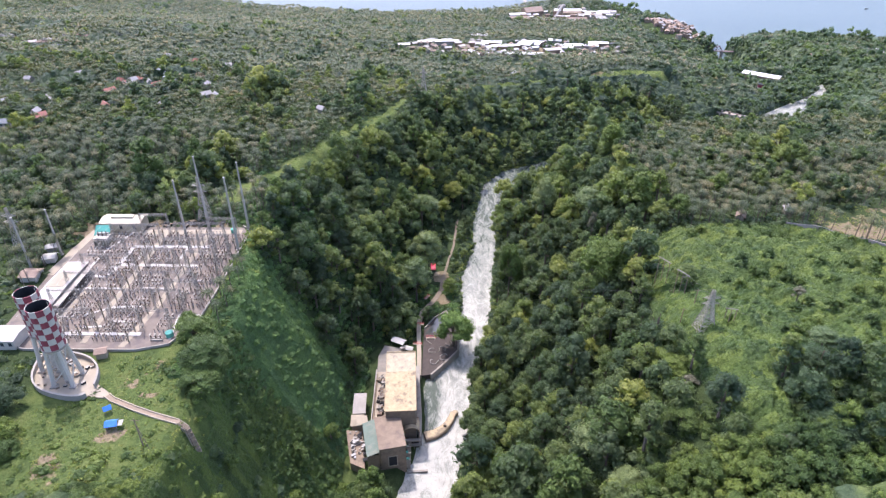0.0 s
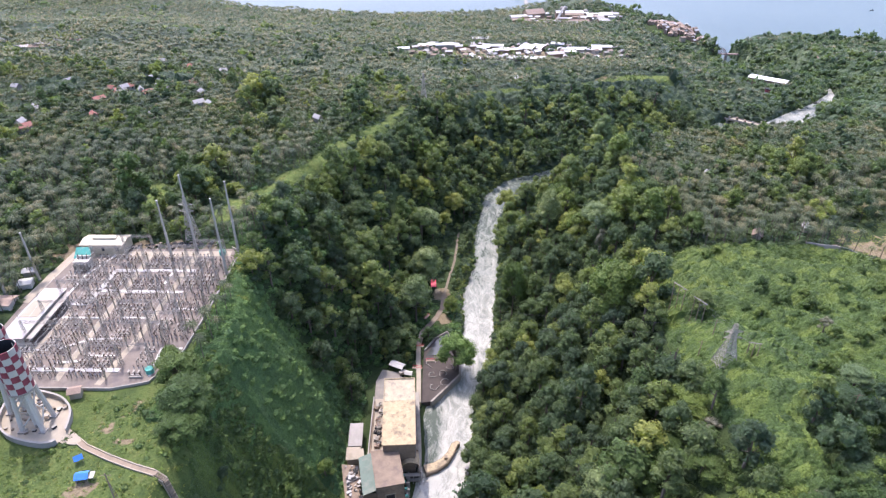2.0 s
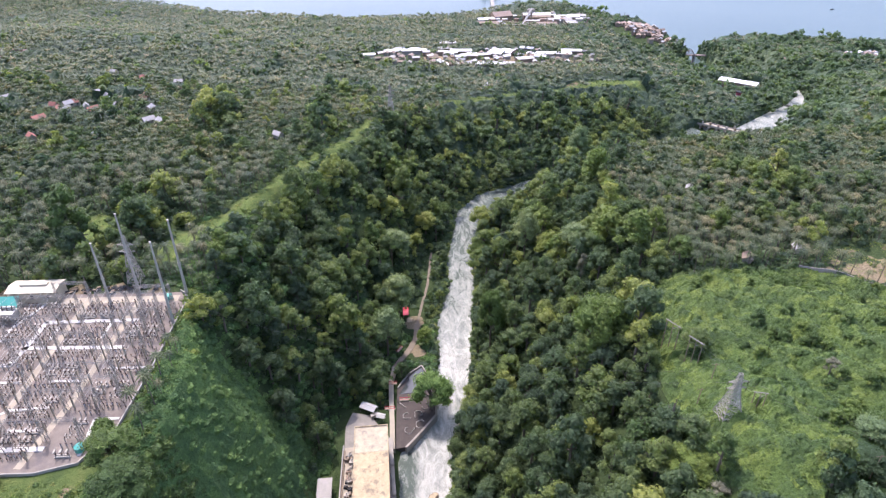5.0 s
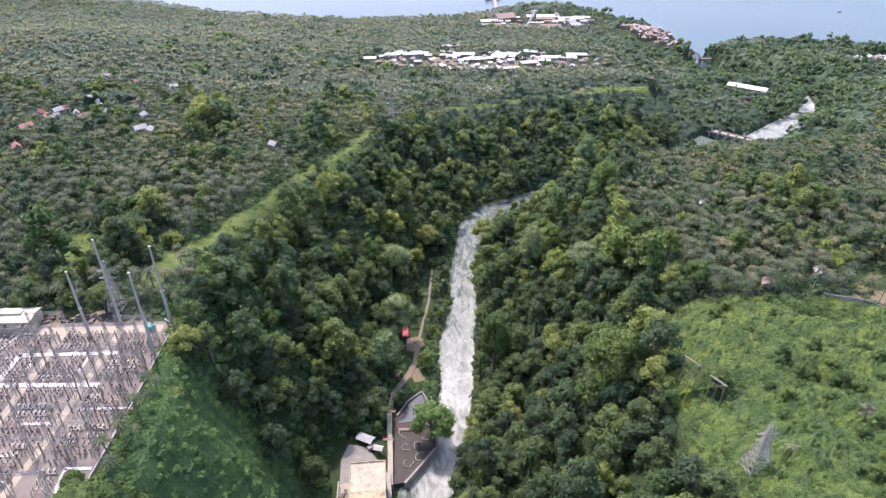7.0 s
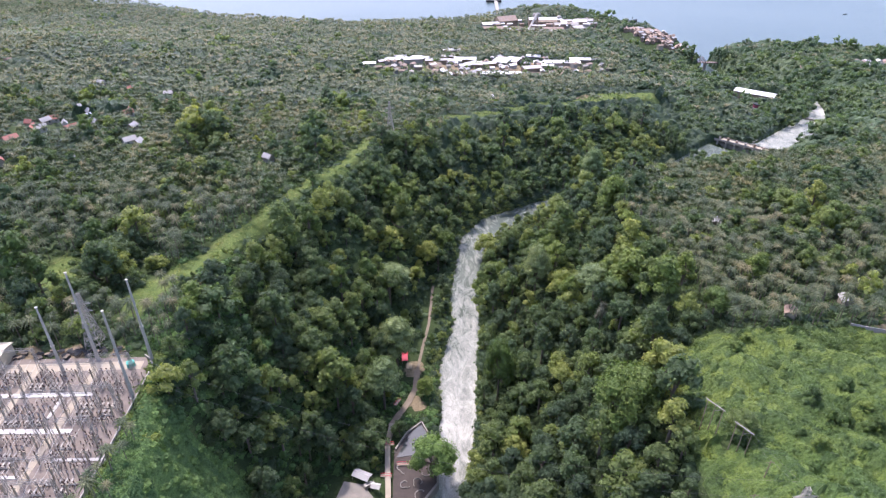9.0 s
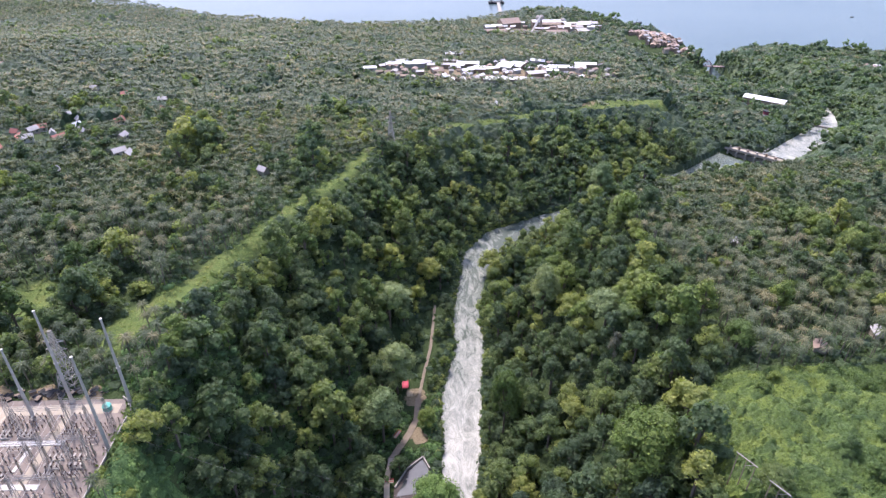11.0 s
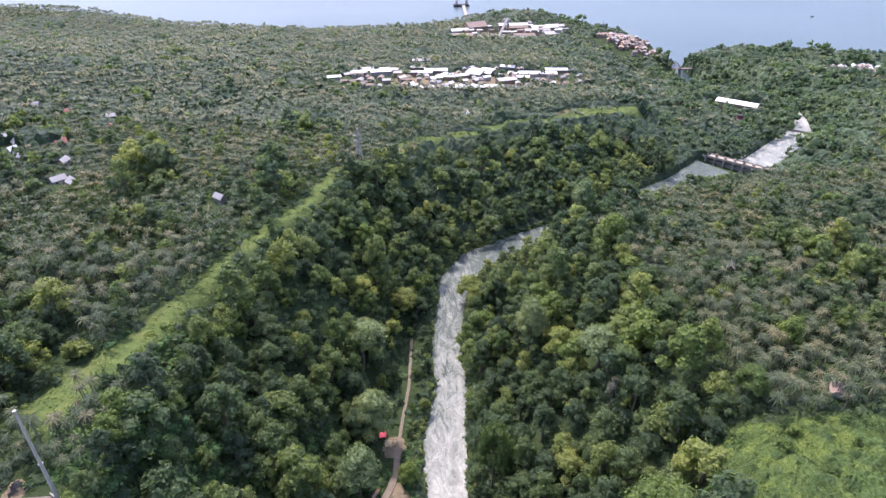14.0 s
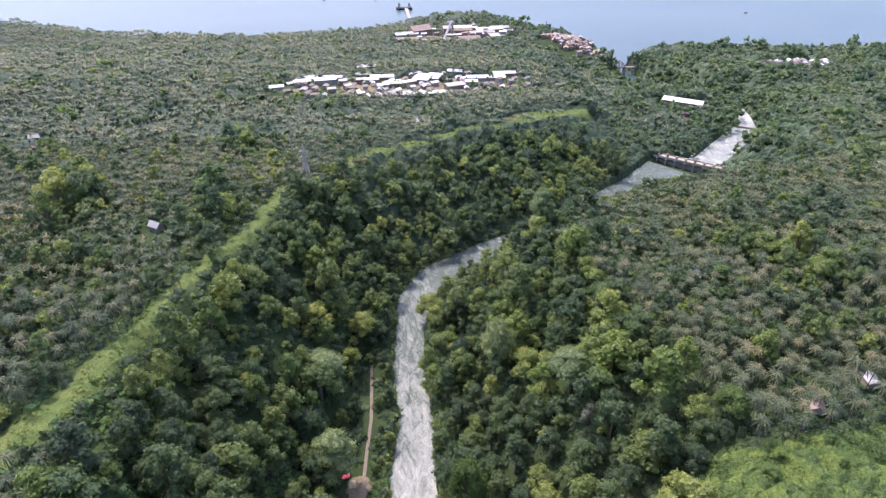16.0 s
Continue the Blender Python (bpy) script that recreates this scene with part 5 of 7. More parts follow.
for y in np.arange(170.5, 243, 1.55):
    for x in np.concatenate([np.arange(-150, -128.5, 1.45), np.arange(-123.8, -111.5, 1.45), np.arange(-103.5, -90, 1.45)]):
        if rng.uniform() < 0.3 or min(abs(y - 234), abs(y - 219), abs(y - 174.4), abs(y - 202.5)) < 1.7 or abs(x + 136.3) < 1.3 or (x < -140 and y < 219) or (x > -97 and y < 189) or (x > -105 and y < 193 - (x + 105)) or (x < -143 and y > 228):
            continue
        px, py, h = x + rng.uniform(-0.25, 0.25), y + rng.uniform(-0.2, 0.2), rng.uniform(0.5, 1.3)
        stands.box(px - 0.1, px + 0.1, py - 0.1, py + 0.1, PAD - 0.1, PAD + h)
        tops.rod((px, py, PAD + h), (px, py, PAD + h + 0.55), 0.19, 0.13, 5)
alone("apparatus_stands", stands, TAN, "many small pale posts between the switchgear rows", "posts", "stuff")
alone("apparatus_insulators", tops, PORCELAIN, "many dark brown insulators on small posts", "insulators", "stuff")
# busbars and droppers
for i, x in enumerate(np.arange(-149, -93, 2.6)):
    line = thing("busbar_line", (x, 0, PAD), "slack aluminium busbar line over the switchyard", "cable", "busbars")
    ys = np.linspace(172 if x < -108 else 186, 241, 9)
    h = 8.6 + 0.9 * (i % 3 == 0)
    for a, b in zip(ys, ys[1:]):
        m = (a + b) / 2
        s = Shape().rod((0, a, h), (0, m, h - 0.5), 0.04, sides=3, caps=False)
        part("span", s.rod((0, m, h - 0.5), (0, b, h), 0.04, sides=3, caps=False), STEEL, line)
        if (i + int(a)) % 3 == 0:
            part("dropper", Shape().rod((0, a, h), (0.5, a + 1.2, 4.1), 0.035, sides=3, caps=False), STEEL, line)


def mast(x, y, z0, z1):
    ob = thing("lightning_mast", (x, y, z0), "tall tapered grey steel lightning mast", "mast", "lightning masts")
    h = z1 - z0
    pole = part("pole", Shape().rod((0, 0, -0.3), (0, 0, h * 0.45), 0.62, 0.45, 10).rod((0, 0, h * 0.45), (0, 0, h), 0.44, 0.3, 10), STEEL, ob, smooth=False)
    part("flange", Shape().rod((0, 0, h * 0.45 - 0.15), (0, 0, h * 0.45 + 0.15), 0.62, sides=10), STEEL, pole)
    part("tip", Shape().rod((0, 0, h), (0, 0, h + 0.35), 0.42, sides=8), WHITE_PAINT, pole)
    part("base_plate", Shape().rod((0, 0, -0.3), (0, 0, 0.25), 0.95, sides=8), TRENCH, ob)


for x, y, z in ((-89.3, 248.9, 116.8), (-89.4, 231.6, 117.8), (-108.1, 250.5, 118.9), (-116.2, 243.5, 110.9), (-164.8, 228, 105), (-172, 217.5, 107)):
    mast(x, y, hz(x, y) if abs(x + 124) > 38 else PAD, z)


def pylon(x, y, z0, z1, wide, label, arms=2, reach=3.2, r=0.17):
    ob = thing("pylon", (x, y, z0), label, "pylon", "transmission pylons")
    h = z1 - z0
    part("tower", lattice(Shape(), 0, 0, -0.5, h * 0.62, wide, wide * 0.32, r, 6), PYLON_STEEL, ob)
    part("top_section", lattice(Shape(), 0, 0, h * 0.62, h, wide * 0.32, wide * 0.14, r * 0.8, 5), PYLON_STEEL, ob)
    for i in range(arms):
        z = h * (0.66 + 0.14 * i)
        for sx in (-1, 1):
            s = Shape().rod((0, 0.3, z), (sx * reach, 0, z + 0.3), r * 0.7, sides=3).rod((0, -0.3, z), (sx * reach, 0, z + 0.3), r * 0.7, sides=3)
            arm = part("arm", s.rod((0, 0, z + 1.5), (sx * reach, 0, z + 0.3), r * 0.7, sides=3), PYLON_STEEL, ob)
            part("insulator", Shape().rod((sx * reach, 0, z + 0.3), (sx * reach, 0, z - 0.9), 0.12, sides=5), PORCELAIN, arm)
    return ob


pylon(-112, 258.5, hz(-112, 258.5), 105.5, 5.5, "galvanised lattice pylon beside the switchyard")
pylon(-184, 232, hz(-184, 232), 104, 4.5, "galvanised lattice pylon among palms")
pylon(-15.8, 519.5, hz(-15.8, 519.5), 82, 6.0, "slender lattice pylon on the grassy rim", r=0.24)
pylon(94.3, 176, hz(94.3, 176), 101, 6.2, "squat pale lattice pylon in the green clearing", 2, 3.0)


def shed(name, x0, x1, y0, y1, z, wall_h, rise, wall, roof, label, category="building", turn=0.0, windows=0, group=""):
    """A gabled building with walls, roof slabs, a door and windows."""
    cx, cy = (x0 + x1) / 2, (y0 + y1) / 2
    w, d = (x1 - x0) / 2, (y1 - y0) / 2
    ob = thing(name, (cx, cy, z), label, category, group, turn)
    t = 0.25
    part("wall", Shape().box(-w, w, -d, -d + t, -1.5, wall_h), wall, ob)
    part("wall", Shape().box(-w, w, d - t, d, -1.5, wall_h), wall, ob)
    part("wall", Shape().box(-w, -w + t, -d + t, d - t, -1.5, wall_h).tri(-w, -d, d, wall_h, rise, t), wall, ob)
    part("wall", Shape().box(w - t, w, -d + t, d - t, -1.5, wall_h).tri(w - t, -d, d, wall_h, rise, t), wall, ob)
    part("roof", Shape().gable(-w, w, -d, d, wall_h, rise), roof, ob)
    for i in range(windows):
        x = -w + (i + 0.5) * 2 * w / windows
        pane = part("window", Shape().box(x - 0.6, x + 0.6, -d - 0.05, -d + 0.02, wall_h * 0.4, wall_h * 0.75), GLASS, ob)
        part("sill", Shape().box(x - 0.75, x + 0.75, -d - 0.16, -d - 0.01, wall_h * 0.4 - 0.12, wall_h * 0.4), TRENCH, pane)
    return ob


b = shed("yard_building", -155.5, -137.5, 246.5, 254.5, PAD, 5.0, 0.9, CREAM, CREAM, "long cream flat-gabled building at the yard's far edge", windows=3)
part("roof_ridge", Shape().box(-5, 5, -1.0, 1.0, 5.8, 6.6), CREAM, b)
b = shed("control_building", -153.8, -146.2, 186, 215, PAD, 4.2, 0.5, TRENCH, TIN, "long low control building with pale sheet roof", turn=0.0)
part("canopy", Shape().box(4.2, 6.6, -14, 14, 3.3, 3.5), PALE_STEEL, b)
part("roof_patch", Shape().box(-3.4, 3.2, -3.5, 6.5, 4.75, 4.9), TAN, b, "sandy flat roof section")
shed("storehouse", -160, -148.5, 166, 174, PAD, 4.0, 0.6, WHITE_PAINT, TIN, "white storehouse with tin roof at the yard corner", windows=4)
shed("hut", -170.5, -164, 207, 213, hz(-167, 210), 2.6, 0.8, WHITE_PAINT, RUST_ROOF, "small hut with rusty roof by the yard")
shed("hut", -118.6, -115.4, 161.4, 164.2, 83.3, 2.4, 0.7, TAN, RUST_ROOF, "small brown-roofed hut between wall and terrace", turn=15)
# power transformer with its green fire wall
ob = thing("power_transformer", (-150, 236, PAD), "blue-grey power transformer with cooling fins and bushings", "transformer")
part("tank", Shape().box(-3, 3, -2, 2, 0.4, 4.2), STEEL, ob)
part("plinth", Shape().box(-3.6, 3.6, -2.6, 2.6, -0.1, 0.4), TRENCH, ob)
for x in (-2.4, -1.2, 0, 1.2, 2.4):
    part("radiator", Shape().box(x - 0.15, x + 0.15, -3.1, -2.05, 0.9, 3.7), PALE_STEEL, ob)
for x in (-1.8, 0, 1.8):
    part("bushing", Shape().rod((x, 0.5, 4.2), (x, 1.2, 6.2), 0.25, 0.15, 6), PORCELAIN, ob)
part("conservator", Shape().rod((-2.5, 1.4, 5.0), (2.5, 1.4, 5.0), 0.55, sides=10), STEEL, ob)
ob = thing("sheet_canopy", (-151.5, 241.5, PAD), "sloping teal green sheet canopy beside the transformer", "canopy")
part("panel", Shape().add([(-3.4, -3.0, 3.2), (3.4, -3.0, 3.2), (3.4, 1.0, 6.2), (-3.4, 1.0, 6.2), (-3.4, -3.0, 3.35), (3.4, -3.0, 3.35), (3.4, 1.0, 6.35), (-3.4, 1.0, 6.35)], [[0, 3, 2, 1], [4, 5, 6, 7], [0, 1, 5, 4], [1, 2, 6, 5], [2, 3, 7, 6], [3, 0, 4, 7]]), TEAL, ob)
for x in (-3.4, 0, 3.4):
    part("post", Shape().box(x - 0.12, x + 0.12, 0.7, 0.95, -0.1, 6.1), PALE_STEEL, ob)
for x, y in ((-97.7, 173.2), (-95.5, 246.6)):
    ob = thing("water_tank", (x, y, PAD), "round green water tank on a low ring", "tank", "green tanks")
    part("drum", Shape().rod((0, 0, 0.2), (0, 0, 1.9), 1.35, 1.35, 14), TEAL, ob)
    part("lid", Shape().rod((0, 0, 1.9), (0, 0, 2.3), 1.3, 0.4, 14), TEAL, ob)
    part("ring_base", Shape().rod((0, 0, -0.1), (0, 0, 0.2), 1.6, 1.6, 14), TRENCH, ob)


def van(x, y, z, turn, paint, label):
    ob = thing("van", (x, y, z), label, "van", "parked vehicles", turn)
    part("body", Shape().slab([(-0.9, -2.4), (0.9, -2.4), (0.9, 2.3), (-0.9, 2.3)], 0.4, 1.1).slab([(-0.85, -2.3), (0.85, -2.3), (0.8, 1.2), (-0.8, 1.2)], 1.1, 2.0), paint, ob)
    part("windscreen", Shape().slab([(-0.75, 1.18), (0.75, 1.18), (0.7, 1.75), (-0.7, 1.75)], 1.1, [1.12, 1.12, 1.12, 1.12]).box(-0.72, 0.72, 1.19, 1.24, 1.2, 1.9), GLASS, ob)
    for wx in (-0.85, 0.85):
        for wy in (-1.5, 1.5):
            wheel = part("wheel", Shape().rod((wx - 0.1, wy, 0.35), (wx + 0.1, wy, 0.35), 0.35, sides=10), DARK, ob)
            part("rim", Shape().rod((wx - 0.12, wy, 0.35), (wx + 0.12, wy, 0.35), 0.18, sides=8), STEEL, wheel)


shed("hut", -172.5, -168.5, 230, 233.5, hz(-170.5, 232), 2.2, 0.5, TRENCH, TIN, "small pale tin-roofed hut by the yard road", turn=20)
shed("hut", -169, -164.5, 221, 225, hz(-166.5, 223), 2.4, 0.5, WHITE_PAINT, WHITE_PAINT, "small white hut by the yard road", turn=15)
van(-143, 172, PAD, 80, WHITE_PAINT, "white van parked near the storehouse")
# parts store along the far fence
rng = np.random.RandomState(8)
for i in range(44):
    x, y = rng.uniform(-137, -98), rng.uniform(251.6, 255.5)
    s = rng.uniform(0.4, 1.0)
    ob = thing("crate", (x, y, hz(x, y)), "dark spare part crate stored beside the yard road", "crate", "stored crates", rng.uniform(0, 90))
    part("case", Shape().box(-s, s, -s * 0.6, s * 0.6, -0.5, s), (PALE_STEEL, DARK, BROWN_WALL)[i % 3], ob)
    part("lid", Shape().box(-s - 0.06, s + 0.06, -s * 0.6 - 0.06, s * 0.6 + 0.06, s, s + 0.1), (DARK, BROWN_WALL, DARK)[i % 3], ob)

# ---- stack terrace, stair and tents ----
ter = thing("stack_terrace", (0, 0, 0), "rounded concrete terrace with a parapet round the stacks", "terrace", kind="structure")
rim = []
for k in range(36):
    a = 6.28319 * k / 36
    c, sn = math.cos(a), math.sin(a)
    u, v = 12.3 * math.copysign(abs(c) ** 0.75, c), 10.6 * math.copysign(abs(sn) ** 0.75, sn)
    rim.append((-124.5 + u * 0.97 - v * 0.24, 153 + u * 0.24 * -1 + v * 0.97))
part("floor_slab", Shape().slab([(-124.5 + (x + 124.5) * 0.97, 153 + (y - 153) * 0.97) for x, y in rim], 80, 83.4), TAN, ter)
gap = [k for k, a in enumerate(rim) if a[0] > -117 and 143 < a[1] < 149]
ring = rim[gap[-1]:] + rim[:gap[0] + 1]
inside_ring = [(-124.5 + (x + 124.5) * 0.94, 153 + (y - 153) * 0.93) for x, y in ring]
n = len(ring)
corners = [(x, y, z) for line in (ring, inside_ring) for z in (80.0, 85.1) for x, y in line]
faces = [[k, k + 1, n + k + 1, n + k] for k in range(n - 1)] + [[2 * n + k, 3 * n + k, 3 * n + k + 1, 2 * n + k + 1] for k in range(n - 1)]
faces += [[n + k, n + k + 1, 3 * n + k + 1, 3 * n + k] for k in range(n - 1)] + [[0, n, 3 * n, 2 * n], [n - 1, 3 * n - 1, 4 * n - 1, 2 * n - 1]]
part("parapet", Shape().add(corners, faces), TRENCH, ter)
part("apron", Shape().slab([(-115.6, 145.6), (-111.6, 143.3), (-107.9, 142.9), (-105.8, 143.2), (-107.4, 145.6), (-113.6, 150)], 80, 83.45), TAN, ter)


def stack(cx, cy):
    """A chequered open drum on four white legs."""
    ob = thing("stack", (cx, cy, 83.4), "maroon and white chequered open-topped stack on white legs", "stack", "chequered stacks")
    low, high, r, n, rows = 15.0, 30.3, 3.5, 10, 7
    inner = Shape()
    for i in range(24):
        a0, a1 = 6.28319 * i / 24, 6.28319 * (i + 1) / 24
        p = lambda a, rr, z: (math.cos(a) * rr, math.sin(a) * rr, z)
        inner.add([p(a0, r - 0.32, low), p(a1, r - 0.32, low), p(a1, r - 0.32, high), p(a0, r - 0.32, high)], [[0, 1, 2, 3]])
    part("lining", inner.rod((0, 0, low + 5), (0, 0, low + 5.2), r - 0.35, sides=24), DARK, ob, "black lining")
    dz = (high - low) / rows
    panel = Shape()
    for k in range(2):
        a0, a1 = 6.28319 / n * k / 2, 6.28319 / n * (k + 1) / 2
        p = lambda a, rr, z: (math.cos(a) * rr, math.sin(a) * rr, z)
        panel.add([p(a0, r - 0.2, 0), p(a1, r - 0.2, 0), p(a1, r - 0.2, dz), p(a0, r - 0.2, dz), p(a0, r, 0), p(a1, r, 0), p(a1, r, dz), p(a0, r, dz)],
                  [[0, 3, 2, 1], [4, 5, 6, 7], [0, 1, 5, 4], [3, 7, 6, 2], [0, 4, 7, 3], [1, 2, 6, 5]])
    both = panel.mesh("panel", RED_PAINT), panel.mesh("panel", WHITE_PAINT)
    for i in range(n):
        for j in range(rows):
            part("panel", both[(i + j) % 2], None, ob, at=pose(0, 0, low + j * dz, 0, 0, 360 / n * i))
    part("rim_ring", Shape().rod((0, 0, low - 0.5), (0, 0, low), r + 0.25, sides=24), PALE_STEEL, ob)
    for a in (45, 135, 225, 315):
        c, s = math.cos(radians(a)), math.sin(radians(a))
        leg = part("leg", Shape().rod((c * 4.4, s * 4.4, -0.2), (c * 2.9, s * 2.9, low - 0.4), 0.75, 0.6, 6), WHITE_PAINT, ob)
        part("footing", Shape().box(c * 4.4 - 1, c * 4.4 + 1, s * 4.4 - 1, s * 4.4 + 1, -0.3, 0.5), TRENCH, leg)
        b = radians(a + 90)
        for z0, z1 in ((1.0, 7.5), (7.5, 14.0)):
            k0, k1 = 4.4 - 1.5 * z0 / 15, 4.4 - 1.5 * z1 / 15
            part("brace", Shape().rod((c * k0, s * k0, z0), (math.cos(b) * k1, math.sin(b) * k1, z1), 0.22, sides=4), WHITE_PAINT, ob)
    part("core_pipe", Shape().rod((0, 0, -0.2), (0, 0, low), 1.3, sides=10), WHITE_PAINT, ob)
    part("lamp_mast", Shape().rod((r - 0.1, 0, high), (r - 0.1, 0, high + 1.4), 0.1), STEEL, ob)


stack(-122.6, 151)
stack(-130.4, 158.2)
rng = np.random.RandomState(3)
for i in range(30):
    x, y = rng.uniform(-132.5, -116.5), rng.uniform(146, 160)
    s = rng.uniform(0.3, 0.8)
    ob = thing("machine_box", (x, y, 83.4), "small weathered steel box on the terrace floor", "box", "terrace boxes", rng.uniform(0, 90))
    part("case", Shape().box(-s, s, -s * 0.7, s * 0.7, -0.02, s * 1.2), (PALE_STEEL, BROWN_WALL, DARK)[i % 3], ob)
    part("lid", Shape().box(-s - 0.05, s + 0.05, -s * 0.75, s * 0.75, s * 1.2, s * 1.2 + 0.08), (BROWN_WALL, PALE_STEEL)[i % 2], ob)

way = [(-107.2, 144.2), (-104, 141.8), (-95.2, 137.8), (-87, 134.6), (-80.5, 132.6), (-77.8, 132), (-75.5, 130.5)]
stair = thing("stairway", (0, 0, 0), "long concrete stairway with low side walls down the grassy slope", "stairway", kind="structure")
for a, b in zip(way, way[1:]):
    n = max(2, int(math.hypot(b[0] - a[0], b[1] - a[1]) / 0.45))
    za, zb = hz(*a), hz(*b)
    for k in range(n):
        u, v = k / n, (k + 1) / n
        p, q = (a[0] + (b[0] - a[0]) * u, a[1] + (b[1] - a[1]) * u), (a[0] + (b[0] - a[0]) * v, a[1] + (b[1] - a[1]) * v)
        z = za + (zb - za) * u + 0.3
        part("step", Shape().wall([p, q], 1.3, z - 1.5, z), BROWN_WALL, stair)
for side in (-0.85, 0.85):
    line = []
    for i, (x, y) in enumerate(way):
        x0, y0 = way[max(i - 1, 0)]
        x1, y1 = way[min(i + 1, len(way) - 1)]
        l = math.hypot(x1 - x0, y1 - y0)
        line.append((x - (y1 - y0) / l * side, y + (x1 - x0) / l * side))
    zs = [hz(*p) for p in way]
    for i in range(len(line) - 1):
        part("side_wall", Shape().wall(line[i:i + 2], 0.3, [zs[i] - 1, zs[i + 1] - 1], [zs[i] + 0.6, zs[i + 1] + 0.6]), TAN, stair)


def tent(x, y, w, d, h, cover, label, turn=0):
    ob = thing("tent", (x, y, hz(x, y)), label, "tent", "tents", turn)
    part("canopy", Shape().gable(-w, w, -d, d, h, 0.8, 0.3, 0.06), cover, ob)
    for sx in (-1, 1):
        for sy in (-1, 1):
            part("pole", Shape().rod((sx * w, sy * d, -0.3), (sx * w, sy * d, h), 0.06), PALE_STEEL, ob)
    return ob


t = tent(-99, 130.6, 1.5, 1.2, 1.9, BLUE_TARP, "bright blue tarpaulin shelter on the grass", 10)
part("side_sheet", Shape().box(1.6, 3.1, -1.2, 1.1, 1.6, 1.7), TIN, t, "grey sheet lean-to")
part("plank_wall", Shape().box(-1.6, -1.5, -1.2, 1.2, -0.3, 1.2), TAN, t, "wooden plank wall")
tent(-103.1, 136.7, 0.9, 0.8, 1.9, BLUE_TARP, "small blue tarpaulin awning", 35)
ob = thing("leaning_pole", (-87, 123.5, hz(-87, 123.5)), "dark weathered timber power pole", "pole")
part("timber", Shape().rod((0, 0, -0.5), (-1.0, 1.5, 9.5), 0.22, 0.15, 7), BROWN_WALL, ob)
part("stay", Shape().rod((2.2, -1.0, -0.5), (-0.8, 1.2, 8), 0.09, sides=5), BROWN_WALL, ob)
part("cross_arm", Shape().rod((-2.2, 1.4, 8.8), (0.4, 1.5, 8.8), 0.1), BROWN_WALL, ob)


def h_frame(x0, y0, x1, y1, top):
    cx, cy = (x0 + x1) / 2, (y0 + y1) / 2
    z = hz(cx, cy)
    ob = thing("timber_pylon", (cx, cy, z), "dark timber power frame with a pale cross beam", "power pole", "timber power frames")
    for k in (-1, 0, 1):
        dx, dy = (x1 - x0) / 2 * k * 0.8, (y1 - y0) / 2 * k * 0.8
        part("pole", Shape().rod((dx, dy, -0.5), (dx, dy, top - z), 0.16, 0.12, 6), BROWN_WALL, ob)
    part("cross_beam", Shape().rod(((x0 - x1) / 2, (y0 - y1) / 2, top - z), ((x1 - x0) / 2, (y1 - y0) / 2, top - z), 0.2), TRENCH, ob)
    part("brace", Shape().rod((0, 0, top - z - 2.5), ((x1 - x0) * 0.4, (y1 - y0) * 0.4, top - z), 0.08), TRENCH, ob)


h_frame(90.2, 219.1, 93.7, 213.5, 87.5)
h_frame(94.9, 209.4, 98.1, 204.2, 87.5)
h_frame(100.5, 176.5, 104.5, 175.5, 93)
for x, y, h in ((90, 186, 9), (97.5, 194, 8), (118, 147, 10)):
    ob = thing("power_pole", (x, y, hz(x, y)), "dark timber power pole in the clearing", "power pole", "timber power poles")
    part("pole", Shape().rod((0, 0, -0.5), (0.3, 0.2, h), 0.18, 0.12, 6), BROWN_WALL, ob)
    part("cross_arm", Shape().rod((-1.0, 0.2, h - 0.6), (1.5, 0.2, h - 0.6), 0.08), BROWN_WALL, ob)


def cable(points, sag, label):
    """One continuous slack wire."""
    line = []
    for a, b in zip(points, points[1:]):
        a, b = Vector(a), Vector(b)
        line += [a.lerp(b, k / 12) - Vector((0, 0, sag * 4 * k / 12 * (1 - k / 12))) for k in range(12)]
    line.append(Vector(points[-1]))
    v, f = tube(line, [0.022] * len(line), 3)
    alone("power_line", Shape().add([tuple(p) for p in v], f.tolist()), PALE_STEEL, label, "cable", group="power lines")


for o in (-3, 3):
    cable([(-96 + o * 0.3, 232 + o, 103), (94 + o * 0.4, 177 + o * 0.8, 99)], 14, "thin power line slung across the gorge")
    cable([(94 + o, 176, 97 + abs(o) * 0.4), (190, 120 + o, 96)], 4, "thin power line over the clearing")
for o in (-1.5, 1.5):
    cable([(92 + o * 0.5, 216 + o, 87), (96.5 + o * 0.5, 207 + o, 87), (102.5, 176 + o, 92.6)], 1.0, "thin power line between timber frames")

# fence wall and cleared plot beyond the clearing
wall = thing("boundary_wall", (0, 0, 0), "weathered grey concrete boundary wall between clearing and palms", "wall", kind="structure")
pts = [(167, 263.5), (176, 256.5), (183, 249.5), (189.5, 242), (197, 233.5), (207, 223)]
for a, b in zip(pts, pts[1:]):
    l = math.hypot(b[0] - a[0], b[1] - a[1])
    n = max(1, round(l / 3))
    for k in range(n):
        p = (a[0] + (b[0] - a[0]) * k / n, a[1] + (b[1] - a[1]) * k / n)
        q = (a[0] + (b[0] - a[0]) * (k + 0.94) / n, a[1] + (b[1] - a[1]) * (k + 0.94) / n)
        z0, z1 = hz(*p), hz(*q)
        part("wall_panel", Shape().wall([p, q], 0.45, [z0 - 1, z1 - 1], [z0 + 2.2, z1 + 2.2]), TRENCH, wall)


# ---- powerhouse on the left bank ----
TURN = 2.6  # degrees by which the hall leans off the north line


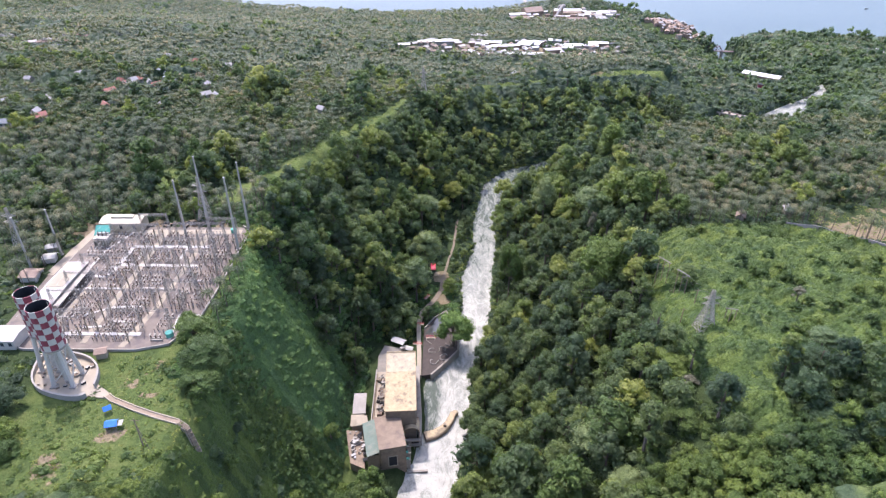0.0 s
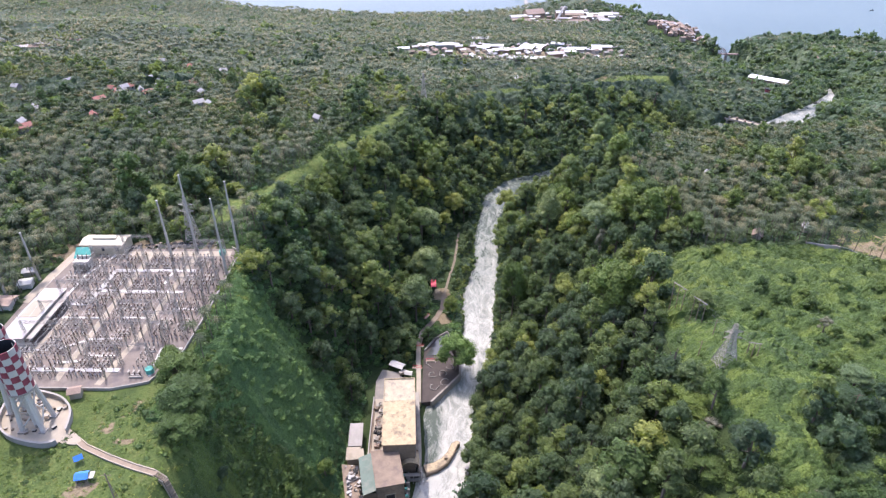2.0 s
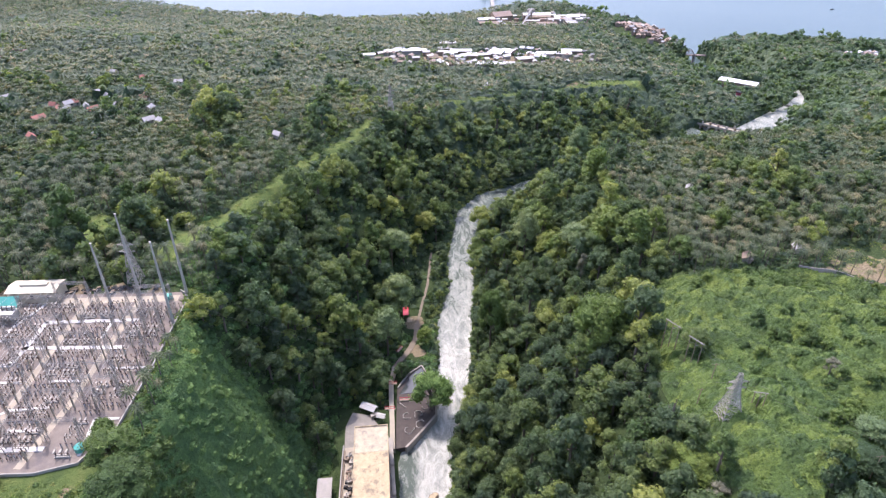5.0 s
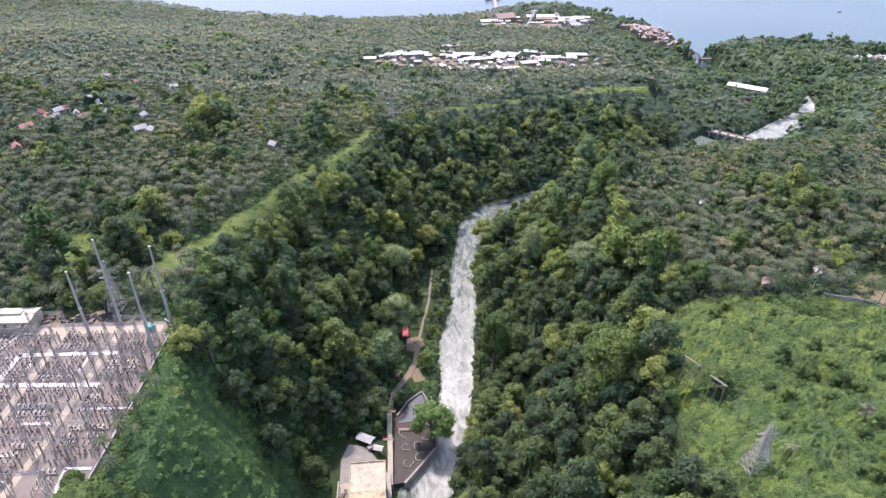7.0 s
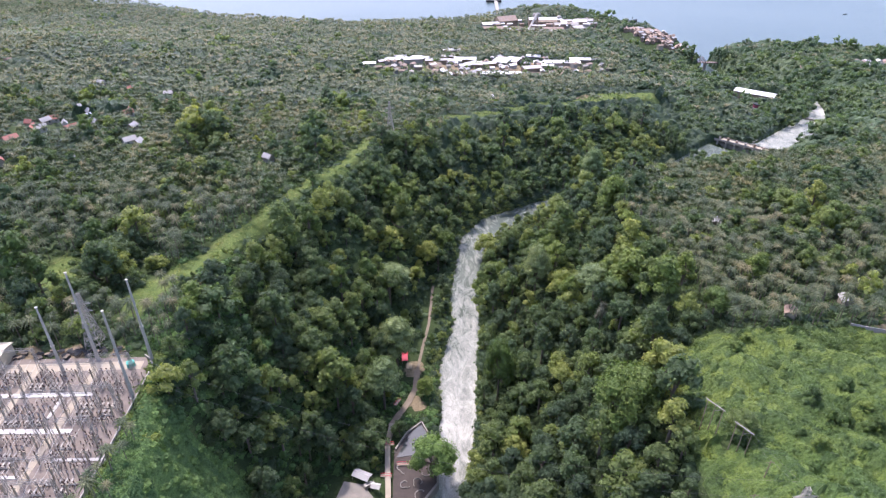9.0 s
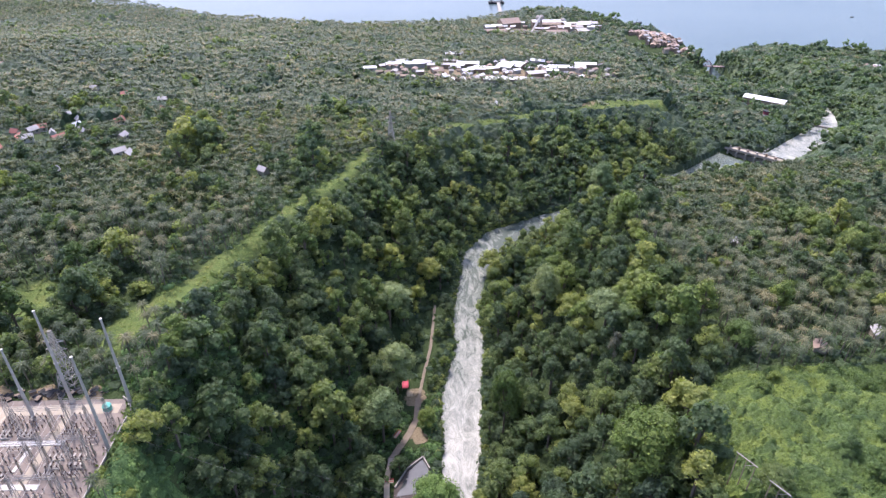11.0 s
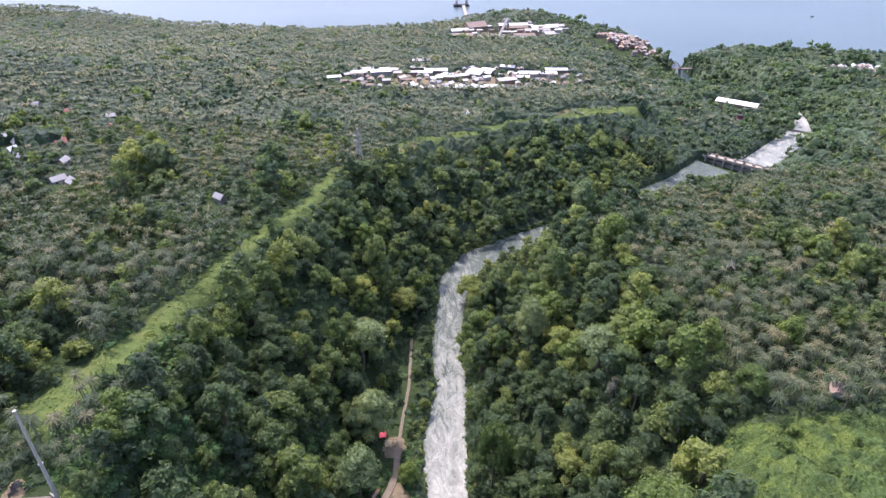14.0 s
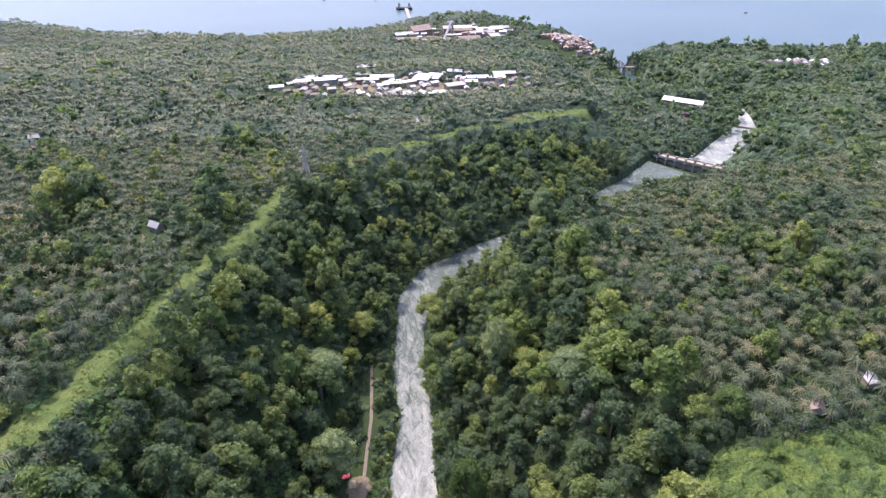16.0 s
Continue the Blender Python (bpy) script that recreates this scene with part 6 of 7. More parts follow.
def hall(x, y):
    """Plan of the hall's own axes: x across, y along, from its near left corner."""
    a = radians(TURN)
    return (-25.3 + x * math.cos(a) - y * math.sin(a), 194.3 + x * math.sin(a) + y * math.cos(a))


ph = thing("powerhouse", (-25.3, 194.3, 0), "long concrete powerhouse with stained sandy flat roof", "powerhouse", turn=TURN)
W, LEN, TOP = 13.2, 38.6, 22.4
part("wall", Shape().box(0, W, 0, 0.4, -3, TOP), BROWN_WALL, ph)
part("wall", Shape().box(0, W, LEN - 0.4, LEN, 2, TOP), CONCRETE, ph)
part("wall", Shape().box(0, 0.4, 0.4, LEN - 0.4, 2, TOP), BROWN_WALL, ph)
part("wall", Shape().box(W - 0.4, W, 0.4, LEN - 0.4, -3, TOP), CONCRETE, ph)
for k in range(9):
    part("pilaster", Shape().box(W, W + 0.35, 1 + k * 4.4, 1.7 + k * 4.4, -3, TOP - 1), CONCRETE, ph)
for k in range(8):
    pane = part("window", Shape().box(W - 0.02, W + 0.08, 2.2 + k * 4.4, 4.7 + k * 4.4, 15, 19.5), GLASS, ph)
    part("mullion", Shape().box(W + 0.08, W + 0.14, 3.4 + k * 4.4, 3.5 + k * 4.4, 15, 19.5).box(W + 0.08, W + 0.13, 2.2 + k * 4.4, 4.7 + k * 4.4, 17.2, 17.3), CONCRETE, pane)
    part("window", Shape().box(-0.08, 0.02, 2.2 + k * 4.4, 4.7 + k * 4.4, 14, 18.5), GLASS, ph)
part("roof", Shape().box(-0.5, W + 0.5, 0, 25.0, TOP, TOP + 0.4), ROOF_TAN, ph)
part("roof", Shape().box(-0.3, W + 0.3, 25.3, LEN + 0.3, TOP - 0.4, TOP + 0.15), ROOF_PALE, ph, "paler stained far roof slab")
part("roof_joint", Shape().box(-0.5, W + 0.5, 25.0, 25.3, TOP - 0.2, TOP + 0.1), BROWN_WALL, ph)
for x0, x1, y0, y1 in ((-0.5, -0.2, 0, LEN + 0.3), (W + 0.2, W + 0.5, 0, LEN + 0.3), (-0.2, W + 0.2, LEN, LEN + 0.3)):
    part("parapet", Shape().box(x0, x1, y0, y1, TOP + 0.4, TOP + 0.75), ROOF_TAN, ph)

an = thing("powerhouse_annex", (-30.2, 194.2, 0), "dark brown annex with a sooty flat roof", "annex", turn=12)
part("wall", Shape().box(0, 11, -18, -17.6, -3, 18.4), BROWN_WALL, an)
part("wall", Shape().box(0, 0.4, -17.6, 0, 2, 18.4), BROWN_WALL, an)
part("wall", Shape().box(10.6, 11, -17.6, 0, -3, 18.4), BROWN_WALL, an)
part("wall", Shape().box(0.4, 10.6, -0.4, 0, -3, 18.4), BROWN_WALL, an)
part("roof", Shape().box(-0.3, 11.3, -18.3, 0.3, 18.4, 18.9), ROOF_GREY, an)
for x0, x1, y0, y1 in ((-0.3, 0.0, -18.3, 0.3), (11.0, 11.3, -18.3, 0.3), (0, 11, -18.3, -18.0)):
    part("parapet", Shape().box(x0, x1, y0, y1, 18.9, 19.25), ROOF_GREY, an)
w = part("window", Shape().box(3.6, 7.0, -18.06, -17.98, 8.0, 13.5), DARK, an, "tall framed dark window")
part("frame", Shape().box(3.2, 3.6, -18.2, -18, 7.6, 13.9).box(7.0, 7.4, -18.2, -18, 7.6, 13.9).box(3.6, 7, -18.2, -18, 13.5, 13.9).box(3.6, 7, -18.2, -18, 7.6, 8.0), TAN, w)
for k in range(5):
    part("bracket", Shape().box(11.3, 12.6, -16.5 + k * 3.4, -15.9 + k * 3.4, 8, 9), TEAL, an)

lt = thing("lean_to", (-35.4, 193.8, 0), "lean-to with faded green sheet roof beside the annex", "lean-to", turn=12)
part("wall", Shape().box(0, 5, -18, -17.8, 2, 15.0), BROWN_WALL, lt)
part("wall", Shape().box(0, 0.2, -17.8, 0, 2, 15.0), BROWN_WALL, lt)
part("roof", Shape().add([(-0.4, -18.4, 15.2), (5.1, -18.4, 17.0), (5.1, 0.4, 17.0), (-0.4, 0.4, 15.2), (-0.4, -18.4, 15.4), (5.1, -18.4, 17.2), (5.1, 0.4, 17.2), (-0.4, 0.4, 15.4)],
                        [[0, 3, 2, 1], [4, 5, 6, 7], [0, 1, 5, 4], [1, 2, 6, 5], [2, 3, 7, 6], [3, 0, 4, 7]]), GREEN_ROOF, lt)
part("roof_apron", Shape().box(-2.8, 2.2, 0.5, 5.5, 14.6, 14.8), TAN, lt, "sandy flat roof strip")

# vaulted gatehouse by the tailrace
va = thing("gatehouse", (-14.2, 196.2, 0), "small gatehouse with a tan barrel vault and dark openings", "gatehouse", turn=TURN)
s = Shape()
for k in range(10):
    a0, a1 = math.pi * k / 10, math.pi * (k + 1) / 10
    p = lambda a, r, y: (math.cos(a) * r, y, 11.5 + math.sin(a) * r * 0.75)
    s.add([p(a0, 3.7, -3.6), p(a1, 3.7, -3.6), p(a1, 3.7, 3.4), p(a0, 3.7, 3.4), p(a0, 3.35, -3.6), p(a1, 3.35, -3.6), p(a1, 3.35, 3.4), p(a0, 3.35, 3.4)],
          [[0, 1, 2, 3], [7, 6, 5, 4], [0, 4, 5, 1], [3, 2, 6, 7]])
part("vault", s, ROOF_TAN, va)
part("wall", Shape().box(-3.7, -3.3, -3.6, 3.4, -3, 11.6).box(3.3, 3.7, -3.6, 3.4, -3, 11.6), BROWN_WALL, va)
part("back_wall", Shape().box(-3.3, 3.3, 3.0, 3.4, -3, 13.8), BROWN_WALL, va)
for z in (4.0, 7.2):
    part("deck", Shape().box(-3.7, 3.9, -5.2, -3.6, z, z + 0.4), CONCRETE, va)
    for x in (-3.4, -1.2, 1.0, 3.4):
        part("post", Shape().rod((x, -5.0, z - 3), (x, -5.0, z + 1.4), 0.12), TRENCH, va)
    part("rail", Shape().rod((-3.7, -5.1, z + 1.3), (3.9, -5.1, z + 1.3), 0.08), TRENCH, va)
part("gate", Shape().box(-3.2, 3.2, -3.5, -3.2, -2, 6.6), DARK, va, "dark steel sluice gate")

# river wall, bay and spur
alone("quay", Shape().wall([hall(W + 1.6, -1), hall(W + 1.9, 15), hall(W + 1.5, 30), hall(W + 1.2, 45)], 1.6, -3, 7.2), CONCRETE, "grey concrete quay wall along the powerhouse", "wall", "structure")
alone("quay_walk", Shape().slab([hall(W, 4), hall(W + 1.2, 4), hall(W + 0.9, 46), hall(W, 46)], -2, 6.4), CONCRETE, "narrow concrete walk beside the hall", "path", "structure")
alone("bay_wall", Shape().wall([(-15.6, 178.6), (-7, 179.3)], 0.9, -3, 2.6), CONCRETE, "low concrete sill across the tailrace bay", "wall", "structure")
for k in range(4):
    alone("sluice_frame", Shape().box(-16.2, -14.2, 181 + k * 3.4, 181.6 + k * 3.4, -2, 7.5).box(-15.4, -15.0, 181.6 + k * 3.4, 184.4 + k * 3.4, 5.2, 6.0), TRENCH,
          "pale concrete sluice frame beside the annex", "frame", group="sluice frames")
sp = thing("spur_wall", (0, 0, 0), "curved sandy-topped spur wall standing in the rapids", "spur wall", kind="structure")
wide, mid = (2.5, 2.3, 1.9, 1.6, 1.5), [(-8.4, 198.0), (-4, 199.4), (0, 202.4), (2.8, 206.5), (5.0, 212.0)]
near, far = [], []
for i, (x, y) in enumerate(mid):
    (x0, y0), (x1, y1) = mid[max(i - 1, 0)], mid[min(i + 1, 4)]
    l = math.hypot(x1 - x0, y1 - y0)
    near.append((x + (y1 - y0) / l * wide[i], y - (x1 - x0) / l * wide[i]))
    far.append((x - (y1 - y0) / l * wide[i], y + (x1 - x0) / l * wide[i]))
nose = [(5.9 + 1.5 * math.cos(a), 212.4 + 1.3 * math.sin(a)) for a in (-0.2, 0.5, 1.2, 1.9, 2.6)]
part("block", Shape().slab(near + nose + far[::-1], -4, 3.2), BROWN_WALL, sp)
inner = [(x + (a - x) * 0.1, y + (b - y) * 0.1) for (x, y), (a, b) in zip(near, far)], [(x + (a - x) * 0.1, y + (b - y) * 0.1) for (x, y), (a, b) in zip(far, near)]
part("cap", Shape().slab(inner[0] + [(5.9 + 1.2 * math.cos(a), 212.3 + 1.0 * math.sin(a)) for a in (-0.2, 0.5, 1.2, 1.9, 2.6)] + inner[1][::-1], 3.2, 3.5), ROOF_TAN, sp)
part("bollard", Shape().box(0.2, 1.6, 202.8, 204.3, 3.6, 4.8), BROWN_WALL, sp)

# decks on the hill side with plant
dk = thing("hill_deck", (0, 0, 0), "sandy concrete deck between hall and hillside", "deck", kind="structure")
part("slab", Shape().slab([hall(-7.5, -1), hall(-0.1, -1), hall(-0.1, 40), hall(-6, 40)], 4, 9.0), TAN, dk)
part("kerb", Shape().wall([hall(-7.4, -1), hall(-6.2, 40)], 0.5, 8, 10.6), TRENCH, dk)
alone("service_road", Shape().slab([hall(-6.2, 40.2), hall(13, 40.2), hall(13.5, 47), hall(5, 60), hall(-3, 62), hall(-6, 54)], 4, [7.0, 6.5, 6.5, 7.0, 7.4, 7.2]), ASPHALT,
      "worn grey service yard behind the powerhouse", "yard", "structure")
rng = np.random.RandomState(12)
for i in range(34):
    u, v = rng.uniform(-4.8, -0.9), rng.uniform(0.5, 36)
    x, y = hall(u, v)
    sz = rng.uniform(0.5, 1.1)
    ob = thing("plant_unit", (x, y, 9.0), "rusty pump or cooler unit on the deck", "machine", "deck machines", rng.uniform(-20, 20))
    part("casing", Shape().box(-sz, sz, -sz * 0.8, sz * 0.8, -0.02, sz * 1.5), (PALE_STEEL, BROWN_WALL, RUST_ROOF, TRENCH, DARK)[i % 5], ob)
    part("pipe", Shape().rod((0, 0, sz * 1.5), (0, 0.2, sz * 2.6), 0.18, sides=6).rod((0, 0.2, sz * 2.5), (sz * 1.5, 0.2, sz * 2.5), 0.16, sides=6), (STEEL, TRENCH, PALE_STEEL)[i % 3], ob)
    part("foot", Shape().box(-sz - 0.1, sz + 0.1, -sz * 0.85, sz * 0.85, -0.02, 0.15), DARK, ob)
part("pipe_run", Shape().rod((*hall(-6.6, 0), 9.4), (*hall(-5.7, 38), 9.4), 0.35, sides=8), BROWN_WALL, dk)
ld = thing("lower_deck", (0, 0, 0), "cluttered lower deck beside the annex", "deck", kind="structure")
part("slab", Shape().slab([(-43.5, 195), (-36, 194.5), (-33, 174), (-39.5, 177)], 3, 10.2), BROWN_WALL, ld)
for i in range(40):
    v, u = rng.uniform(0.02, 0.95), rng.uniform(0.05, 0.95)
    x, y = -43 + 6.6 * u + 4.6 * v, 194.5 - 17.5 * v
    sz = rng.uniform(0.35, 1.0)
    ob = thing("scrap_case", (x, y, 10.2), "pale weathered case or frame stored on the lower deck", "case", "stored cases", rng.uniform(0, 90))
    part("body", Shape().box(-sz, sz, -sz * 0.6, sz * 0.6, -0.02, sz), (TRENCH, TIN, BROWN_WALL, PALE_STEEL)[i % 4], ob)
    part("lid", Shape().box(-sz - 0.05, sz + 0.05, -sz * 0.65, sz * 0.65, sz, sz + 0.08), (TIN, DARK, TRENCH)[i % 3], ob)
shed("store_shed", -41.5, -36.5, 204, 216, 9.0, 2.6, 0.5, TRENCH, TRENCH, "long grey-roofed store beside the deck", turn=3, windows=0)
shed("store_shed", -41.5, -36.5, 197, 203, 9.0, 2.2, 0.4, TAN, TAN, "small sandy-roofed store beside the deck", turn=3)
# covered vehicles in the yard behind
a = tent(-23.5, 257, 3.6, 1.9, 3.0, TIN, "silver sheet canopy leaning in the service yard", -28)
a.matrix_basis = pose(-23.5, 257, 7.0, 0, 0, -28)
a = tent(-17.6, 252, 1.7, 1.2, 2.6, WHITE_PAINT, "small white canopy in the service yard", -15)
a.matrix_basis = pose(-17.6, 252, 6.5, 0, 0, -15)
van(-20.3, 253.6, 6.8, -62, PALE_STEEL, "grey van parked under the canopies")

# riverside path, ponds and pool garden
path = [tuple(p) for p in PATH.tolist()]
alone("riverside_path", Shape().wall(path[:5], 2.3, 1.0, [5.6, 5.3, 5.0, 4.8, 4.6]), TAN, "sandy riverside path on the left bank", "path", "structure")
alone("riverside_path", Shape().wall(path[4:9], 3.0, 0.0, [4.6] + [hz(*p) + 0.3 for p in path[5:9]]), EARTH_PATH, "worn earth track beside the river", "path", "structure")
alone("riverside_path", Shape().wall(path[8:], 1.5, 0.0, [hz(*p) + 0.25 for p in path[8:]]), EARTH_PATH, "narrow earth footpath under the trees", "path", "structure")
alone("river_terrace", Shape().slab([(-11, 237), (-5.5, 238), (0.5, 246), (7.8, 256), (8.2, 272), (5.5, 284), (2, 291), (-3, 288), (-10.5, 276)], -3, 3.5), POOL, "dark paved pool terrace beside the rapids", "terrace", "structure")
alone("terrace_wall", Shape().wall([(-6, 237), (0.6, 245.4), (8.2, 255.6), (8.8, 272)], 0.9, -3, 4.6), CONCRETE, "grey stone wall between terrace and rapids", "wall", "structure")
alone("pond", Shape().slab([(-9.5, 270.5), (-1.5, 271.5), (3.6, 277), (4.2, 284), (1.6, 289.3), (-4, 283)], 1.0, 3.65), POND, "dark still pond beside the path", "pond", "structure")
alone("pond_wall", Shape().wall([(-10, 275), (-5, 284), (2, 290.3), (4.8, 284)], 0.6, 0, 4.4), CONCRETE, "curved grey pond wall", "wall", "structure")
for cx, cy, r in ((-5.6, 256, 1.6), (-4.5, 247.5, 1.8), (-0.5, 257, 1.7), (1.2, 250.5, 2.2), (-6.5, 264.5, 2.2), (3.4, 262, 1.6)):
    ob = thing("pool_kerb", (cx, cy, 3.5), "winding white kerb of a drained pool", "pool kerb", "pool kerbs", (cx * 53) % 360)
    line = [(r * (1 + 0.3 * math.sin(3 * a)) * math.cos(a), r * 1.3 * math.sin(a)) for a in np.linspace(0, 4.6, 12)]
    part("kerb", Shape().wall(line, 0.3, -0.1, 0.45), TRENCH, ob)
for x, y, l, t in ((-12.7, 277, 4.2, 0), (-6.6, 266.6, 5.4, 0), (-13.7, 260, 5.0, -5), (-9.5, 302.5, 4.6, 60)):
    ob = thing("footbridge", (x, y, 5.0 if x < -9 else 3.9), "low footbridge with bright red railings", "footbridge", "red footbridges", t)
    part("deck", Shape().box(-l / 2, l / 2, -0.6, 0.6, -0.3, 0.1), TAN, ob)
    for sy in (-0.6, 0.6):
        part("rail", Shape().box(-l / 2, l / 2, sy - 0.05, sy + 0.05, 0.75, 0.95), RED_SHEET, ob)
        for k in (-1, 0, 1):
            part("post", Shape().box(k * l / 2.1 - 0.06, k * l / 2.1 + 0.06, sy - 0.06, sy + 0.06, 0.1, 0.8), RED_SHEET, ob)
tent(-6.2, 336, 1.3, 3.6, 2.4, RED_SHEET, "red canopy beside the riverside path", 2)
ob = thing("sand_patch", (-3.8, 330.5, hz(-3.8, 330.5)), "small levelled patch of yellow sand", "sand")
part("mat", Shape().slab([(-1.6, -2), (1.2, -2.3), (1.7, 1.6), (-1.2, 2.1)], -0.6, 0.25), ROOF_TAN, ob)

# ---- dam and barrage ----
dam = thing("dam", (0, 0, 0), "low concrete barrage with gate piers across the river", "dam", kind="structure")
a, b = Vector((285, 660)), Vector((350, 597))
d = (b - a).normalized()
nrm = Vector((-d.y, d.x))
part("crest", Shape().wall([tuple(a), tuple(b)], 8.0, -3.2, -2.2), TAN, dam)
part("sill", Shape().wall([tuple(a), tuple(b)], 3.5, -14, -5.5), CONCRETE, dam)
for k in range(11):
    p = a + (b - a) * (k + 0.5) / 11
    pier = part("pier", Shape().wall([tuple(p - nrm * 4.6), tuple(p + nrm * 4.6)], 1.2, -14, -3.3), TRENCH, dam)
    part("hoist", Shape().box(p.x - 0.9, p.x + 0.9, p.y - 0.9, p.y + 0.9, -2.25, -0.2 + 0.8 * (k % 3 == 0)), (BROWN_WALL, RUST_ROOF, TRENCH)[k % 3], pier)
for s in (-3.8, 3.8):
    part("rail", Shape().wall([tuple(a + nrm * s), tuple(b + nrm * s)], 0.2, -2.25, -1.2), TRENCH, dam)
part("training_wall", Shape().wall([(306, 647), (337, 678)], 5.0, -14, -4.5), CONCRETE, dam)
part("weir", Shape().wall([(436, 740), (461, 720)], 2.2, -24, -15.8), TRENCH, dam)
part("spillway_wall", Shape().wall([(337, 650), (390, 698), (436, 740)], 1.5, [-16, -20, -28], [-8, -11, -18]), TRENCH, dam)
alone("weed_island", Shape().slab([(238, 577), (252, 571), (282, 571), (276, 580), (250, 590)], -6, -4.8), GROUND, "low green weed bank in the pond", "bank", "structure")

# intake works beside the spillway
shed("intake_hall", 391, 436, 796, 812, -16, 7.5, 1.6, BROWN_WALL, BRIGHT_ROOF, "open-sided works hall with long white roof", "hall", -39, 0)
for i, (x, y, w, h) in enumerate(((384, 790, 6, 5), (395, 775, 7, 6), (408, 777, 5, 6), (378, 800, 5, 4), (401, 785, 9, 7))):
    shed("works_building", x - w, x + w, y - 4, y + 4, -18, h, 1.0, (WHITE_PAINT, BROWN_WALL, TRENCH)[i % 3], (TIN, RUST_ROOF)[i % 2], "works building beside the intake hall", "building", -39, 3, "works buildings")
ob = thing("painted_tower", (390, 752, hz(390, 752)), "red and white banded round tower by the works", "tower")
for k in range(4):
    part("band", Shape().rod((0, 0, k * 3.2 - 0.5), (0, 0, k * 3.2 + 2.7), 4.2, 4.2, 14), (WHITE_PAINT, RED_PAINT)[k % 2], ob)
part("rim", Shape().rod((0, 0, 12.3), (0, 0, 13.0), 4.5, 4.5, 14), DARK, ob)


# ---- houses ----
def house(x, y, w, d, h, rise, wall, roof, label, turn, group, windows=2, name="house"):
    z = min(hz(x - w, y), hz(x + w, y), hz(x, y - d), hz(x, y + d)) + 0.2
    return shed(name, x - w, x + w, y - d, y + d, z, h, rise, wall, roof, label, "house", turn, windows, group)


rng = np.random.RandomState(31)
for x, y, k in VILLAGE:
    w = rng.uniform(2.3, 4.0)
    house(x, y, w, w * 0.65, 3.6 + (k == 3), 1.9, (WHITE_PAINT, TRENCH, TAN)[rng.randint(3)], (TIN, BRIGHT_ROOF, RED_ROOF, RED_ROOF)[k],
          ("pale tin-roofed house among palms", "pale tin-roofed house among palms", "house with a red roof among palms", "house with an orange-red hipped roof")[k], rng.uniform(0, 180), "village houses")
for i in range(26):
    x, y = rng.uniform(-560, -430), rng.uniform(715, 800)
    w = rng.uniform(5, 12)
    house(x, y, w, w * 0.5, 4, 1.6, WHITE_PAINT, (TIN, TIN, RUST_ROOF)[i % 3], "pale roofed house in a far hamlet", rng.uniform(-20, 20), "hamlet houses", 0, "cottage")
# factory town: long pale roofs
halls = [(-2, 902, 17, 6, 4), (52, 890, 12, 5, -4), (49, 926, 9, 5, 0), (114, 866, 9, 12, -28), (128, 872, 8, 11, -28), (187, 857, 22, 6, -6), (144, 830, 11, 6, 12), (103, 798, 24, 5, -3), (213, 872, 13, 5, -6),
         (58, 985, 13, 7, 0), (-18, 905, 15, 7, 20), (14, 912, 10, 6, -10), (70, 905, 14, 6, -4), (160, 905, 9, 5, -20), (31, 872, 14, 4, 3), (2, 868, 12, 5, 5), (-24, 872, 9, 5, 10), (-52, 854, 8, 4, 8), (76, 848, 11, 4, -8), (64, 842, 7, 4, 20), (95, 852, 8, 4, 15), (165, 838, 7, 4, -10), (-36, 880, 7, 4, 30)]
for i, (x, y, w, d, t) in enumerate(halls):
    shed("factory_hall", x - w, x + w, y - d, y + d, hz(x, y) + 0.5, 4.6, 1.3, (BROWN_WALL, CONCRETE)[i % 2], (BRIGHT_ROOF, BRIGHT_ROOF, TIN, BRIGHT_ROOF)[i % 4], "long pale-roofed factory hall above the cliff", "hall", t, 0, "factory halls")
for i in range(240):
    x, y = rng.uniform(-70, 235), rng.uniform(795, 915)
    if math.hypot((x - 110) * 0.36, y - 845) > 55 or min(max(abs(x - a) - w - 3, abs(y - b) - d - 3) for a, b, w, d, t in halls) < 2:
        continue
    w = rng.uniform(2.0, 4.6)
    house(x, y, w, w * 0.7, rng.uniform(2.5, 5.5), 1.2, (CONCRETE, TRENCH, TAN, BROWN_WALL)[i % 4], (TIN, BRIGHT_ROOF, RUST_ROOF, ROOF_GREY, TRENCH, BROWN_WALL)[rng.randint(6)], "small weathered building crowded in the factory town", rng.uniform(0, 90), "town buildings", 0, "workshop_building")
# cement works on the headland
for i, (x, y, w, d, h, t, roof) in enumerate(((188, 1368, 20, 13, 14, 20, RUST_ROOF), (160, 1352, 22, 9, 9, 10, BRIGHT_ROOF), (262, 1372, 28, 9, 13, 0, BRIGHT_ROOF), (262, 1352, 24, 8, 9, 0, BROWN_WALL), (318, 1350, 26, 10, 10, 5, BRIGHT_ROOF),
                                              (345, 1372, 18, 8, 12, -5, TIN), (300, 1330, 24, 10, 8, 0, TRENCH), (150, 1262, 20, 8, 9, 0, RUST_ROOF), (200, 1258, 24, 6, 6, 0, TIN), (255, 1250, 22, 5, 7, 0, TRENCH), (262, 1272, 20, 5, 8, 0, RUST_ROOF), (320, 1290, 18, 12, 5, 10, TIN))):
    z = hz(x, y)
    shed("works_hall", x - w, x + w, y - d, y + d, z, h, 7 if i == 0 else 2.5, (BROWN_WALL, TRENCH, RUST_ROOF, BROWN_WALL)[i % 4], roof, "dusty cement works hall on the headland", "hall", t, 0, "cement works")
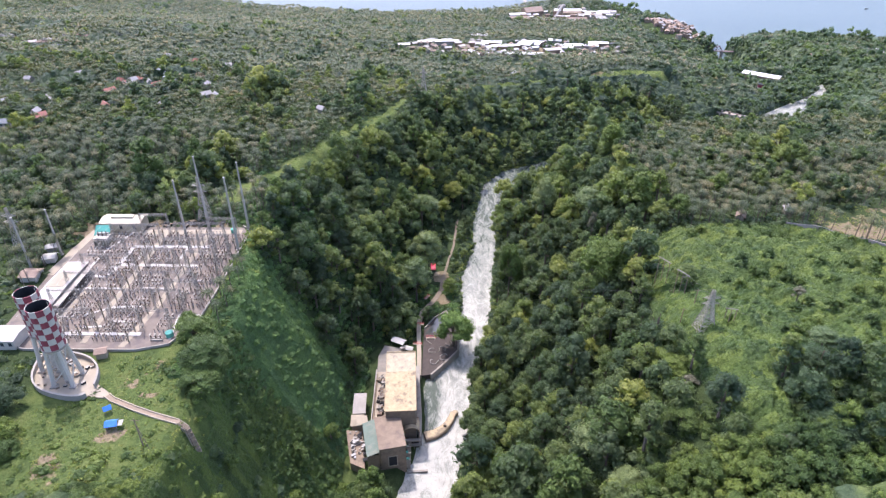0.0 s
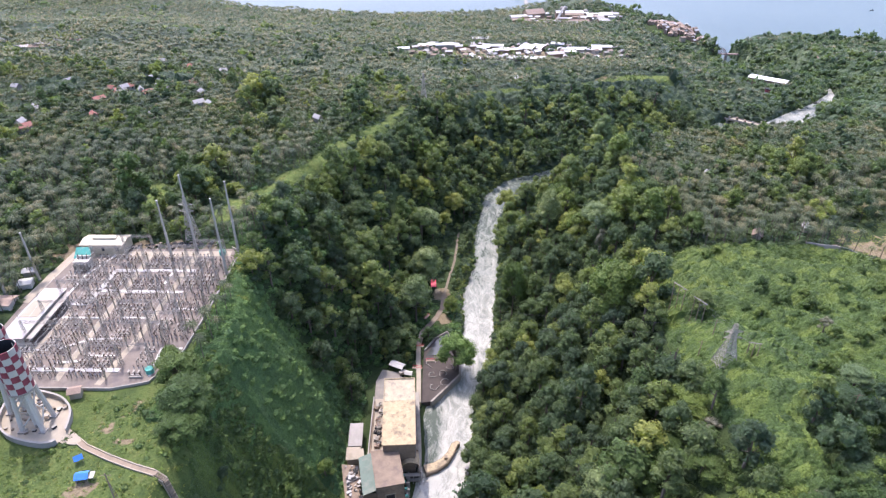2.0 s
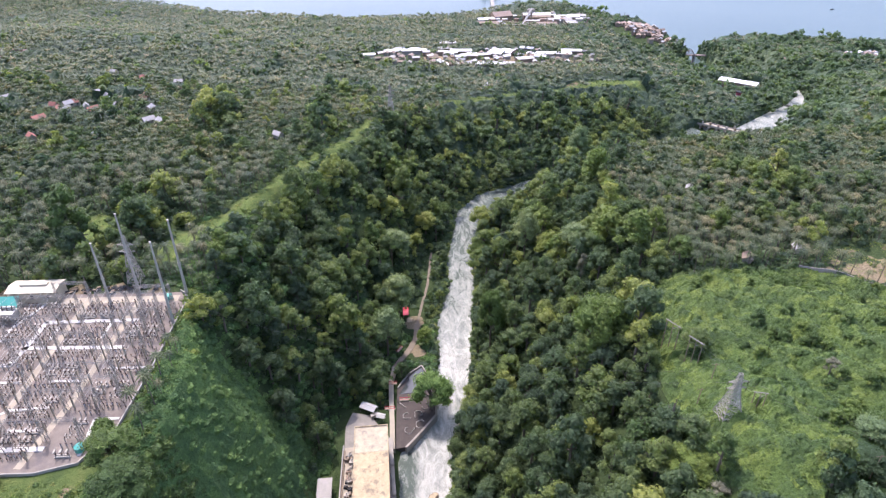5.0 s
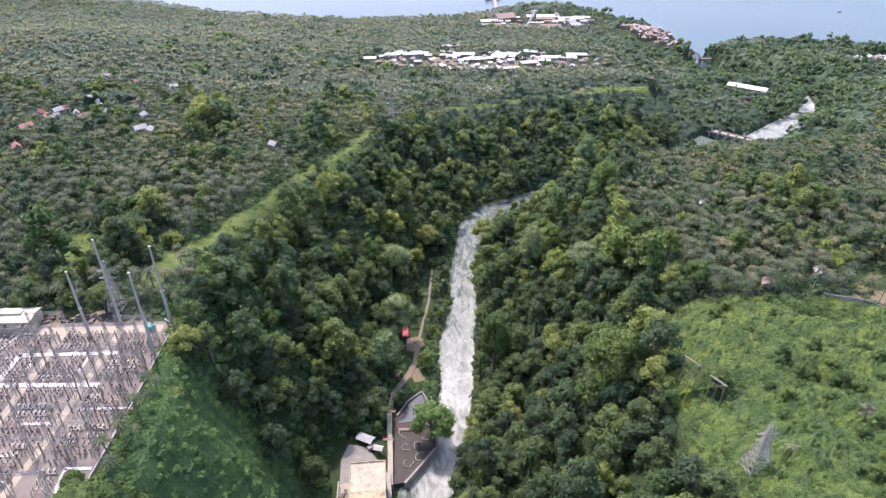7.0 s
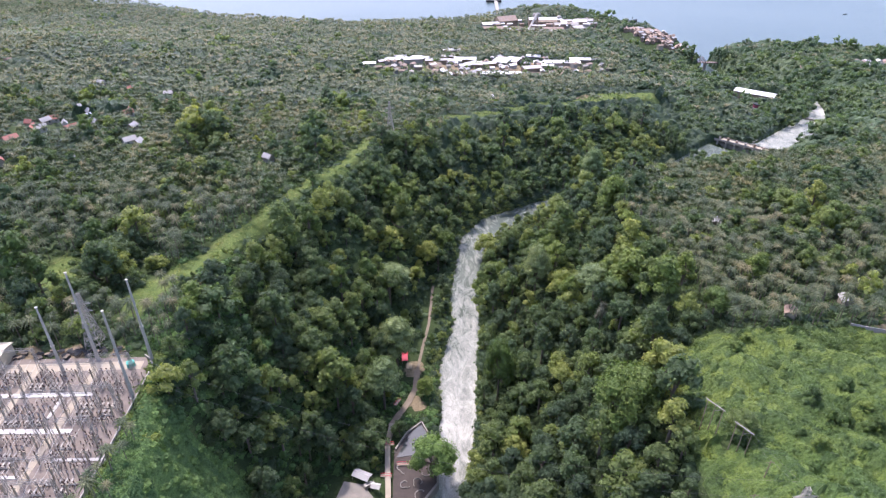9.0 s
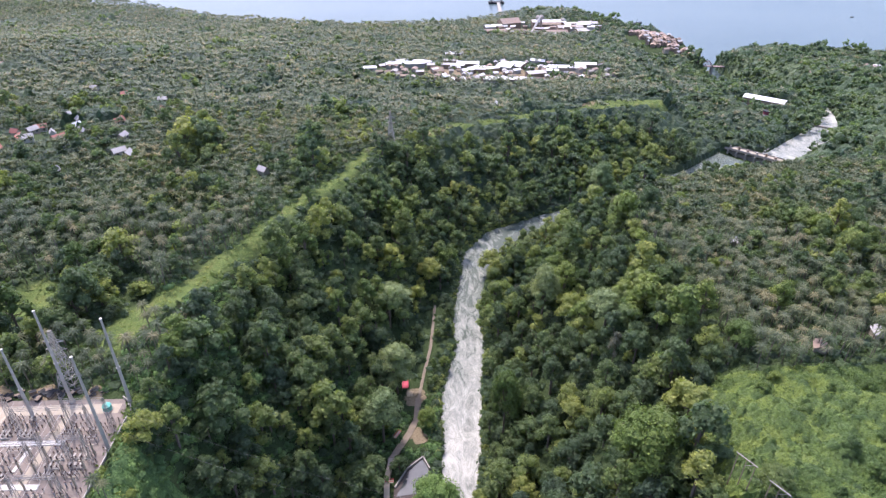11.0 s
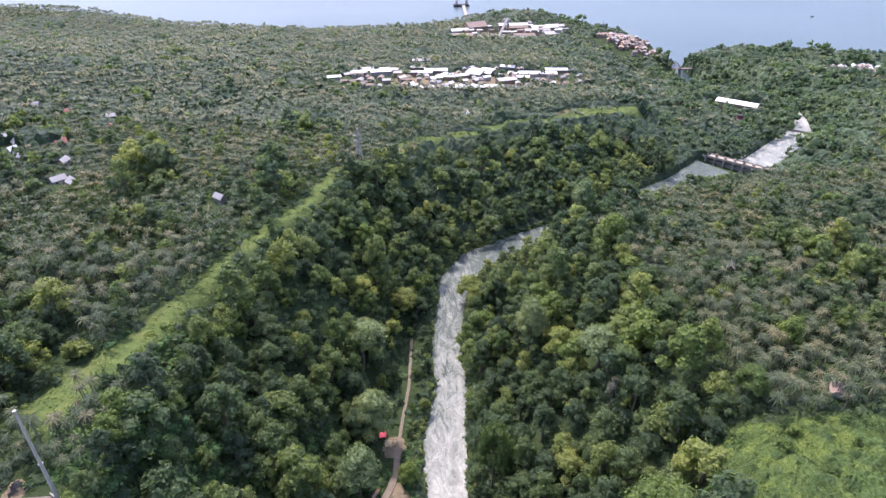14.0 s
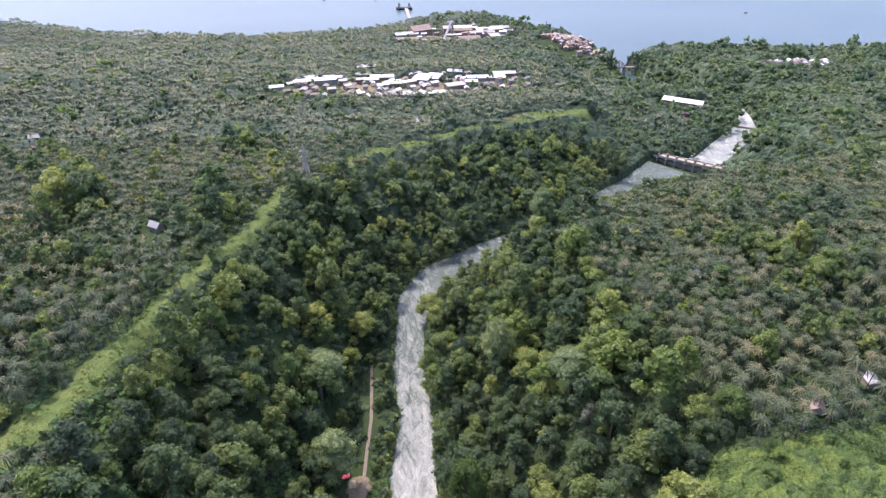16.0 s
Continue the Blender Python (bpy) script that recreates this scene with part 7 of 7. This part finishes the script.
for i in range(34):
    x, y = rng.uniform(165, 365), rng.uniform(1285, 1392)
    w = rng.uniform(3, 9)
    shed("works_outbuilding", x - w, x + w, y - w * 0.5, y + w * 0.5, hz(x, y), rng.uniform(4, 13), 1.0, (BROWN_WALL, RUST_ROOF, TRENCH)[i % 3], (BRIGHT_ROOF, RUST_ROOF, TIN, BROWN_WALL)[rng.randint(4)],
         "dusty outbuilding crowded between the cement works halls", "building", rng.uniform(-20, 20), 0, "works outbuildings")
for i, (x, y, r, h) in enumerate(((238, 1300, 2, 26), (250, 1395, 4, 20), (258, 1396, 4, 20), (300, 1392, 5, 14), (352, 1378, 3, 16))):
    ob = thing("silo", (x, y, hz(x, y)), "tall grey dusty silo of the cement works", "silo", "silos")
    part("shaft", Shape().rod((0, 0, -2), (0, 0, h), r, r, 12), BROWN_WALL if i == 0 else TRENCH, ob)
    part("cap", Shape().rod((0, 0, h), (0, 0, h + 2), r * 0.9, r * 0.4, 12), PALE_STEEL, ob)
ob = thing("conveyor", (0, 0, 0), "long inclined conveyor gallery on trestles", "conveyor")
part("gallery", Shape().rod((214, 1262, hz(214, 1262) + 4), (254, 1390, hz(254, 1390) + 20), 2.2), PALE_STEEL, ob)
for u in (0.3, 0.6, 0.85):
    x, y = 214 + 40 * u, 1262 + 128 * u
    z0, z1 = hz(x, y), (hz(214, 1262) + 4) * (1 - u) + (hz(254, 1390) + 20) * u
    part("trestle", Shape().rod((x, y, z0 - 1), (x, y, z1), 0.8), PALE_STEEL, ob)
# red-brown shanty quarter at the point, and houses across the river mouth
for i in range(120):
    u = rng.uniform(0, 1)
    x, y = 395 + 75 * u + rng.uniform(-12, 12), 1265 - 95 * u + rng.uniform(-30, 30)
    if y > np.interp(x, COAST_X, COAST_Y) - 8:
        continue
    w = rng.uniform(3, 6)
    house(x, y, w, w * 0.7, rng.uniform(4, 7), 1.6, (BROWN_WALL, TAN, RUST_ROOF)[i % 3], (RUST_ROOF, RUST_ROOF, ORE, TIN)[rng.randint(4)], "crowded rusty-roofed house on the point", rng.uniform(0, 90), "houses on the point", 0, "shanty_house")
for i in range(60):
    x, y = rng.uniform(655, 760), rng.uniform(955, 1040)
    w = rng.uniform(3, 6)
    house(x, y, w, w * 0.7, 4, 1.6, WHITE_PAINT, (TIN, RUST_ROOF, BRIGHT_ROOF)[i % 3], "small mixed-roof house across the river mouth", rng.uniform(0, 90), "houses across the river", 0)
for x, y in ((575, 975), (590, 970), (520, 1030), (540, 1045), (800, 1010), (850, 1040), (880, 1030), (905, 1035), (560, 1090)):
    w = rng.uniform(5, 9)
    house(x, y, w, w * 0.55, 5, 1.8, TRENCH, (TIN, RUST_ROOF)[int(x) % 2], "pale house half hidden in trees", rng.uniform(0, 60), "houses in the trees", 0)
for x, y in ((163, 369), (150, 275), (178, 283), (240, 470)):
    house(x, y, 2.6, 1.9, 2.8, 1.2, TAN, RUST_ROOF if x < 160 else TIN, "small hut among the palms", (x * 7) % 90, "palm grove huts", 0)

# steel bridge over the river mouth, pier and ships
RUST_STEEL = plain("brown_bridge_paint", (0.24, 0.17, 0.14), 0.7, scale=0.3, spread=0.2)
br = thing("truss_bridge", (0, 0, 0), "brown steel truss bridge over the river mouth", "bridge")
p0, p1 = Vector((450, 1137, -62)), Vector((499, 1131, -62))
part("approach", Shape().wall([(499, 1131), (530, 1127)], 6, -63.4, -62), RUST_STEEL, br)
part("approach", Shape().wall([(425, 1140), (450, 1137)], 6, -63.4, -62), RUST_STEEL, br)
part("deck", Shape().wall([tuple(p0[:2]), tuple(p1[:2])], 7, -63.4, -62), RUST_STEEL, br)
for s in (-3.4, 3.4):
    w = (p1 - p0).normalized().cross(Vector((0, 0, 1))) * s
    q = [p0 + (p1 - p0) * k / 10 + w for k in range(11)]
    up = Vector((0, 0, 8))
    for k in range(10):
        part("chord", Shape().rod(q[k] + (up if 0 < k else Vector()), q[k + 1] + (up if k < 9 else Vector()), 0.35), RUST_STEEL, br)
        part("diagonal", Shape().rod(q[k], q[k + 1] + (up if k < 9 else Vector()), 0.28), RUST_STEEL, br)
        if 0 < k:
            part("upright", Shape().rod(q[k], q[k] + up, 0.28), RUST_STEEL, br)
for u in (0.0, 1.0):
    p = p0.lerp(p1, u)
    part("pier", Shape().box(p.x - 1.5, p.x + 1.5, p.y - 3.5, p.y + 3.5, -82, -63.4), TRENCH, br)
pier = thing("pier", (0, 0, 0), "long concrete loading pier reaching into the sea", "pier")
part("deck", Shape().wall([(201, 1585), (214, 1745)], 8, SEA_LEVEL + 2, SEA_LEVEL + 4), TRENCH, pier)
for k in range(8):
    part("pile", Shape().rod((202 + 1.6 * k, 1600 + 19 * k, SEA_LEVEL - 6), (202 + 1.6 * k, 1600 + 19 * k, SEA_LEVEL + 2), 1.6, sides=8), TRENCH, pier)
part("head", Shape().box(190, 228, 1738, 1756, SEA_LEVEL + 1, SEA_LEVEL + 4), DARK, pier)
for x in (197, 222):
    part("loader", lattice(Shape(), x, 1748, SEA_LEVEL + 4, SEA_LEVEL + 14, 5, 3, 0.6, 3), PALE_STEEL, pier)


def ship(x, y, l, turn, label):
    ob = thing("ship", (x, y, SEA_LEVEL), label, "ship", "ships", turn)
    w = l * 0.09
    part("hull", Shape().slab([(-l / 2, -w), (l * 0.35, -w), (l / 2, 0), (l * 0.35, w), (-l / 2, w)], -1.5, l * 0.08), DARK, ob)
    part("wheelhouse", Shape().box(-l * 0.45, -l * 0.3, -w * 0.8, w * 0.8, l * 0.08, l * 0.22), PALE_STEEL, ob)
    part("mast", Shape().rod((l * 0.1, 0, l * 0.08), (l * 0.1, 0, l * 0.25), 0.4), DARK, ob)


ship(485, 1500, 46, 35, "dark cargo ship lying off the point")
ship(150, 1870, 14, 80, "small boat far out on the water")
ship(20, 1900, 12, 60, "small boat far out on the water")
ship(1010, 1560, 12, 20, "small motor boat on the open sea")
